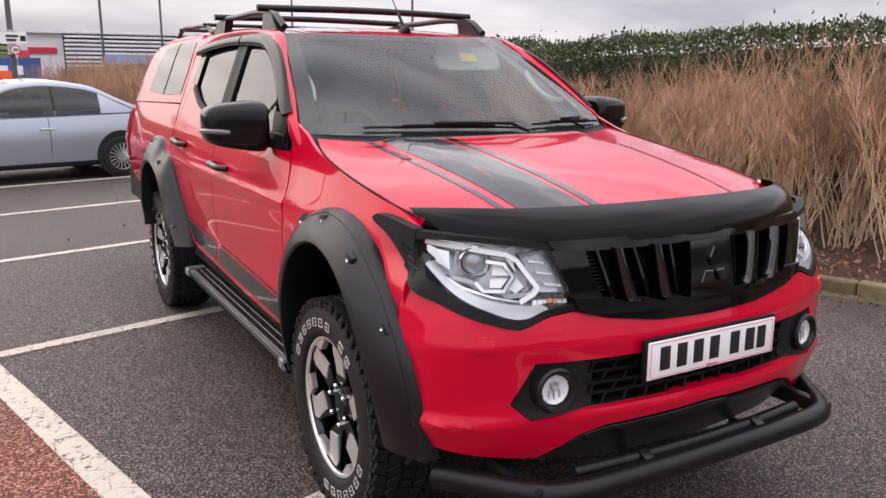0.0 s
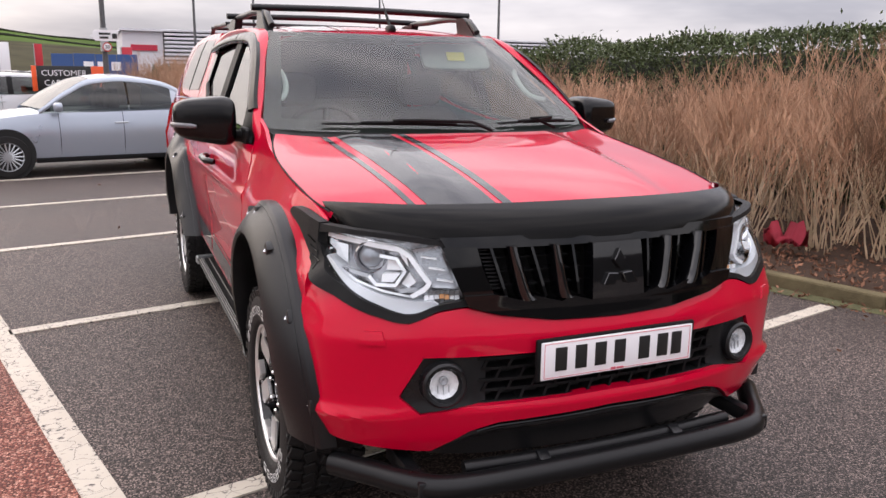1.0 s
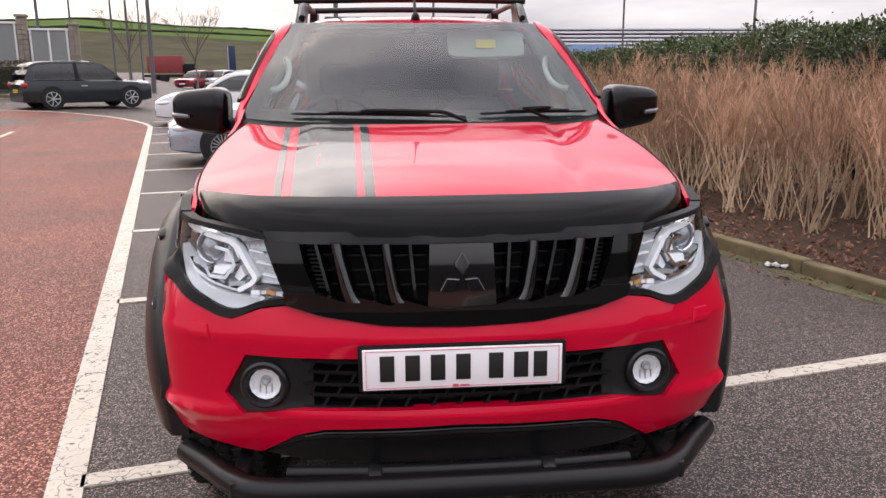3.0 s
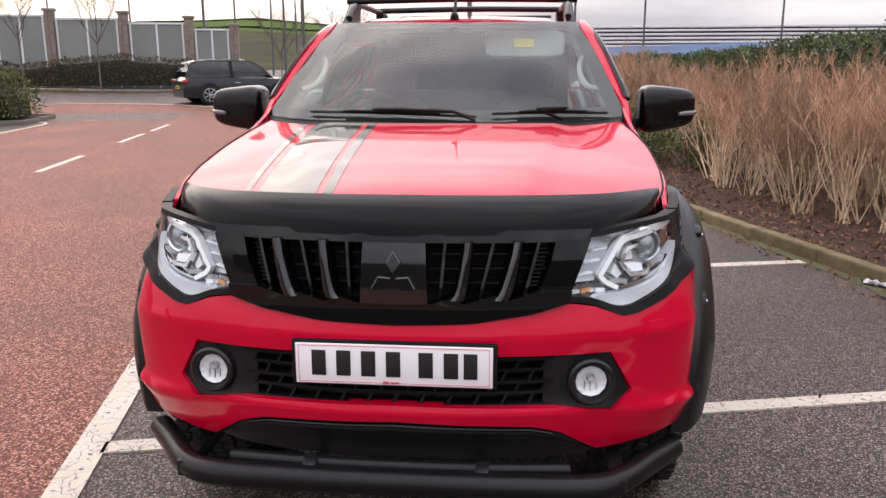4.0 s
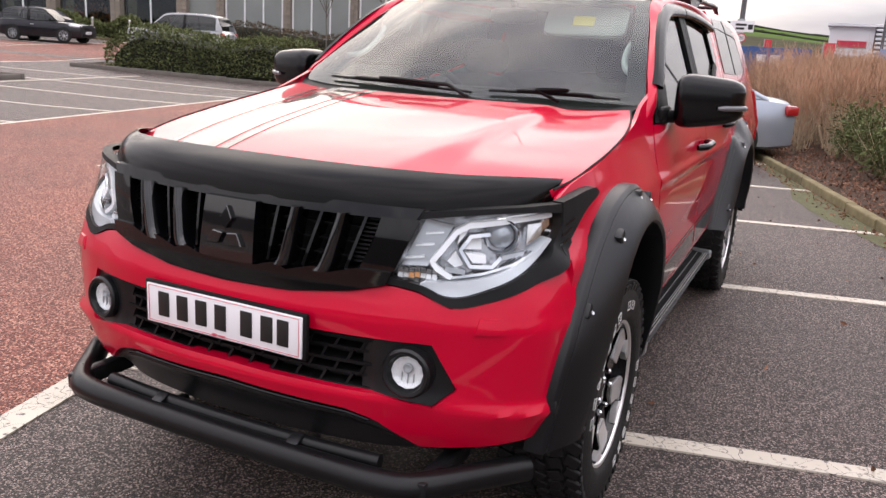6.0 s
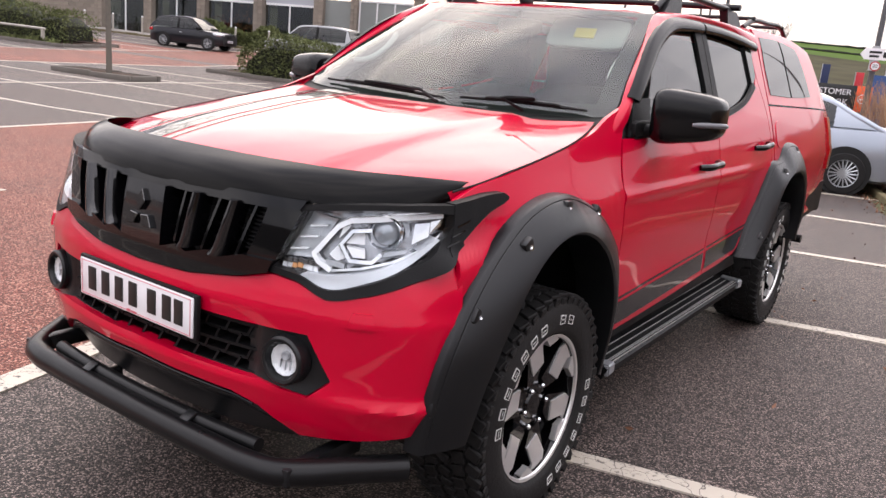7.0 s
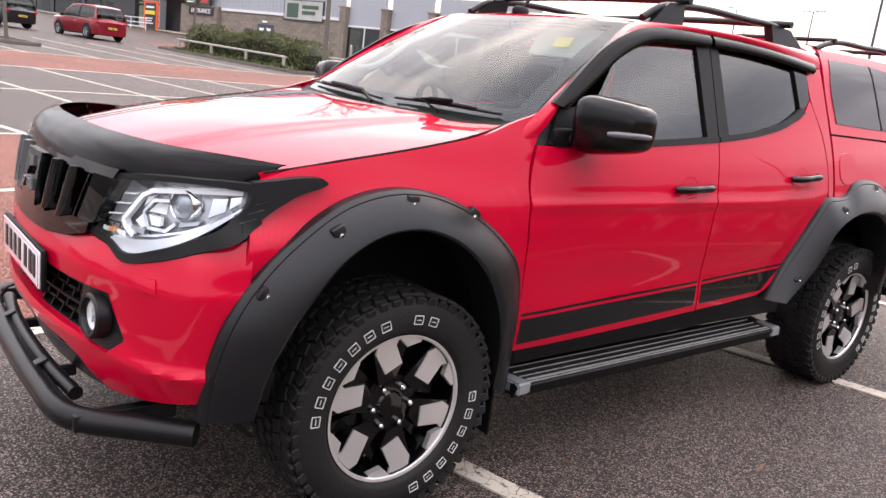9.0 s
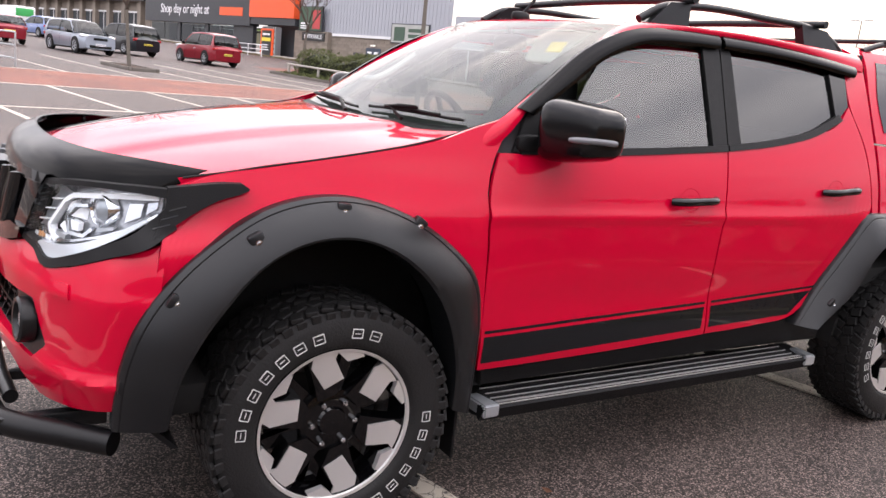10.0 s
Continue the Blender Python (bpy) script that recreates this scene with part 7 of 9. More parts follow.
for _ in range(160):
    a, o = rl.uniform(-2, 22), -0.5 - abs(rl.gauss(0.0, 1.1))
    x, y = bed_xy(a, o)
    places.append(((x, y, 0.006), (rl.gauss(0, 1), rl.gauss(0, 1), 0.15)))
leaf_cloud("fallen_leaves", places, 0.042, DEAD, "fallen dead leaves on the asphalt by the kerb", "leaves", seed=22)
# moss along the kerb foot
bm = bmesh.new()
rows = []
for i in range(61):
    a = 24 * i / 60
    w = 0.10 + 0.16 * abs(noise.noise((a * 0.9, 3, 0))) + 0.25 * math.exp(-((a - 11.0) / 1.6) ** 2)
    rows.append([bm.verts.new((*bed_xy(a, -0.058), 0.006)), bm.verts.new((*bed_xy(a, -0.058 - w), 0.004))])
for i in range(60):
    bm.faces.new((rows[i][0], rows[i][1], rows[i + 1][1], rows[i + 1][0]))
MOSS = mk("moss_and_grit", (0.075, 0.075, 0.030), 0.95, var=0.6, vscale=9.0, bump=0.8, bscale=70.0)
tagged(part("moss_strip", bm, MOSS), "thin green moss and grit along the kerb foot", "moss", kind="structure")


def crumple(name, x, y, z, w, d, h, material, label, category, seed):
    """A crumpled scrap of paper or cloth."""
    bm = bmesh.new()
    r = random.Random(seed)
    n = 7
    g = [[bm.verts.new((w * (i / n - 0.5), d * (j / n - 0.5) * (1 - 0.5 * abs(i / n - 0.5)), h * abs(r.gauss(0.4, 0.45)))) for i in range(n + 1)] for j in range(n + 1)]
    for j in range(n):
        for i in range(n):
            bm.faces.new((g[j][i], g[j][i + 1], g[j + 1][i + 1], g[j + 1][i]))
    bmesh.ops.solidify(bm, geom=bm.faces[:], thickness=0.002)
    ob = part(name, bm, material, None, "", 180)
    ob.matrix_basis = pose(x, y, z, 0, 0, r.uniform(0, 360))
    return tagged(ob, label, category)


crumple("paper_scrap", 4.62, 5.22, 0.01, 0.20, 0.09, 0.04, WHITE, "crumpled white paper scrap at the kerb foot", "litter", 1)
crumple("paper_scrap", 4.02, 7.72, 0.01, 0.26, 0.12, 0.03, mk("pale_paper", (0.62, 0.50, 0.45), 0.7), "flattened pale paper scrap beside the kerb", "litter", 2)
crumple("red_rag", 5.62, 4.55, 0.15, 0.34, 0.22, 0.16, mk("red_cloth", (0.42, 0.03, 0.06), 0.75), "crumpled red cloth lying under the shrubs", "litter", 5)


# ---- other vehicles ----
CARGLASS = glass("car_glass", (0.22, 0.25, 0.24), lo=0.02)


def car(name, u, v, head, dims, paint, label, seed=0, kind_="hatch", spokes=10, xy=None):
    """A parked car: head is the heading in grid degrees; dims are length, width, height."""
    L, W, H = dims
    x, y = xy or grid_xy(u, v)
    ob = thing(name, (x, y, ground_z(x, y)), label, "car", "parked cars")
    ob.rotation_euler = (0, 0, GA + radians(head))
    P = {"hatch": ((0.0, 0.55), (0.03, 0.66), (0.27, 0.88), (0.285, 0.90), (0.46, 1.0), (0.86, 0.97), (0.985, 0.66), (1.0, 0.5)),
         "coupe": ((0.0, 0.48), (0.03, 0.56), (0.30, 0.70), (0.315, 0.71), (0.48, 1.0), (0.68, 0.985), (0.86, 0.74), (1.0, 0.60)),
         "suv": ((0.0, 0.55), (0.02, 0.62), (0.25, 0.70), (0.265, 0.71), (0.42, 1.0), (0.90, 0.97), (0.985, 0.62), (1.0, 0.45)),
         "estate": ((0.0, 0.50), (0.03, 0.58), (0.28, 0.70), (0.295, 0.71), (0.47, 1.0), (0.86, 0.96), (0.985, 0.66), (1.0, 0.5))}[kind_]
    belt = {"hatch": 0.62, "coupe": 0.66, "suv": 0.60, "estate": 0.65}[kind_] * H
    nose_h = P[1][1] * H * (0.9 if kind_ != "suv" else 1.0)
    hw = W / 2

    def deck(f_):
        """The top of the painted body below the glass."""
        return float(np.interp(f_, (0.0, 0.04, 0.12, 0.26, 0.32, 0.55, 0.88, 0.97, 1.0), (nose_h * 0.88, min(nose_h * 1.04, belt * 0.90), min(nose_h * 1.18, belt * 0.95), belt * 0.98, belt, belt * 1.01, belt * 1.04, belt * 1.0, belt * 0.86)))
    bm = bmesh.new()
    ns = 34
    rows = []
    for i in range(ns + 1):
        f_ = i / ns
        e = min(f_, 1 - f_)
        w = hw * (1 - 0.16 * max(0.0, 1 - e / 0.12) ** 2)
        xx = L / 2 - L * f_
        zt = deck(f_)
        zb = 0.20 + 0.06 * max(0.0, 1 - e / 0.08)
        rows.append([bm.verts.new((xx, sy * w * k, zb + (zt - zb) * q)) for sy, k, q in ((-1, 0.80, 0.0), (-1, 0.955, 0.06), (-1, 1.0, 0.45), (-1, 0.985, 0.72), (-1, 0.93, 0.95), (-1, 0.80, 1.0), (0, 0, 1.03), (1, 0.80, 1.0), (1, 0.93, 0.95), (1, 0.985, 0.72), (1, 1.0, 0.45), (1, 0.955, 0.06), (1, 0.80, 0.0))])
    for i in range(ns):
        for j in range(12):
            bm.faces.new((rows[i][j], rows[i][j + 1], rows[i + 1][j + 1], rows[i + 1][j]))
    bm.faces.new(rows[0])
    bm.faces.new(rows[-1][::-1])
    bmesh.ops.recalc_face_normals(bm, faces=bm.faces)
    body = part("body", bm, paint, ob)
    # glasshouse: one roofline curve over the belt, glass below it and paint along it
    f0, f1 = P[2][0] - 0.01, {"coupe": 0.90, "hatch": 0.985, "suv": 0.985, "estate": 0.98}[kind_]
    t0, t1 = P[4][0], P[5][0]
    zr = P[4][1] * H
    arc = crom([(f0, belt), (f0 * 0.45 + t0 * 0.55, belt + (zr - belt) * 0.62), (t0 - 0.005, belt + (zr - belt) * 0.93), ((t0 + t1) / 2 - 0.03, zr), (t1, P[5][1] * H * 0.985), (t1 * 0.45 + f1 * 0.55, belt + (P[5][1] * H - belt) * (0.55 if kind_ != "coupe" else 0.50)), (f1, belt * 1.03)], 60)
    fa_, za_ = arc[:, 0], arc[:, 1]

    def top_z(f_):
        return float(np.interp(f_, fa_, za_))

    def half_w(z):
        q = max(0.0, (z - belt) / (zr - belt))
        return hw * (0.915 - 0.10 * q - 0.11 * q * q)

    def cabin(name, stations, across, mat_, parent, label=""):
        """A panel of the cabin: a grid of (fraction along, height, side)."""
        bm_ = bmesh.new()
        g_ = [[bm_.verts.new(across(k, j)) for j in range(5)] for k in stations]
        for i_ in range(len(g_) - 1):
            for j in range(4):
                bm_.faces.new((g_[i_][j], g_[i_ + 1][j], g_[i_ + 1][j + 1], g_[i_][j + 1]))
        return part(name, bm_, mat_, parent, label)

    def over(z_off=0.0, edge=1.0):
        def fn(f_, j):
            s_ = (j / 2 - 1) * edge
            z = top_z(f_) + z_off
            return (L / 2 - L * f_, s_ * half_w(z), z + 0.035 * (1 - s_ * s_) * (z - belt) / (zr - belt))
        return fn
    rail = 0.055

    def beside(sy):
        def fn(f_, j):
            lo, hi = deck(f_) * 0.995 - 0.01, max(deck(f_), top_z(f_) - rail)
            z = lo + (hi - lo) * j / 4
            return (L / 2 - L * f_, sy * half_w(z), z)
        return fn

    def cant(sy):
        def fn(f_, j):
            z = top_z(f_) + 0.004 - (rail + 0.02) * j / 4
            return (L / 2 - L * f_, sy * (half_w(z) + 0.010 * math.sin(math.pi * j / 4)), z)
        return fn
    fw0, fw1 = f0 + 0.035, f1 - (0.16 if kind_ == "coupe" else 0.07)
    fm = 0.5 * (fw0 + fw1) + (0.05 if kind_ == "coupe" else 0.0)
    cabin("windscreen", np.linspace(f0 + 0.008, t0 - 0.01, 9), over(0.0, 0.96), CARGLASS, ob)
    cabin("rear_window", np.linspace(t1 + 0.02, f1 - 0.02, 9), over(0.0, 0.93), CARGLASS if kind_ != "coupe" else paint, ob)
    roof_ob = cabin("roof", np.linspace(t0 - 0.012, t1 + 0.022, 15), over(0.003), paint, ob)
    for sy in (-1, 1):
        cabin("front_side_window", np.linspace(fw0, fm, 9), beside(sy), CARGLASS, ob)
        cabin("rear_side_window", np.linspace(fm + 0.006, fw1, 9), beside(sy), CARGLASS, ob)
        cabin("cant_rail", np.linspace(f0, f1, 40), cant(sy), paint, ob)
        cabin("rear_quarter", np.linspace(fw1 - 0.002, f1 - 0.002, 9), beside(sy), paint, ob)
        cabin("front_quarter", np.linspace(f0 + 0.004, fw0 + 0.002, 4), beside(sy), PLASTIC, ob)
        if kind_ != "coupe":
            cabin("door_pillar", np.linspace(fm - 0.012, fm + 0.016, 3), lambda f_, j, q=beside(sy): (q(f_, j)[0], q(f_, j)[1] + sy * 0.006, q(f_, j)[2]), PLASTIC, ob)
    # seats and dash seen through the glass
    for sy in (-0.4, 0.4):
        bm = bmesh.new()
        box(bm, L / 2 - L * 0.55, sy * W * 0.55, belt * 0.85 + 0.12, 0.16, 0.45, 0.55, 0.06)
        box(bm, L / 2 - L * 0.56, sy * W * 0.55, belt + 0.24, 0.10, 0.24, 0.16, 0.04)
        part("seat", bm, DARKCLOTH, ob)
    # wheels
    rw = 0.31 if kind_ != "suv" else 0.35
    for fx in (0.185, 0.795):
        for sy in (-1, 1):
            cx, cy = L / 2 - L * fx, sy * (hw - 0.10)
            bm = bmesh.new()
            cyl(bm, (cx, sy * (hw - 0.03), rw + 0.03), (cx, sy * (hw + 0.006), rw + 0.03), rw + 0.055, n=28)
            part("wheel_arch", bm, DARK, body)
            wr = new("wheel")
            wr.parent = ob
            bm = bmesh.new()
            lathe(bm, [(-0.10, rw * 0.62), (-0.10, rw * 0.92), (-0.07, rw), (0.07, rw), (0.10, rw * 0.92), (0.105, rw * 0.66), (0.09, rw * 0.64)], 30, "y", (cx, cy + sy * 0.02, rw))
            part("tyre", bm, RUBBER, wr)
            bm = bmesh.new()
            o_ = cy + sy * 0.10
            lathe(bm, [(0.02 * sy, rw * 0.70), (0.025 * sy, rw * 0.66), (0.0, rw * 0.60)], 30, "y", (cx, o_, rw))
            for k in range(spokes):
                a = 2 * math.pi * k / spokes
                c_, s_ = math.cos(a), math.sin(a)
                tube(bm, [(cx + 0.03 * c_, o_ + sy * 0.012, rw + 0.03 * s_), (cx + rw * 0.64 * c_, o_ + sy * 0.014, rw + rw * 0.64 * s_)], 0.017 if spokes < 9 else 0.011, 5)
            cyl(bm, (cx, o_ - sy * 0.01, rw), (cx, o_ + sy * 0.022, rw), 0.05, n=14)
            part("rim", bm, SILVER, wr)
            bm = bmesh.new()
            cyl(bm, (cx, o_ - sy * 0.05, rw), (cx, o_ - sy * 0.035, rw), rw * 0.62, n=24)
            part("hub", bm, DARK, wr)
    # lamps, grille, number plates, mirrors, door lines
    zf, zb_ = nose_h * 0.80, belt * 0.86
    for sy in (-1, 1):
        bm = bmesh.new()
        superbox(bm, (L / 2 - 0.27, sy * hw * 0.78, zf * 1.06), (0.26, 0.17, 0.085), 0.75, 10, lambda p: [p[0] - 0.35 * p[1] * sy, p[1], p[2] * (1 - 0.25 * p[0]) - 0.25 * p[0]])
        part("headlamp", bm, mk("car_lamp", (0.55, 0.57, 0.60), 0.10, 0.4, 1.0), ob)
        bm = bmesh.new()
        box(bm, -L / 2 + 0.10, sy * hw * 0.80, zb_, 0.20, hw * 0.30, 0.16, 0.04, 2, pose(0, 0, 0, 0, 0, sy * 20))
        part("tail_lamp", bm, mk("car_tail", (0.35, 0.012, 0.015), 0.15, 0.0, 1.0), ob)
        bm = bmesh.new()
        superbox(bm, (L / 2 - L * (f0 + 0.055), sy * (hw + 0.07), belt + 0.05), (0.06, 0.10, 0.07), 0.6, 8)
        part("mirror", bm, paint if kind_ == "coupe" else PLASTIC, ob)
        for fx in (f0 + 0.06, 0.56, 0.76):
            if kind_ == "coupe" and fx == 0.76:
                continue
            bm = bmesh.new()
            w = hw
            tube(bm, [(L / 2 - L * fx, sy * (w * 0.957 + 0.002), 0.30), (L / 2 - L * fx, sy * (w * 1.0 + 0.002), 0.45 * deck(fx) + 0.11), (L / 2 - L * fx, sy * (w * 0.985 + 0.002), 0.72 * deck(fx) + 0.06), (L / 2 - L * fx, sy * (w * 0.93 + 0.002), 0.95 * deck(fx) + 0.01)], 0.004, 4)
            part("door_gap", bm, DARK, body)
        bm = bmesh.new()
        tube(bm, [(L / 2 - L * 0.53, sy * (hw * 0.985 + 0.016), belt * 0.80), (L / 2 - L * 0.575, sy * (hw * 0.985 + 0.016), belt * 0.805)], 0.014, 6)
        part("door_handle", bm, SILVER, ob)
        bm = bmesh.new()
        box(bm, 0, sy * hw * 0.965, 0.24, L * 0.46, 0.03, 0.07, 0.01)
        part("sill", bm, PLASTIC, ob)
    bm = bmesh.new()
    box(bm, L / 2 - 0.02, 0, zf * 0.92, 0.06, W * 0.40, 0.13, 0.02)
    box(bm, L / 2 - 0.03, 0, 0.36, 0.09, W * 0.62, 0.14, 0.02)
    part("grille", bm, PLASTIC, ob)
    for sx, mm in ((1, WHITE), (-1, mk("rear_plate_yellow", (0.7, 0.55, 0.08), 0.4))):
        bm = bmesh.new()
        box(bm, sx * (L / 2 + 0.015), 0, 0.46 if sx > 0 else 0.62, 0.02, 0.50, 0.11, 0.003)
        pl = part("number_plate", bm, mm, ob)
        for k in range(6):
            bm = bmesh.new()
            box(bm, sx * (L / 2 + 0.027), -0.19 + 0.075 * k, 0.46 if sx > 0 else 0.62, 0.004, 0.035, 0.06)
            part("plate_bar", bm, INK, pl)
    return ob


def paint(name, col, metal=0.3):
    return mk(name, col, 0.3, metal, 0.9, 0.05, 1.5, coat_rough=0.03, spec=0.25, coat_ior=1.35)


SILVERP, WHITEP = paint("silver_car_paint", (0.37, 0.41, 0.47), 0.55), paint("white_car_paint", (0.60, 0.61, 0.63), 0.0)
DARKP, GREYP = paint("dark_grey_car_paint", (0.018, 0.022, 0.026)), paint("grey_car_paint", (0.075, 0.08, 0.085))
BLUEP, REDP = paint("pale_blue_car_paint", (0.16, 0.22, 0.42)), paint("dark_red_car_paint", (0.24, 0.014, 0.025))
car("coupe", 2.60, 11.02, 180, (4.30, 1.79, 1.44), SILVERP, "silver folding-roof coupe parked in a marked bay", 1, "coupe", 18)
car("estate_car", 2.45, 21.15, 180, (4.60, 1.80, 1.43), WHITEP, "white estate car parked nose out in a bay", 2, "estate", 7)
car("off_roader", -2.4, 29.1, 24, (4.45, 1.84, 1.62), DARKP, "dark grey compact off-roader parked at the far end", 3, "suv", 7)
car("hatchback", -24.5, 31.0, 8, (4.0, 1.72, 1.50), paint("black_car_paint", (0.014, 0.014, 0.018)), "black hatchback parked by the garden centre wall", 4, "hatch", 8)
car("taxi", -17.5, 31.0, 185, (4.55, 1.75, 1.75), paint("pale_grey_car_paint", (0.36, 0.37, 0.38)), "pale grey tall taxi parked behind the bushes", 5, "suv", 8)
car("off_roader", -39.6, 21.0, 182, (4.5, 1.90, 1.74), REDP, "dark red off-roader on the road before the store", 6, "suv", 6)
car("crossover", -39.4, 13.8, 6, (4.4, 1.82, 1.60), SILVERP, "silver crossover parked facing the bays", 7, "suv", 7)
car("off_roader", -43.6, 17.9, 190, (4.5, 1.84, 1.68), DARKP, "dark grey off-roader parked near the store", 8, "suv", 7)
car("hatchback", -60.4, 18.7, 190, (4.0, 1.72, 1.48), BLUEP, "pale blue hatchback parked near the store", 9, "hatch", 7)
car("saloon", -43.2, 11.0, 180, (4.5, 1.80, 1.43), REDP, "dark red saloon parked behind the railing", 10, "estate", 7)
for k, (x, y, p, nm) in enumerate(((-12.5, 68.2, REDP, "red"), (-10.9, 69.5, WHITEP, "white"), (-9.2, 70.8, SILVERP, "silver"), (-7.5, 72.1, DARKP, "dark"), (-5.8, 73.4, GREYP, "grey"), (-4.1, 74.7, WHITEP, "white"))):
    car("hatchback", 0, 0, 232, (4.1, 1.74, 1.5), p, nm + " hatchback in the distant row of cars", 20 + k, "hatch", 7, (x, y))


# ---- the store and the garden centre along the far side ----
STONE = mk("sandstone_blocks", (0.225, 0.190, 0.155), 0.85, var=0.25, vscale=3.0, bump=0.5, bscale=30.0, rand=0.15)
CLAD = mk("grey_cladding", (0.37, 0.385, 0.42), 0.45, 0.2, var=0.06, vscale=0.6)
DGREY = mk("dark_grey_fascia", (0.028, 0.03, 0.035), 0.4, var=0.1)
ORANGE = mk("orange_cladding", (0.80, 0.10, 0.02), 0.4, var=0.06, vscale=0.8)
WFRAME = mk("white_frame", (0.70, 0.70, 0.70), 0.45, var=0.08)
MESHPANEL = mk("grey_screen_panel", (0.20, 0.215, 0.205), 0.35, 0.0, 0.2, var=0.3, vscale=0.5)
CANVAS = mk("white_canopy", (0.66, 0.66, 0.69), 0.6, var=0.15, vscale=0.5)
SHOPGLASS = glass("shop_glass", (0.45, 0.5, 0.5), lo=0.03)
# near-black tone in place of the dim, unlit rooms behind shop openings
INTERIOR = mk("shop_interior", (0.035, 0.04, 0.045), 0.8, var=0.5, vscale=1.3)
GALV = mk("galvanised_steel", (0.45, 0.46, 0.47), 0.45, 0.7, var=0.15)
TIMBER = mk("weathered_rail", (0.36, 0.33, 0.29), 0.8, var=0.2)
POSTMAT = mk("painted_post", (0.10, 0.10, 0.105), 0.5, 0.3, var=0.15)
VF = 38.0


def gput(ob, u, v, z=None):
    x, y = grid_xy(u, v)
    ob.location = (x, y, ground_z(x, y) if z is None else z)
    ob.rotation_euler = (0, 0, GA)
    return ob


def fpart(name, parent, mat_, *boxes, label="", bevel=0.0):
    """Boxes (u0, u1, v0, v1, z0, z1) of a facade, in one part; the parent sits at grid (0, VF, 0)."""
    bm = bmesh.new()
    for u0, u1, v0, v1, z0, z1 in boxes:
        box(bm, (u0 + u1) / 2, (v0 + v1) / 2 - VF, (z0 + z1) / 2, u1 - u0, v1 - v0, z1 - z0, bevel)
    return part(name, bm, mat_, parent, label)


def stone_courses(parent, u0, u1, v, z0, z1, bw, bh, proud=0.02, seed=1):
    """Coursed blocks on a wall face: each a block of its own, with recessed joints."""
    rr = random.Random(seed)
    shapes = {}
    z, k = z0, 0
    while z < z1 - 0.02:
        u = u0 - (bw / 2 if k % 2 else 0)
        while u < u1 - 0.02:
            a, b = max(u, u0), min(u + bw, u1)
            if b - a > 0.05:
                stone_piece(shapes, parent, (a + b) / 2, v - VF - proud / 2 - rr.uniform(0, 0.006), z + bh / 2, b - a - 0.025, proud + 0.006, min(bh, z1 - z) - 0.025)
            u += bw
        z += bh
        k += 1


def stone_piece(shapes, parent, x, y, z, sx, sy, sz):
    """One block; alike blocks share a mesh."""
    key = (round(sx, 3), round(sy, 3), round(sz, 3))
    if key not in shapes:
        bm = bmesh.new()
        box(bm, 0, 0, 0, *key, 0.008)
        shapes[key] = bpy.data.meshes.new("stone_block")
        bm.to_mesh(shapes[key])
        bm.free()
        shapes[key].materials.append(STONE)
    ob = new("stone_block", shapes[key])
    ob.parent = parent
    ob.location = (x, y, z)


store = gput(thing("store_building", (0, 0, 0), "long retail store with grey cladding, stone walls and orange entrance", "building"), 0, VF, 0)
PIECES = {}
PILL = [-3.3, -5.4, -8.4, -11.7, -15.4, -19.2, -21.4, -25.4, -29.4, -33.4, -37.3]
for i, u in enumerate(PILL):
    top = float(np.interp(u, (-19.3, -11.7, -8.4, -5.4, -3.3), (4.15, 4.15, 4.05, 3.85, 3.5))) if u > -20 else 4.6
    pw = 0.20 if u > -20 else 0.30
    p = fpart("pillar", store, STONE, (u - pw, u + pw, VF - pw, VF + pw, 0.0, top))
    fpart("pillar_cap", store, STONE, (u - pw - 0.07, u + pw + 0.07, VF - pw - 0.07, VF + pw + 0.07, top, top + 0.13), bevel=0.03)
    rr = random.Random(i)
    z = 0.5
    while z < top - 0.2:
        for q in (-1, 1):
            stone_piece(PIECES, store, u + q * pw / 2, -pw - 0.01 - rr.uniform(0, 0.01), z + 0.11, pw - 0.02, 0.04, 0.19)
        z += 0.215
for a, b in zip(PILL[:6], PILL[1:6]):
    n = 2 if a - b < 3.5 else 3
    tz = float(np.interp(a, (-11.7, -8.4, -5.4, -3.3), (3.95, 3.82, 3.62, 3.35)))
    fpart("screen_panel", store, MESHPANEL, (b + 0.22, a - 0.22, VF - 0.04, VF + 0.04, 0.55, tz))
    fr = [(b + 0.22, a - 0.22, VF - 0.09, VF - 0.045, tz - 0.05, tz + 0.04)]
    for k in range(n + 1):
        x = b + 0.30 + (a - b - 0.60) * k / n
        fr.append((x - 0.04, x + 0.04, VF - 0.09, VF - 0.047, 0.55, tz - 0.052))
    if n == 3:
        fr.append((b + 0.5, a - 0.5, VF - 0.085, VF - 0.047, 1.45, 1.53))
    fpart("panel_frame", store, WFRAME, *fr)
fpart("screen_panel", store, MESHPANEL, (-21.1, -19.5, VF - 0.04, VF + 0.04, 0.6, 3.9))
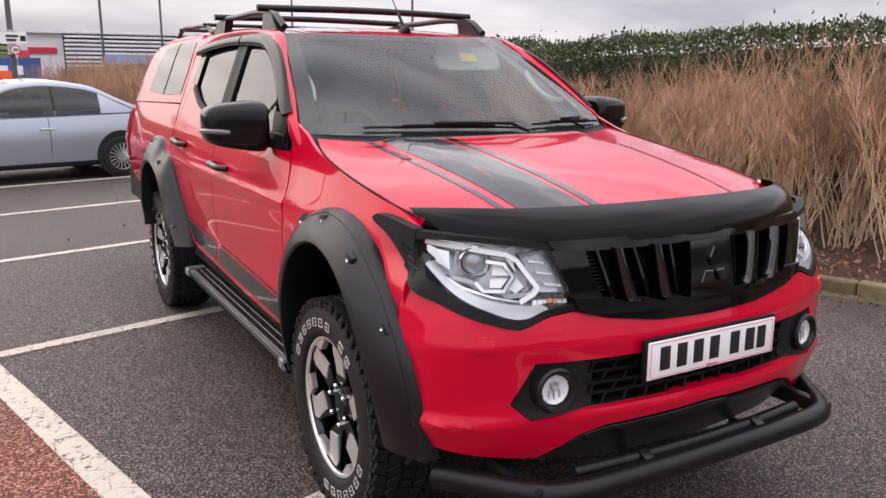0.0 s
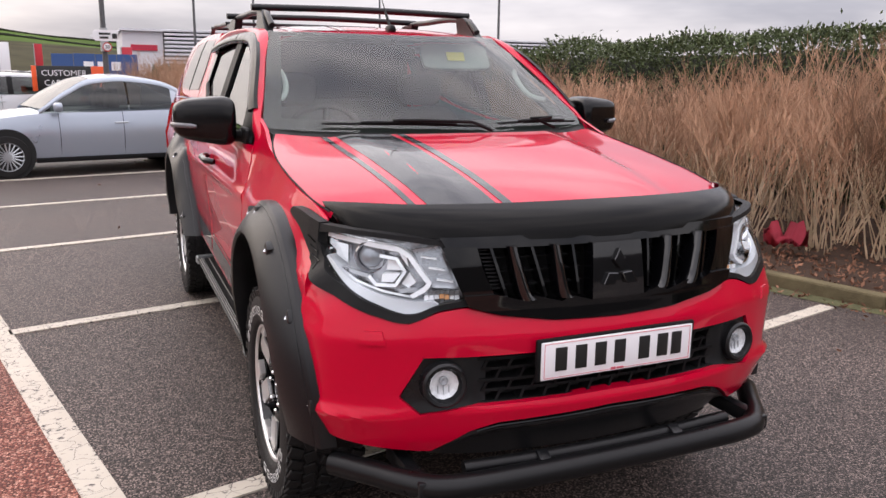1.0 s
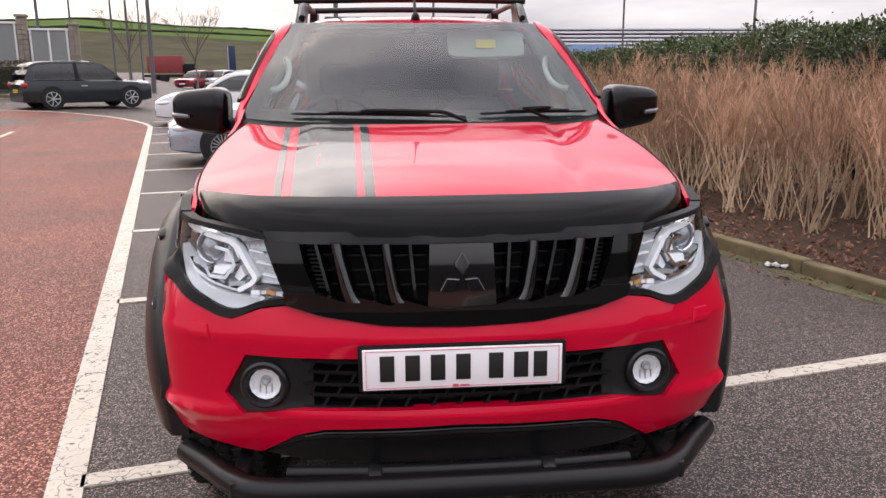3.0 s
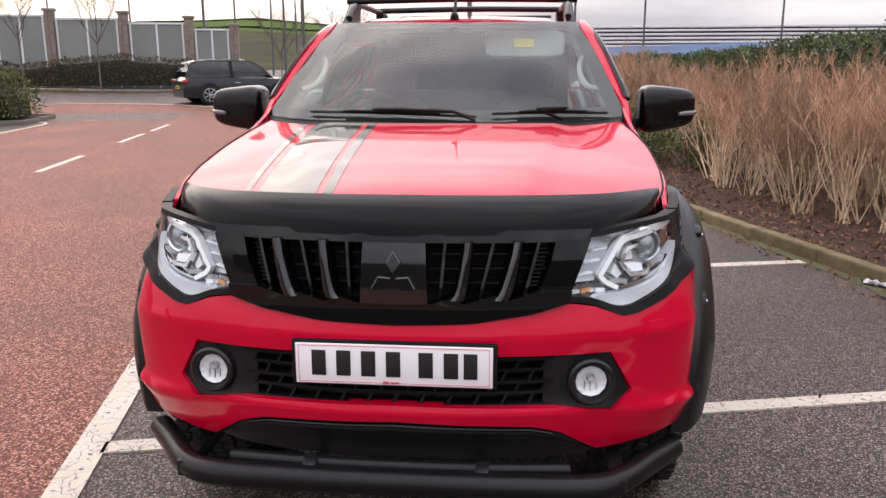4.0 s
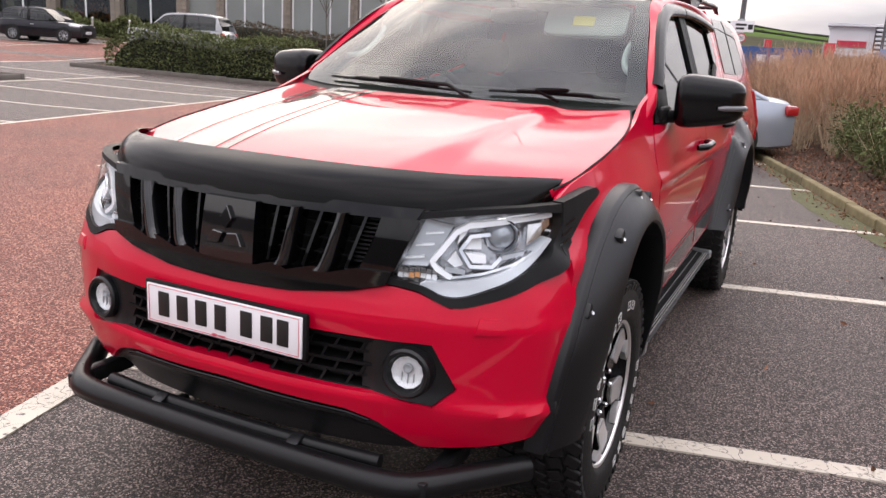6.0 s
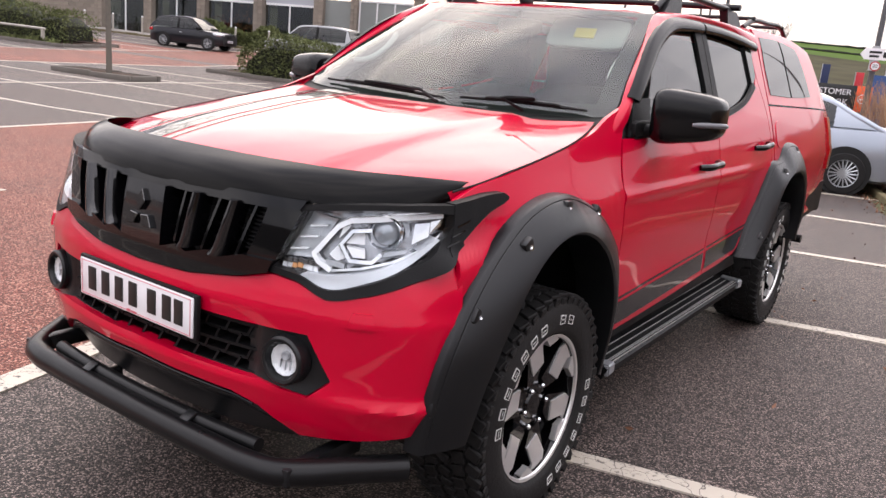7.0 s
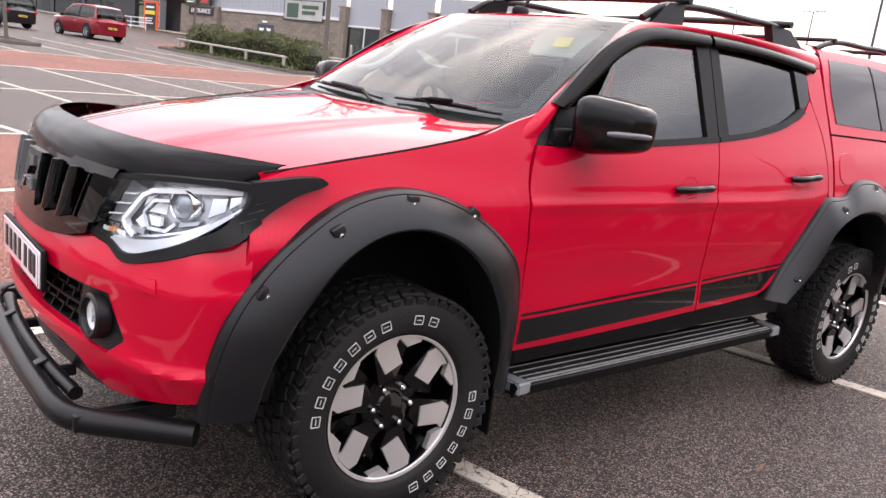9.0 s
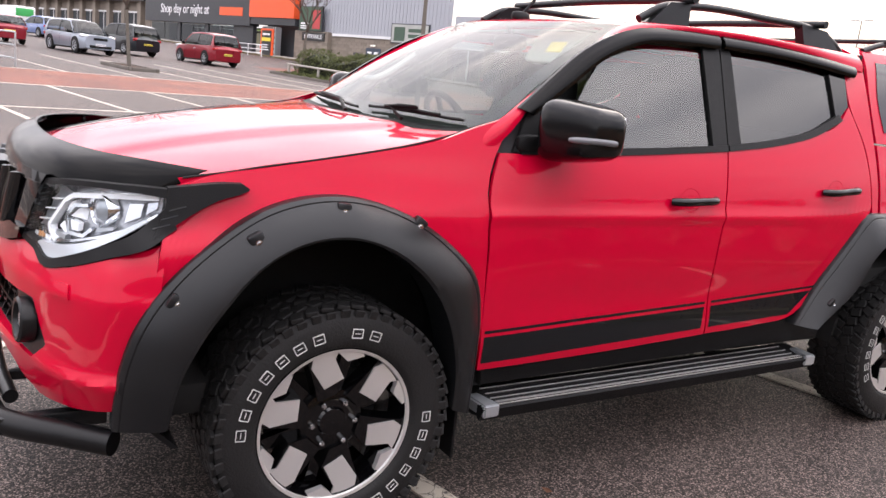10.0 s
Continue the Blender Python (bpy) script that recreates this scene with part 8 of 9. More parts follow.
# display windows with plants
for k, (a, b) in enumerate(zip(PILL[6:], PILL[7:])):
    fpart("shop_window", store, SHOPGLASS, (b + 0.38, a - 0.38, VF - 0.02, VF + 0.0, 1.2, 3.45))
    fpart("window_frame", store, WFRAME, (b + 0.38, a - 0.38, VF - 0.06, VF + 0.03, 3.40, 3.52), (b + 0.38, a - 0.38, VF - 0.06, VF + 0.03, 1.1, 1.2), ((a + b) / 2 - 0.04, (a + b) / 2 + 0.04, VF - 0.06, VF + 0.03, 1.2, 3.4))
    fpart("stall_riser", store, STONE, (b + 0.38, a - 0.38, VF - 0.10, VF + 0.05, 0.5, 1.12))
    # flat dark sheet: the shade of the room is in its colour
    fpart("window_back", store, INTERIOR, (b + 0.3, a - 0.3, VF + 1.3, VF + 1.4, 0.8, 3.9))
    fpart("window_fascia", store, CLAD, (b + 0.32, a - 0.32, VF + 0.02, VF + 0.3, 3.52, 5.6))
    rr = random.Random(30 + k)
    pl = []
    for _ in range(520):
        q = Vector((rr.uniform(b + 0.5, a - 0.5), rr.uniform(0.25, 1.1), 1.15 + abs(rr.gauss(0, 0.75))))
        pl.append((tuple(q), (0, -0.3, 1)))
    leaf_cloud("display_plants", pl, 0.22, (LEAF2, mk("flowers_orange", (0.45, 0.16, 0.06), 0.6, rand=0.5, island=True), LEAF)[k % 3], "", "", seed=k + 3, parent=store)
# brick wall, door, posters
fpart("wall", store, STONE, (-55.2, -37.7, VF, VF + 0.3, 0.8, 3.75))
stone_courses(store, -51.2, -37.7, VF, 1.0, 3.70, 0.62, 0.24, 0.03, 5)
fpart("ledge", store, WFRAME, (-51.0, -37.7, VF - 0.12, VF + 0.1, 3.75, 3.95))
fpart("upper_cladding", store, CLAD, (-55.9, -37.7, VF - 0.03, VF + 0.4, 3.95, 9.6))
for k in range(46):
    bm = bmesh.new()
    box(bm, -55.7 + 0.4 * k, -0.04, 6.75, 0.018, 0.02, 5.5)
    part("cladding_rib", bm, CLAD, store)
fpart("wall", store, STONE, (-56.0, -51.2, VF - 0.35, VF + 0.05, 0.9, 4.0))
stone_courses(store, -56.0, -51.2, VF - 0.35, 1.2, 4.0, 0.62, 0.24, 0.03, 6)
dr = fpart("side_door", store, mk("blue_grey_door", (0.035, 0.05, 0.075), 0.4), (-46.5, -44.7, VF - 0.08, VF - 0.036, 1.2, 3.02), label="dark blue double door")
fpart("door_notice", dr, WHITE, (-46.25, -45.75, VF - 0.10, VF - 0.082, 2.55, 2.75), (-45.45, -44.95, VF - 0.10, VF - 0.082, 2.55, 2.75))
fpart("meter_box", store, DGREY, (-48.0, -47.4, VF - 0.12, VF - 0.036, 2.2, 2.6))
fpart("wall_light", store, mk("lit_lamp", (0.9, 0.88, 0.8), 0.4), (-45.9, -45.4, VF - 0.14, VF - 0.036, 3.15, 3.28))
ps = fpart("poster_frame", store, DGREY, (-43.6, -39.4, VF - 0.12, VF - 0.03, 3.5, 4.95))
fpart("poster", ps, mk("pale_poster", (0.42, 0.43, 0.40), 0.5, var=0.4, vscale=1.0), (-43.5, -39.5, VF - 0.14, VF - 0.122, 3.58, 4.88))
fpart("poster_bar", ps, mk("dark_green_ink", (0.05, 0.09, 0.06), 0.5), (-43.2, -42.0, VF - 0.16, VF - 0.142, 3.7, 4.7), (-41.6, -39.9, VF - 0.16, VF - 0.142, 4.35, 4.6), (-41.6, -40.2, VF - 0.16, VF - 0.142, 3.95, 4.2))
ps = fpart("poster_frame", store, DGREY, (-55.3, -52.0, VF - 0.48, VF - 0.36, 4.0, 6.0))
fpart("poster", ps, mk("green_poster", (0.035, 0.075, 0.04), 0.45, var=0.4, vscale=0.9), (-55.2, -52.1, VF - 0.50, VF - 0.482, 4.06, 5.94))
fpart("poster_bar", ps, mk("poster_red", (0.45, 0.05, 0.05), 0.5, var=0.4, vscale=2.0), (-53.3, -52.25, VF - 0.52, VF - 0.502, 4.2, 5.7))
fpart("poster_text_bar", ps, WHITE, (-55.0, -53.9, VF - 0.52, VF - 0.502, 4.55, 4.68), (-55.0, -53.8, VF - 0.52, VF - 0.502, 4.35, 4.46), (-55.0, -54.1, VF - 0.52, VF - 0.502, 4.18, 4.27))
en = fpart("entrance_sign", store, INK, (-54.8, -51.6, VF - 0.44, VF - 0.37, 3.22, 3.90))


def lettering(text, u, v, z, size, mat_, parent, name="sign_text", vf=VF):
    """Flat lettering on a facade, as mesh under its sign."""
    cu = bpy.data.curves.new(name, 'FONT')
    cu.body, cu.size, cu.extrude, cu.align_x, cu.align_y = text, size, 0.012, 'CENTER', 'CENTER'
    tmp = bpy.data.objects.new("tmp", cu)
    scene.collection.objects.link(tmp)
    me = bpy.data.meshes.new_from_object(tmp.evaluated_get(bpy.context.evaluated_depsgraph_get()))
    bpy.data.objects.remove(tmp)
    bpy.data.curves.remove(cu)
    me.materials.clear()
    me.materials.append(mat_)
    me.transform(Matrix.Translation((u, v - vf, z)) @ pose(0, 0, 0, 90, 0, 0))
    ob = new(name, me)
    ob.parent = parent
    return ob


lettering("ENTRANCE", -53.2, VF - 0.455, 3.56, 0.50, WHITE, en)
# entrance under the orange box
fpart("entrance_box", store, ORANGE, (-63.3, -56.0, VF - 0.6, VF + 0.6, 4.95, 10.5), label="orange clad entrance tower")
fpart("entrance_lintel", store, DGREY, (-63.3, -56.0, VF - 0.45, VF + 0.6, 4.35, 4.94))
# one dark sheet stands for the shaded depth of the entrance
fpart("entrance_recess", store, INTERIOR, (-62.9, -56.4, VF + 1.2, VF + 1.3, 1.2, 4.4))
bm = bmesh.new()
for k in range(5):
    box(bm, -60.6, 0.2, 1.9 + 0.5 * k, 2.2, 0.6, 0.06)
    for q in range(6):
        box(bm, -61.5 + 0.36 * q, 0.2, 2.1 + 0.5 * k, 0.22, 0.4, 0.28)
for q in (-61.7, -59.5):
    box(bm, q, 0.2, 2.9, 0.06, 0.6, 2.6)
part("display_shelf", bm, GALV, store)
fpart("fascia", store, DGREY, (-85.5, -63.3, VF - 0.5, VF + 0.5, 4.15, 6.55), label="dark grey shop fascia")
fpart("orange_band", store, ORANGE, (-78.5, -63.3, VF - 0.45, VF + 0.6, 6.55, 8.6))
lettering("Shop day or night at", -76.3, VF - 0.52, 5.45, 1.30, WHITE, store)
fpart("web_address_bar", store, ORANGE, (-68.9, -64.6, VF - 0.53, VF - 0.505, 5.0, 5.75))
for k, (a, b) in enumerate(((-84.8, -78.4), (-78.0, -72.4), (-71.8, -66.8))):
    fpart("shop_window", store, SHOPGLASS, (a, b, VF - 0.02, VF + 0.0, 2.1, 4.1))
    # again a dark sheet coloured as the dim shop inside
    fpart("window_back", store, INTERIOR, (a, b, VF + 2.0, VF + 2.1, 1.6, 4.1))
    fpart("window_post", store, DGREY, (b, b + 0.6, VF - 0.1, VF + 0.1, 1.5, 4.2), (a, b, VF - 0.1, VF + 0.1, 1.5, 2.1), ((a + b) / 2 - 0.06, (a + b) / 2 + 0.06, VF - 0.05, VF + 0.03, 2.1, 4.1))
fpart("shop_lights", store, mk("tube_light", (0.95, 0.95, 0.9), 0.3), (-76.5, -74.5, VF + 0.7, VF + 0.8, 3.75, 3.85), (-70.8, -68.4, VF + 0.7, VF + 0.8, 3.75, 3.85))
fpart("window_post", store, DGREY, (-66.2, -63.3, VF - 0.1, VF + 0.3, 1.5, 4.2))
board = fpart("notice_board", store, ORANGE, (-58.6, -56.7, VF - 2.1, VF - 1.98, 1.4, 3.9), label="orange and black notice board")
fpart("notice_face", board, INK, (-58.4, -56.9, VF - 2.13, VF - 2.102, 1.6, 3.75))
fpart("notice_bar", board, mk("yellow_notice", (0.75, 0.6, 0.05), 0.5), (-58.35, -56.95, VF - 2.15, VF - 2.132, 2.85, 3.15))
fpart("notice_text_bar", board, WHITE, (-58.25, -57.1, VF - 2.15, VF - 2.132, 3.35, 3.5), (-58.25, -57.3, VF - 2.15, VF - 2.132, 2.5, 2.58), (-58.25, -57.4, VF - 2.15, VF - 2.132, 2.3, 2.38), (-58.25, -57.2, VF - 2.15, VF - 2.132, 2.1, 2.18))
# older shopfronts further along
shops = gput(thing("shop_terrace", (0, 0, 0), "row of pale stone shopfronts beyond the store", "building"), 0, VF, 0)
fpart("wall", shops, STONE, (-150, -86.0, VF + 0.4, VF + 8, 1.5, 8.6))
for k in range(14):
    u = -88.0 - 4.4 * k
    fpart("pier", shops, STONE, (u - 0.45, u + 0.45, VF - 0.15, VF + 0.4, 1.8, 6.2))
    # opaque panes, coloured as dark as the unlit shops behind them
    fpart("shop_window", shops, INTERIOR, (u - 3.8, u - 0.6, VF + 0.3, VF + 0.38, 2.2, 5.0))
    fpart("window_frame", shops, WFRAME, (u - 3.8, u - 0.6, VF + 0.22, VF + 0.29, 4.9, 5.1), (u - 2.25, u - 2.15, VF + 0.22, VF + 0.29, 2.2, 4.9))
fpart("roof_edge", shops, DGREY, (-150, -86.0, VF - 0.5, VF + 0.5, 6.2, 6.6))
# pavement and kerb before the facade
sheet("pavement", -86, -1.5, 35.4, 37.7, mk("pale_paving", (0.26, 0.24, 0.22), 0.85, var=0.2), 0.10, "pale paved footway before the store", "pavement")
bm = bmesh.new()
for k in range(42):
    u0, u1 = -86 + 2.0 * k, -86 + 2.0 * k + 1.99
    x, y = grid_xy((u0 + u1) / 2, 35.3)
    box(bm, (u0 + u1) / 2, 35.3 - VF, ground_z(x, y) + 0.04, u1 - u0, 0.14, 0.16, 0.012)
kb = gput(part("kerb_far", bm, CONCRETE), 0, VF, 0)
tagged(kb, "concrete kerb of the footway before the store", "kerb", kind="structure")


def island_hedge(name, u, v, length, depth, h, n, mat_, label, seed, size=0.11, turn=0.0):
    x, y = grid_xy(u, v)
    return hedge(name, x, y, GA + radians(turn), length, depth, h, n, size, mat_, label, seed, "bush", ground_z(x, y) + 0.05, 0.22)


def island_kerb(u0, u1, v0, v1, label="concrete kerbed island in the car park"):
    bm = bmesh.new()
    for a0, a1, b0, b1 in ((u0, u1, v0, v0 + 0.13), (u0, u1, v1 - 0.13, v1), (u0, u0 + 0.13, v0 + 0.132, v1 - 0.132), (u1 - 0.13, u1, v0 + 0.132, v1 - 0.132)):
        n = max(1, int(max(a1 - a0, b1 - b0) / 0.9))
        for k in range(n):
            c0, c1 = (a0 + (a1 - a0) * k / n, a0 + (a1 - a0) * (k + 1) / n) if a1 - a0 > b1 - b0 else (a0, a1)
            d0, d1 = (b0, b1) if a1 - a0 > b1 - b0 else (b0 + (b1 - b0) * k / n, b0 + (b1 - b0) * (k + 1) / n)
            x, y = grid_xy((c0 + c1) / 2, (d0 + d1) / 2)
            box(bm, (c0 + c1) / 2, (d0 + d1) / 2 - VF, ground_z(x, y) + 0.05, c1 - c0 - 0.008, d1 - d0 - 0.008, 0.16, 0.012)
    ob = gput(part("island_kerb", bm, mk("island_concrete", (0.13, 0.115, 0.10), 0.9, var=0.3)), 0, VF, 0)
    tagged(ob, label, "kerb", "island kerbs", "structure")
    sheet("island_soil", u0 + 0.13, u1 - 0.13, v0 + 0.13, v1 - 0.13, SOIL, 0.09, "dark soil of the kerbed island", "planting bed", step=1.0)


island_kerb(-15.4, -7.2, 20.3, 23.0)
island_hedge("bush", -14.3, 20.6, 6.8, 2.1, lambda q: 1.25 + 0.12 * math.sin(q * 1.1), 9000, LEAF2, "low rounded evergreen bushes on a kerbed island", 31)
island_kerb(-35.0, -24.0, 22.3, 25.4)
island_hedge("bush", -34.2, 23.3, 9.4, 1.8, lambda q: 1.25 + 0.15 * math.sin(q * 1.4), 8000, LEAF2, "clipped evergreen bushes on the island by the store", 33)
places = []
rr = random.Random(77)
for _ in range(900):
    u, v = rr.uniform(-34.5, -24.5), rr.uniform(22.5, 23.3)
    x, y = grid_xy(u, v)
    places.append(((x, y, ground_z(x, y) + 0.09), (rr.gauss(0, 0.4), rr.gauss(0, 0.4), 1)))
leaf_cloud("ground_cover", places, 0.20, LEAF2, "low strappy ground cover along the island", "plants", seed=78)
rail = gput(thing("knee_rail", (0, 0, 0), "low weathered timber knee rail before the bushes", "rail"), -34.0, 22.75)
bm = bmesh.new()
tube(bm, [(0, 0, 0.62), (8.6, 0, 0.62 - 0.20)], 0.055, 10)
part("rail_beam", bm, TIMBER, rail)
for k in range(4):
    bm = bmesh.new()
    box(bm, 0.2 + 2.75 * k, 0, 0.25 - 0.06 * k, 0.11, 0.11, 0.72, 0.01)
    part("post", bm, TIMBER, rail)
# hedge before the garden centre screens
island_hedge("bush", -19.6, 36.2, 17.6, 1.2, lambda q: 1.15 + 0.18 * math.sin(q * 0.7), 9000, BROWNLEAF, "low brown-green hedge before the garden centre screens", 35)
island_hedge("bush", -29.0, 35.9, 6.0, 1.0, lambda q: 0.9 + 0.3 * math.sin(q * 1.3), 2600, LEAF2, "spiky green planting before the shop windows", 36, 0.22)


def bare_tree(name, u, v, h, label, seed, spread=0.5, first=0.45, rad=0.09):
    """A leafless young tree: a tapered trunk that forks four times into fine twigs."""
    r = random.Random(seed)
    x, y = grid_xy(u, v)
    ob = thing(name, (x, y, ground_z(x, y)), label, "tree", "bare trees")
    trunk, limbs = [], []
    top = Vector((r.uniform(-0.2, 0.2), r.uniform(-0.2, 0.2), h * first))
    n = 6
    for k in range(n):
        a, b = top * (k / n), top * ((k + 1) / n)
        trunk.append((a + Vector((0, 0, -0.05 if k == 0 else 0)), b, rad * (1 - 0.4 * k / n), rad * (1 - 0.4 * (k + 1) / n), 0))

    def grow(p, d, ln, rr_, lev):
        q = p + d * ln
        limbs.append((p, q, rr_, rr_ * 0.6, 0))
        if lev < 4:
            for _ in range(3 if lev < 3 else 4):
                a = r.uniform(0, 2 * math.pi)
                dd = (d + Vector((math.cos(a), math.sin(a), 0.35)) * spread * r.uniform(0.7, 1.3)).normalized()
                grow(p + d * ln * r.uniform(0.55, 1.0), dd, ln * r.uniform(0.55, 0.8), rr_ * 0.55, lev + 1)
    for k in range(5):
        a = k * 1.3 + r.uniform(-0.3, 0.3)
        grow(top * r.uniform(0.8, 1.0), Vector((math.cos(a) * 0.6, math.sin(a) * 0.6, 1)).normalized(), h * 0.22, rad * 0.5, 0)
    me = stems_mesh("trunk", trunk, [mk("grey_bark", (0.13, 0.115, 0.095), 0.9, var=0.3, vscale=9.0)])
    t_ = new("trunk", me)
    t_.parent = ob
    l_ = new("crown", stems_mesh("crown", limbs, [mk("twig_bark", (0.075, 0.058, 0.046), 0.9, var=0.3)]))
    l_.parent = ob
    return ob


island_kerb(-14.9, -12.3, 13.3, 14.5)
bare_tree("bare_tree", -13.5, 13.9, 7.5, "young leafless tree in a kerbed island", 3, first=0.62)
island_kerb(-29.4, -26.6, 11.0, 12.2)
bare_tree("bare_tree", -28.0, 11.6, 6.4, "young leafless tree in a kerbed island", 4, first=0.42)
bare_tree("bare_tree", -39.6, 27.5, 6.8, "leafless spreading tree before the stone wall", 6, 0.7, 0.4, 0.12)
bare_tree("bare_tree", -12.2, 35.2, 4.8, "slim leafless tree before the garden centre", 9, 0.4, 0.5, 0.05)
bare_tree("bare_tree", -9.0, 35.3, 5.0, "slim leafless tree before the garden centre", 10, 0.4, 0.5, 0.05)
bare_tree("bare_tree", -1.0, 35.5, 5.4, "slim leafless tree beyond the parked cars", 12, 0.5, 0.35, 0.05)
bare_tree("bare_tree", 2.0, 38.5, 6.0, "slim leafless tree beyond the parked cars", 13, 0.5, 0.35, 0.06)
# trolley railing
railing = gput(thing("railing", (0, 0, 0), "galvanised tubular railing of a trolley bay", "railing"), -23.7, 6.2)
for a, b in (((-6, -0.4), (0, 0)), ):
    for z in (0.25, 0.65, 1.05):
        bm = bmesh.new()
        tube(bm, [(a[0], a[1], z), (b[0] - 0.05, b[1], z), (b[0], b[1], max(0.0, z - 0.05))], 0.028, 8)
        part("rail", bm, GALV, railing)
    for k in range(5):
        bm = bmesh.new()
        cyl(bm, (-1.5 * k, -0.1 * k, -0.1), (-1.5 * k, -0.1 * k, 1.05), 0.028, n=8)
        part("post", bm, GALV, railing)
railing = gput(thing("railing", (0, 0, 0), "white tubular railing beside the store entrance", "railing"), -56.5, 33.2)
for z in (0.3, 0.6, 0.95):
    bm = bmesh.new()
    tube(bm, [(-1.6, 0, z), (1.6, 0.6, z)], 0.03, 8)
    part("rail", bm, WFRAME, railing)
for k in (-1.6, 0.0, 1.6):
    bm = bmesh.new()
    cyl(bm, (k, 0.19 * k + 0.3, -0.1), (k, 0.19 * k + 0.3, 0.98), 0.03, n=8)
    part("post", bm, WFRAME, railing)
for k in range(7):
    b_ = gput(thing("bollard", (0, 0, 0), "pale round bollard on the footway", "bollard", "bollards"), -36.5 + 2.2 * k, 35.8)
    bm = bmesh.new()
    cyl(bm, (0, 0, -0.05), (0, 0, 1.05), 0.06, 0.055, n=12)
    part("shaft", bm, TIMBER, b_)
    bm = bmesh.new()
    cyl(bm, (0, 0, 1.05), (0, 0, 1.12), 0.07, 0.03, n=12)
    part("cap", bm, WFRAME, b_)
van_p = paint("white_van_paint", (0.72, 0.73, 0.73), 0.0)
van = gput(thing("van", (0, 0, 0), "white panel van with green rear panel near the store", "van"), -79.5, 22.6)
bm = bmesh.new()
box(bm, 0, 0, 1.15, 4.9, 1.9, 1.75, 0.18, 3)
box(bm, -2.7, 0, 0.8, 0.9, 1.8, 0.95, 0.16, 3)
part("body", bm, van_p, van)
bm = bmesh.new()
box(bm, 2.44, 0, 1.5, 0.06, 1.5, 0.7, 0.02)
part("rear_panel", bm, mk("van_green", (0.05, 0.38, 0.10), 0.4), van, "bright green rear panel")
for a in (-1.7, 1.5):
    for sy in (-1, 1):
        bm = bmesh.new()
        cyl(bm, (a, sy * 0.80, 0.33), (a, sy * 0.97, 0.33), 0.33, n=20)
        part("wheel", bm, RUBBER, van)


# ---- what lies beyond the far end of the bays ----
def lamp_post(x, y, h, label, arms=0, r=0.07, z=0.0):
    ob = thing("lamp_post", (x, y, z), label, "lamp post", "lamp posts")
    bm = bmesh.new()
    cyl(bm, (0, 0, -0.3), (0, 0, h), r, r * 0.6, n=10)
    part("column", bm, POSTMAT, ob)
    if arms:
        bm = bmesh.new()
        for sx in (-1, 1):
            box(bm, sx * 0.55, 0, h + 0.03, 0.7, 0.22, 0.09, 0.03)
            tube(bm, [(0, 0, h - 0.1), (sx * 0.4, 0, h + 0.02)], 0.025, 6)
        part("lantern", bm, GALV, ob)
    return ob


for x, y, h, a, r in ((0.75, 21.5, 6.5, 0, 0.075), (4.3, 34.0, 9.5, 0, 0.06), (9.0, 47.0, 12, 0, 0.07), (16.5, 47.0, 12, 0, 0.07), (-10.2, 45.5, 11, 0, 0.13), (-13.2, 52.0, 12, 0, 0.09), (-16.5, 60.0, 13, 0, 0.09), (-20.0, 62.0, 13, 0, 0.09), (-26.5, 58.0, 7.2, 1, 0.08), (-34.0, 60.0, 7.4, 1, 0.08), (-13.8, 57.0, 7.0, 1, 0.08), (-15.4, 44.0, 12, 0, 0.09), (24.0, 46.0, 13, 0, 0.09)):
    lamp_post(x, y, h, "tall grey lamp column" if h > 7.5 or not a else "grey twin-arm lamp column", a, r, ground_z(x, y))
ds = thing("direction_sign", (0.75, 21.42, 0), "white arrow-shaped direction sign on the lamp column", "sign")
bm = bmesh.new()
prism(bm, [(-0.30, 2.36), (-0.20, 2.24), (0.32, 2.24), (0.32, 2.50), (-0.20, 2.50)], lambda a, b, d: (a, d, b), -0.10, -0.08)
part("board", bm, WHITE, ds)
bm = bmesh.new()
box(bm, 0.02, -0.106, 2.41, 0.26, 0.006, 0.05)
box(bm, 0.0, -0.106, 2.32, 0.20, 0.006, 0.05)
box(bm, 0.24, -0.106, 2.36, 0.11, 0.006, 0.12)
part("text_bar", bm, INK, ds)
bm = bmesh.new()
cyl(bm, (0.06, -0.08, 2.10), (0.06, -0.10, 2.10), 0.11, n=24)
part("roundel", bm, mk("sign_red", (0.45, 0.02, 0.02), 0.4), ds, "red-ringed speed roundel")
bm = bmesh.new()
cyl(bm, (0.06, -0.10, 2.10), (0.06, -0.105, 2.10), 0.085, n=24)
part("roundel_face", bm, WHITE, ds)
lettering("20", 0.06, -0.108, 2.10, 0.11, INK, ds, vf=0.0)
bm = bmesh.new()
cyl(bm, (0.0, 0.0, 2.0), (0.0, 0.0, 2.55), 0.09, n=10)
part("clamp", bm, GALV, ds)

cs = thing("car_park_sign", (-0.10, 22.3, 0), "black and orange customer car park sign board", "sign")
bm = bmesh.new()
box(bm, -0.12, 0, 1.33, 1.24, 0.06, 0.62, 0.004)
bd = part("board", bm, INK, cs)
bm = bmesh.new()
box(bm, 0.67, 0, 1.33, 0.335, 0.062, 0.62, 0.004)
part("orange_panel", bm, ORANGE, cs)
bm = bmesh.new()
box(bm, -0.80, 0, 1.33, 0.11, 0.062, 0.62, 0.004)
part("orange_panel", bm, ORANGE, cs)
lettering("CUSTOMER", -0.12, -0.045, 1.46, 0.20, WHITE, cs, vf=0.0)
lettering("CAR PARK", -0.12, -0.045, 1.22, 0.20, WHITE, cs, vf=0.0)
bm = bmesh.new()
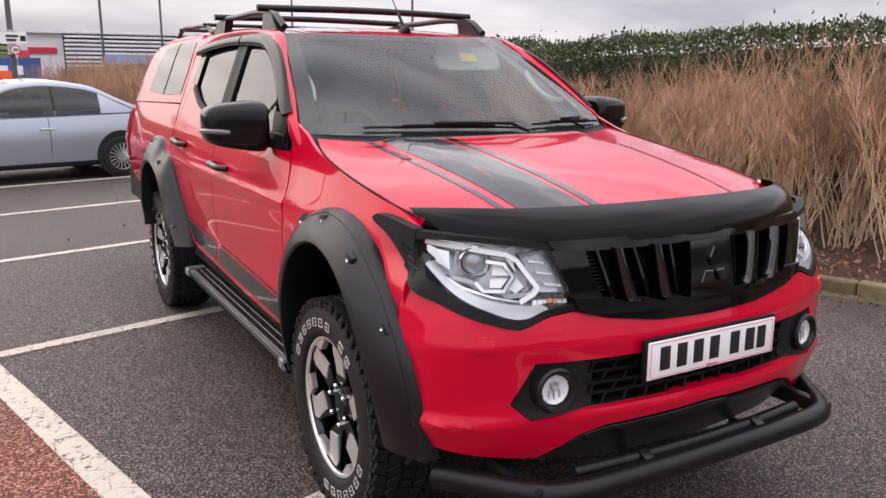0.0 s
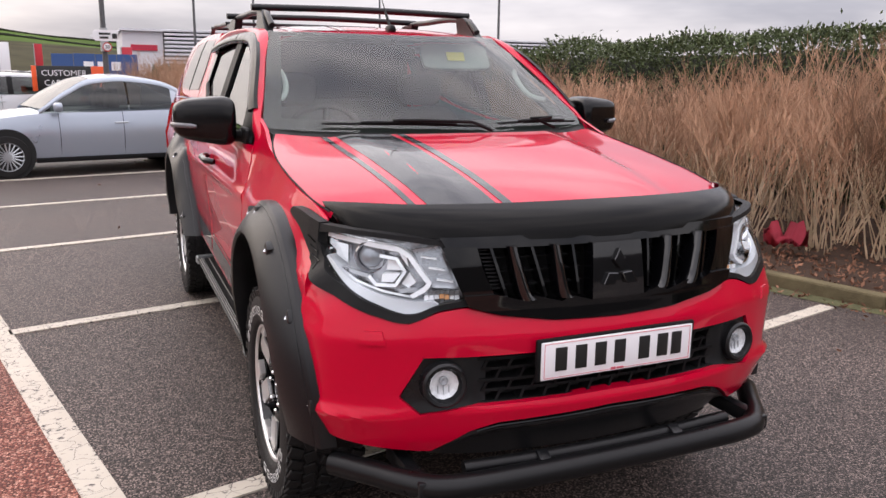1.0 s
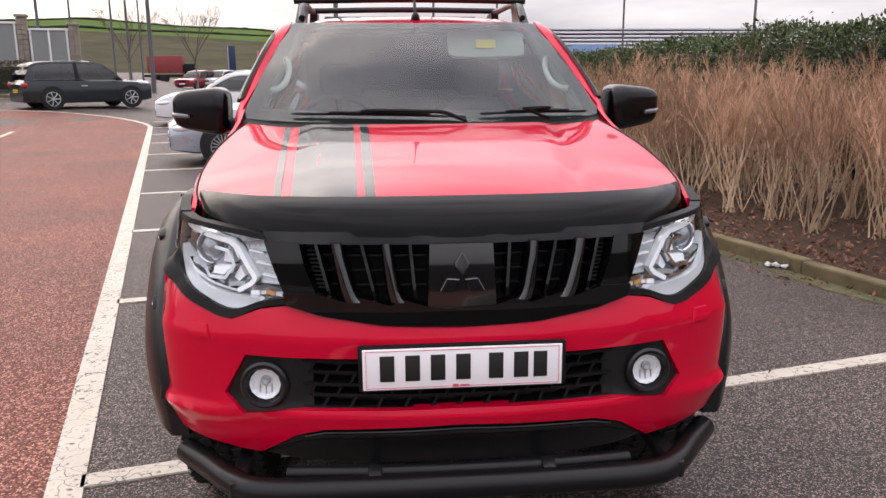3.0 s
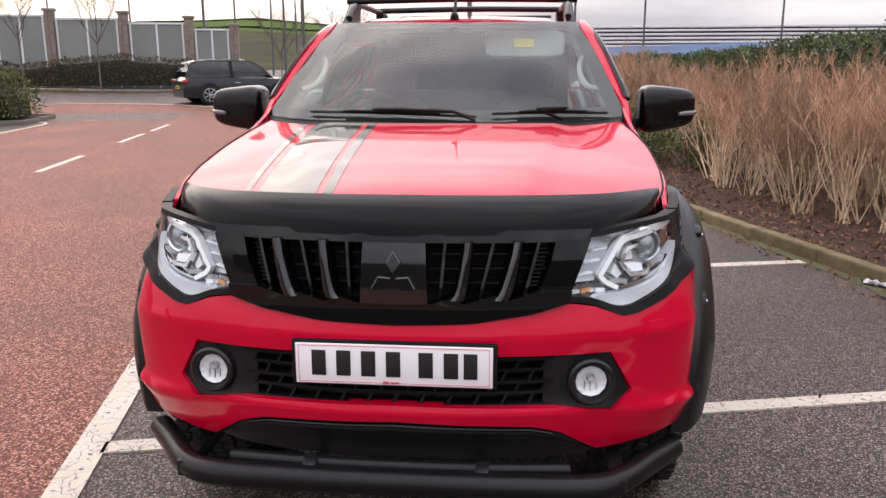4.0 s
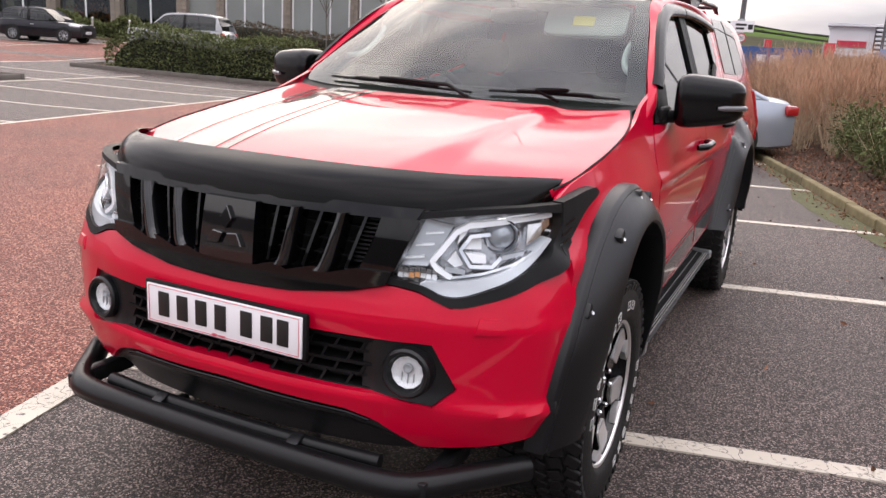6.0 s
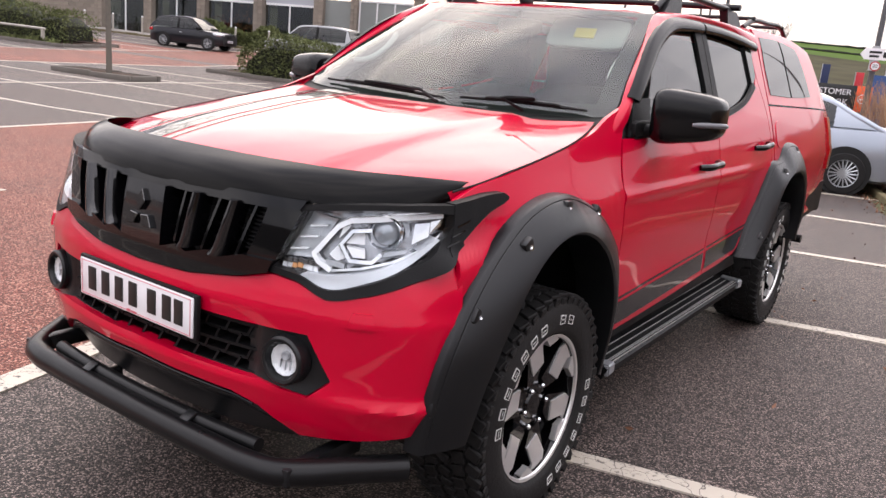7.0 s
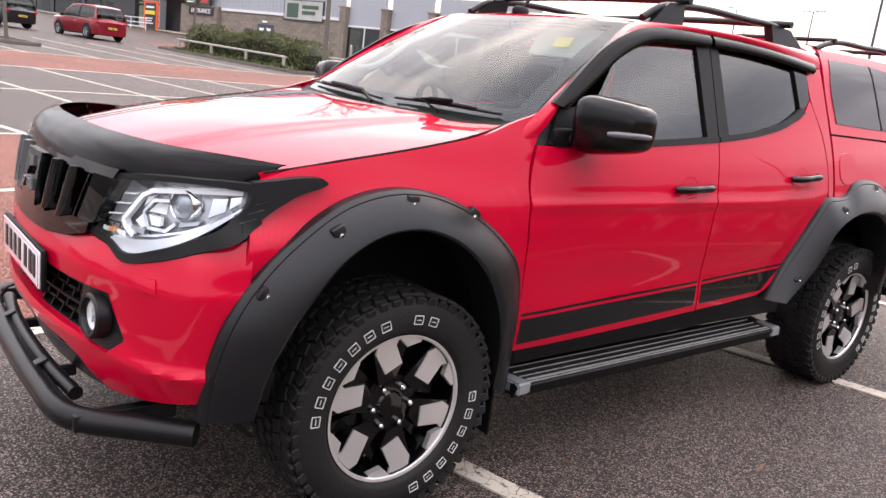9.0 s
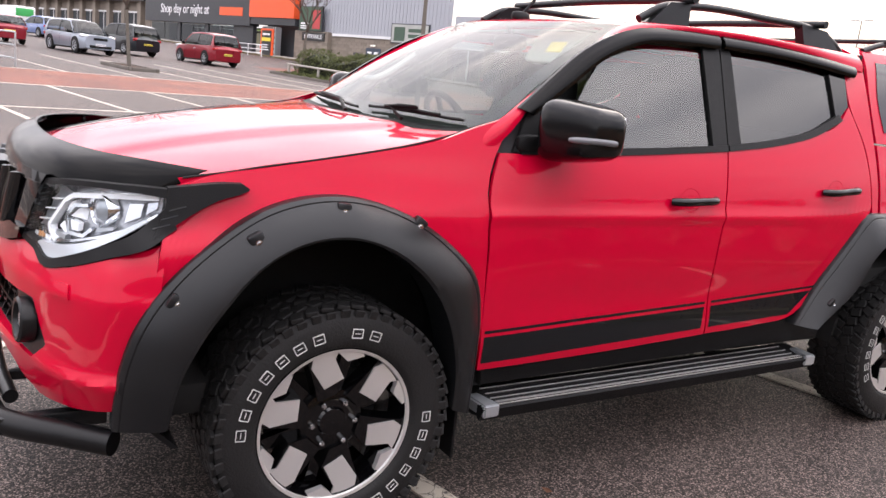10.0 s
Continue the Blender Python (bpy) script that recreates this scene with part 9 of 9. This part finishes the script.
lathe(bm, [(0.0, 0.115), (-0.008, 0.112), (-0.008, 0.098), (0.0, 0.095)], 28, "y", (0.66, -0.034, 1.33))
tube(bm, [(0.73, -0.04, 1.33), (0.60, -0.04, 1.33)], 0.012, 6)
tube(bm, [(0.65, -0.04, 1.38), (0.595, -0.04, 1.33), (0.65, -0.04, 1.28)], 0.012, 6)
part("arrow_mark", bm, WHITE, cs)
for sx in (-0.6, 0.6):
    bm = bmesh.new()
    cyl(bm, (sx, 0.06, -0.2), (sx, 0.06, 1.6), 0.04, n=10)
    part("post", bm, POSTMAT, cs)
# blue hoarding
HB = mk("blue_hoarding", (0.22, 0.32, 0.52), 0.5, var=0.5, vscale=0.35)
hd = thing("hoarding", (0, 33.5, 0), "pale blue printed hoarding before the showroom", "hoarding")
for k in range(4):
    bm = bmesh.new()
    box(bm, 5.2 + 1.95 * k, 0, 1.35, 1.93, 0.06, 1.9 + 0.12 * k)
    part("panel", bm, HB, hd)
HX0, HX1 = -0.95, 2.05
BLUE = mk("deep_blue_hoarding", (0.035, 0.085, 0.24), 0.5, var=0.3, vscale=0.35)
hd2 = thing("hoarding", (0, 33.2, 0), "deep blue printed hoarding behind the car park sign", "hoarding")
for k in range(4):
    bm = bmesh.new()
    box(bm, HX0 + (HX1 - HX0) * (k + 0.5) / 4, 0, 1.10, (HX1 - HX0) / 4 - 0.02, 0.06, 2.1 + 0.03 * (k % 2))
    part("panel", bm, BLUE, hd2)
for k in range(3):
    bm = bmesh.new()
    box(bm, HX0 + (HX1 - HX0) * (0.42 + 0.16 * k), -0.04, 1.72, 0.34, 0.02, 0.32)
    part("print_bar", bm, WHITE, hd2, "plain white printed shape")
# showroom with horizontal louvres
sr = thing("showroom", (0, 52, 0), "low white showroom with long horizontal grey louvres", "building")
bm = bmesh.new()
box(bm, 3.3, 6, 1.9, 2.3, 12, 4.0)
part("white_block", bm, CANVAS, sr)
bm = bmesh.new()
box(bm, 23.5, 6, 1.7, 38, 11.4, 3.6)
part("wall", bm, MESHPANEL, sr)
for k in range(15):
    bm = bmesh.new()
    box(bm, 23.5, -0.25, 0.7 + 0.235 * k, 38, 0.14, 0.13, 0.02)
    part("louvre", bm, CANVAS, sr)
bm = bmesh.new()
box(bm, 26, 6, 3.98, 48, 12.6, 0.14)
part("roof", bm, CANVAS, sr)
bm = bmesh.new()
box(bm, 3.35, -0.05, 2.95, 1.5, 0.1, 0.34)
part("sign_bar", bm, mk("showroom_red", (0.45, 0.02, 0.05), 0.4), sr, "plain red sign bar")
for x, y, z0, z1, w, mm, lab in ((-14.5, 98.3, 1.15, 4.3, 0.78, mk("navy_flag", (0.01, 0.02, 0.07), 0.6), "navy blue banner flag on a pole"), (-11.1, 98.8, 1.0, 3.7, 0.80, mk("red_flag", (0.45, 0.02, 0.03), 0.6), "red banner flag on a pole"), (-8.2, 99.1, 0.4, 4.5, 1.0, WHITE, "white pylon sign on a slim pole"), (-4.9, 99.4, 1.0, 4.4, 0.75, mk("red_flag_c", (0.45, 0.02, 0.03), 0.6), "red banner flag on a pole"), (2.3, 50, 0.9, 2.9, 0.55, mk("red_flag_b", (0.5, 0.03, 0.05), 0.6), "red banner flag on a pole")):
    gz_ = min(z0, ground_z(x, y))
    fl = thing("banner_flag", (x, y, gz_), lab, "flag", "banner flags")
    bm = bmesh.new()
    cyl(bm, (-w / 2 - 0.04, 0, -0.3), (-w / 2 - 0.04, 0, z1 - gz_), 0.04, n=8)
    part("pole", bm, GALV, fl)
    bm = bmesh.new()
    box(bm, 0.0, 0, (z0 + z1) / 2 - gz_, w, 0.04, z1 - z0, 0.015)
    part("banner", bm, mm, fl)
lorry = thing("lorry", (-20.6, 92, ground_z(-20.6, 92)), "dark red skip lorry parked in the distance", "lorry")
bm = bmesh.new()
box(bm, 0, 0, 2.35, 5.2, 2.4, 2.3, 0.06)
part("container", bm, mk("lorry_red", (0.20, 0.025, 0.03), 0.6, var=0.3), lorry)
bm = bmesh.new()
box(bm, 0.2, 0, 0.85, 6.6, 2.2, 0.3, 0.03)
box(bm, 3.6, 0, 1.6, 1.6, 2.2, 1.7, 0.1)
part("chassis", bm, PLASTIC, lorry)
for a in (-1.6, -0.4, 3.4):
    bm = bmesh.new()
    cyl(bm, (a, -1.2, 0.5), (a, 1.2, 0.5), 0.5, n=18)
    part("wheel", bm, RUBBER, lorry)
lorry.scale = (0.72, 0.72, 0.80)

# hill with fields and hedgerows
FIELD = mk("hill_grass", (0.060, 0.098, 0.020), 0.95, var=0.4, vscale=0.02, spec=0.05)
SCRUB = mk("hill_scrub", (0.050, 0.046, 0.026), 0.95, var=0.8, vscale=0.09, bump=0.6, bscale=0.5, spec=0.05)


def hill_h(a, q):
    """Height by bearing (degrees left of the rows' direction) and fraction up the slope."""
    ridge = float(np.interp(a, (-75, -30, -8, 5, 18, 30, 45, 70, 90), (4, 6, 9, 17, 22, 19, 17, 14, 6)))
    return ridge * (q ** 1.2) + 0.8 * noise.noise((a * 0.2, q * 4, 1))


bm = bmesh.new()
rows = []
na, nq = 90, 14
for i in range(na + 1):
    a = -75 + 165 * i / na
    d = Vector((-math.sin(radians(a)), math.cos(radians(a))))
    rows.append([bm.verts.new((d.x * (150 + 210 * j / nq), d.y * (150 + 210 * j / nq), hill_h(a, j / nq) - (0.6 if j == 0 else 0))) for j in range(nq + 1)])
for i in range(na):
    for j in range(nq):
        f_ = bm.faces.new((rows[i][j], rows[i][j + 1], rows[i + 1][j + 1], rows[i + 1][j]))
        f_.material_index = 1 if j < 10 or (i > 62 and j < 13) else 0
tagged(part("hillside", bm, [FIELD, SCRUB]), "low green hill with rough scrub on its slopes", "hill", kind="structure")
for q in (0.80, 0.985):
    bm = bmesh.new()
    pts, rad = [], []
    for a in np.linspace(-40, 85, 420):
        qq = q + 0.03 * math.sin(a * 0.3) * (q < 0.9)
        d = Vector((-math.sin(radians(a)), math.cos(radians(a)))) * (150 + 210 * qq)
        pts.append((d.x, d.y, hill_h(a, min(1.0, qq)) + 0.2))
        rad.append(0.45 + 0.45 * abs(noise.noise((a * 2.3, q * 9, 2))) + 0.2 * noise.noise((a * 9, q * 5, 7)))
    tube(bm, pts, rad, 6)
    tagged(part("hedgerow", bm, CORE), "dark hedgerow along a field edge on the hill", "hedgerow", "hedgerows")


# an unseen plain wall, added to close the place behind and darken reflections
bm = bmesh.new()
box(bm, 0, 0, 1.5, 90, 0.4, 3.2)
rear_wall = part("wall_behind", bm, mk("dark_shed_cladding", (0.06, 0.06, 0.062), 0.6, var=0.25, vscale=0.4))
rear_wall.matrix_basis = pose(6, -25, 0, 0, 0, 9)
tagged(rear_wall, "plain dark unseen wall added behind the viewpoint for reflections", "wall", kind="structure")
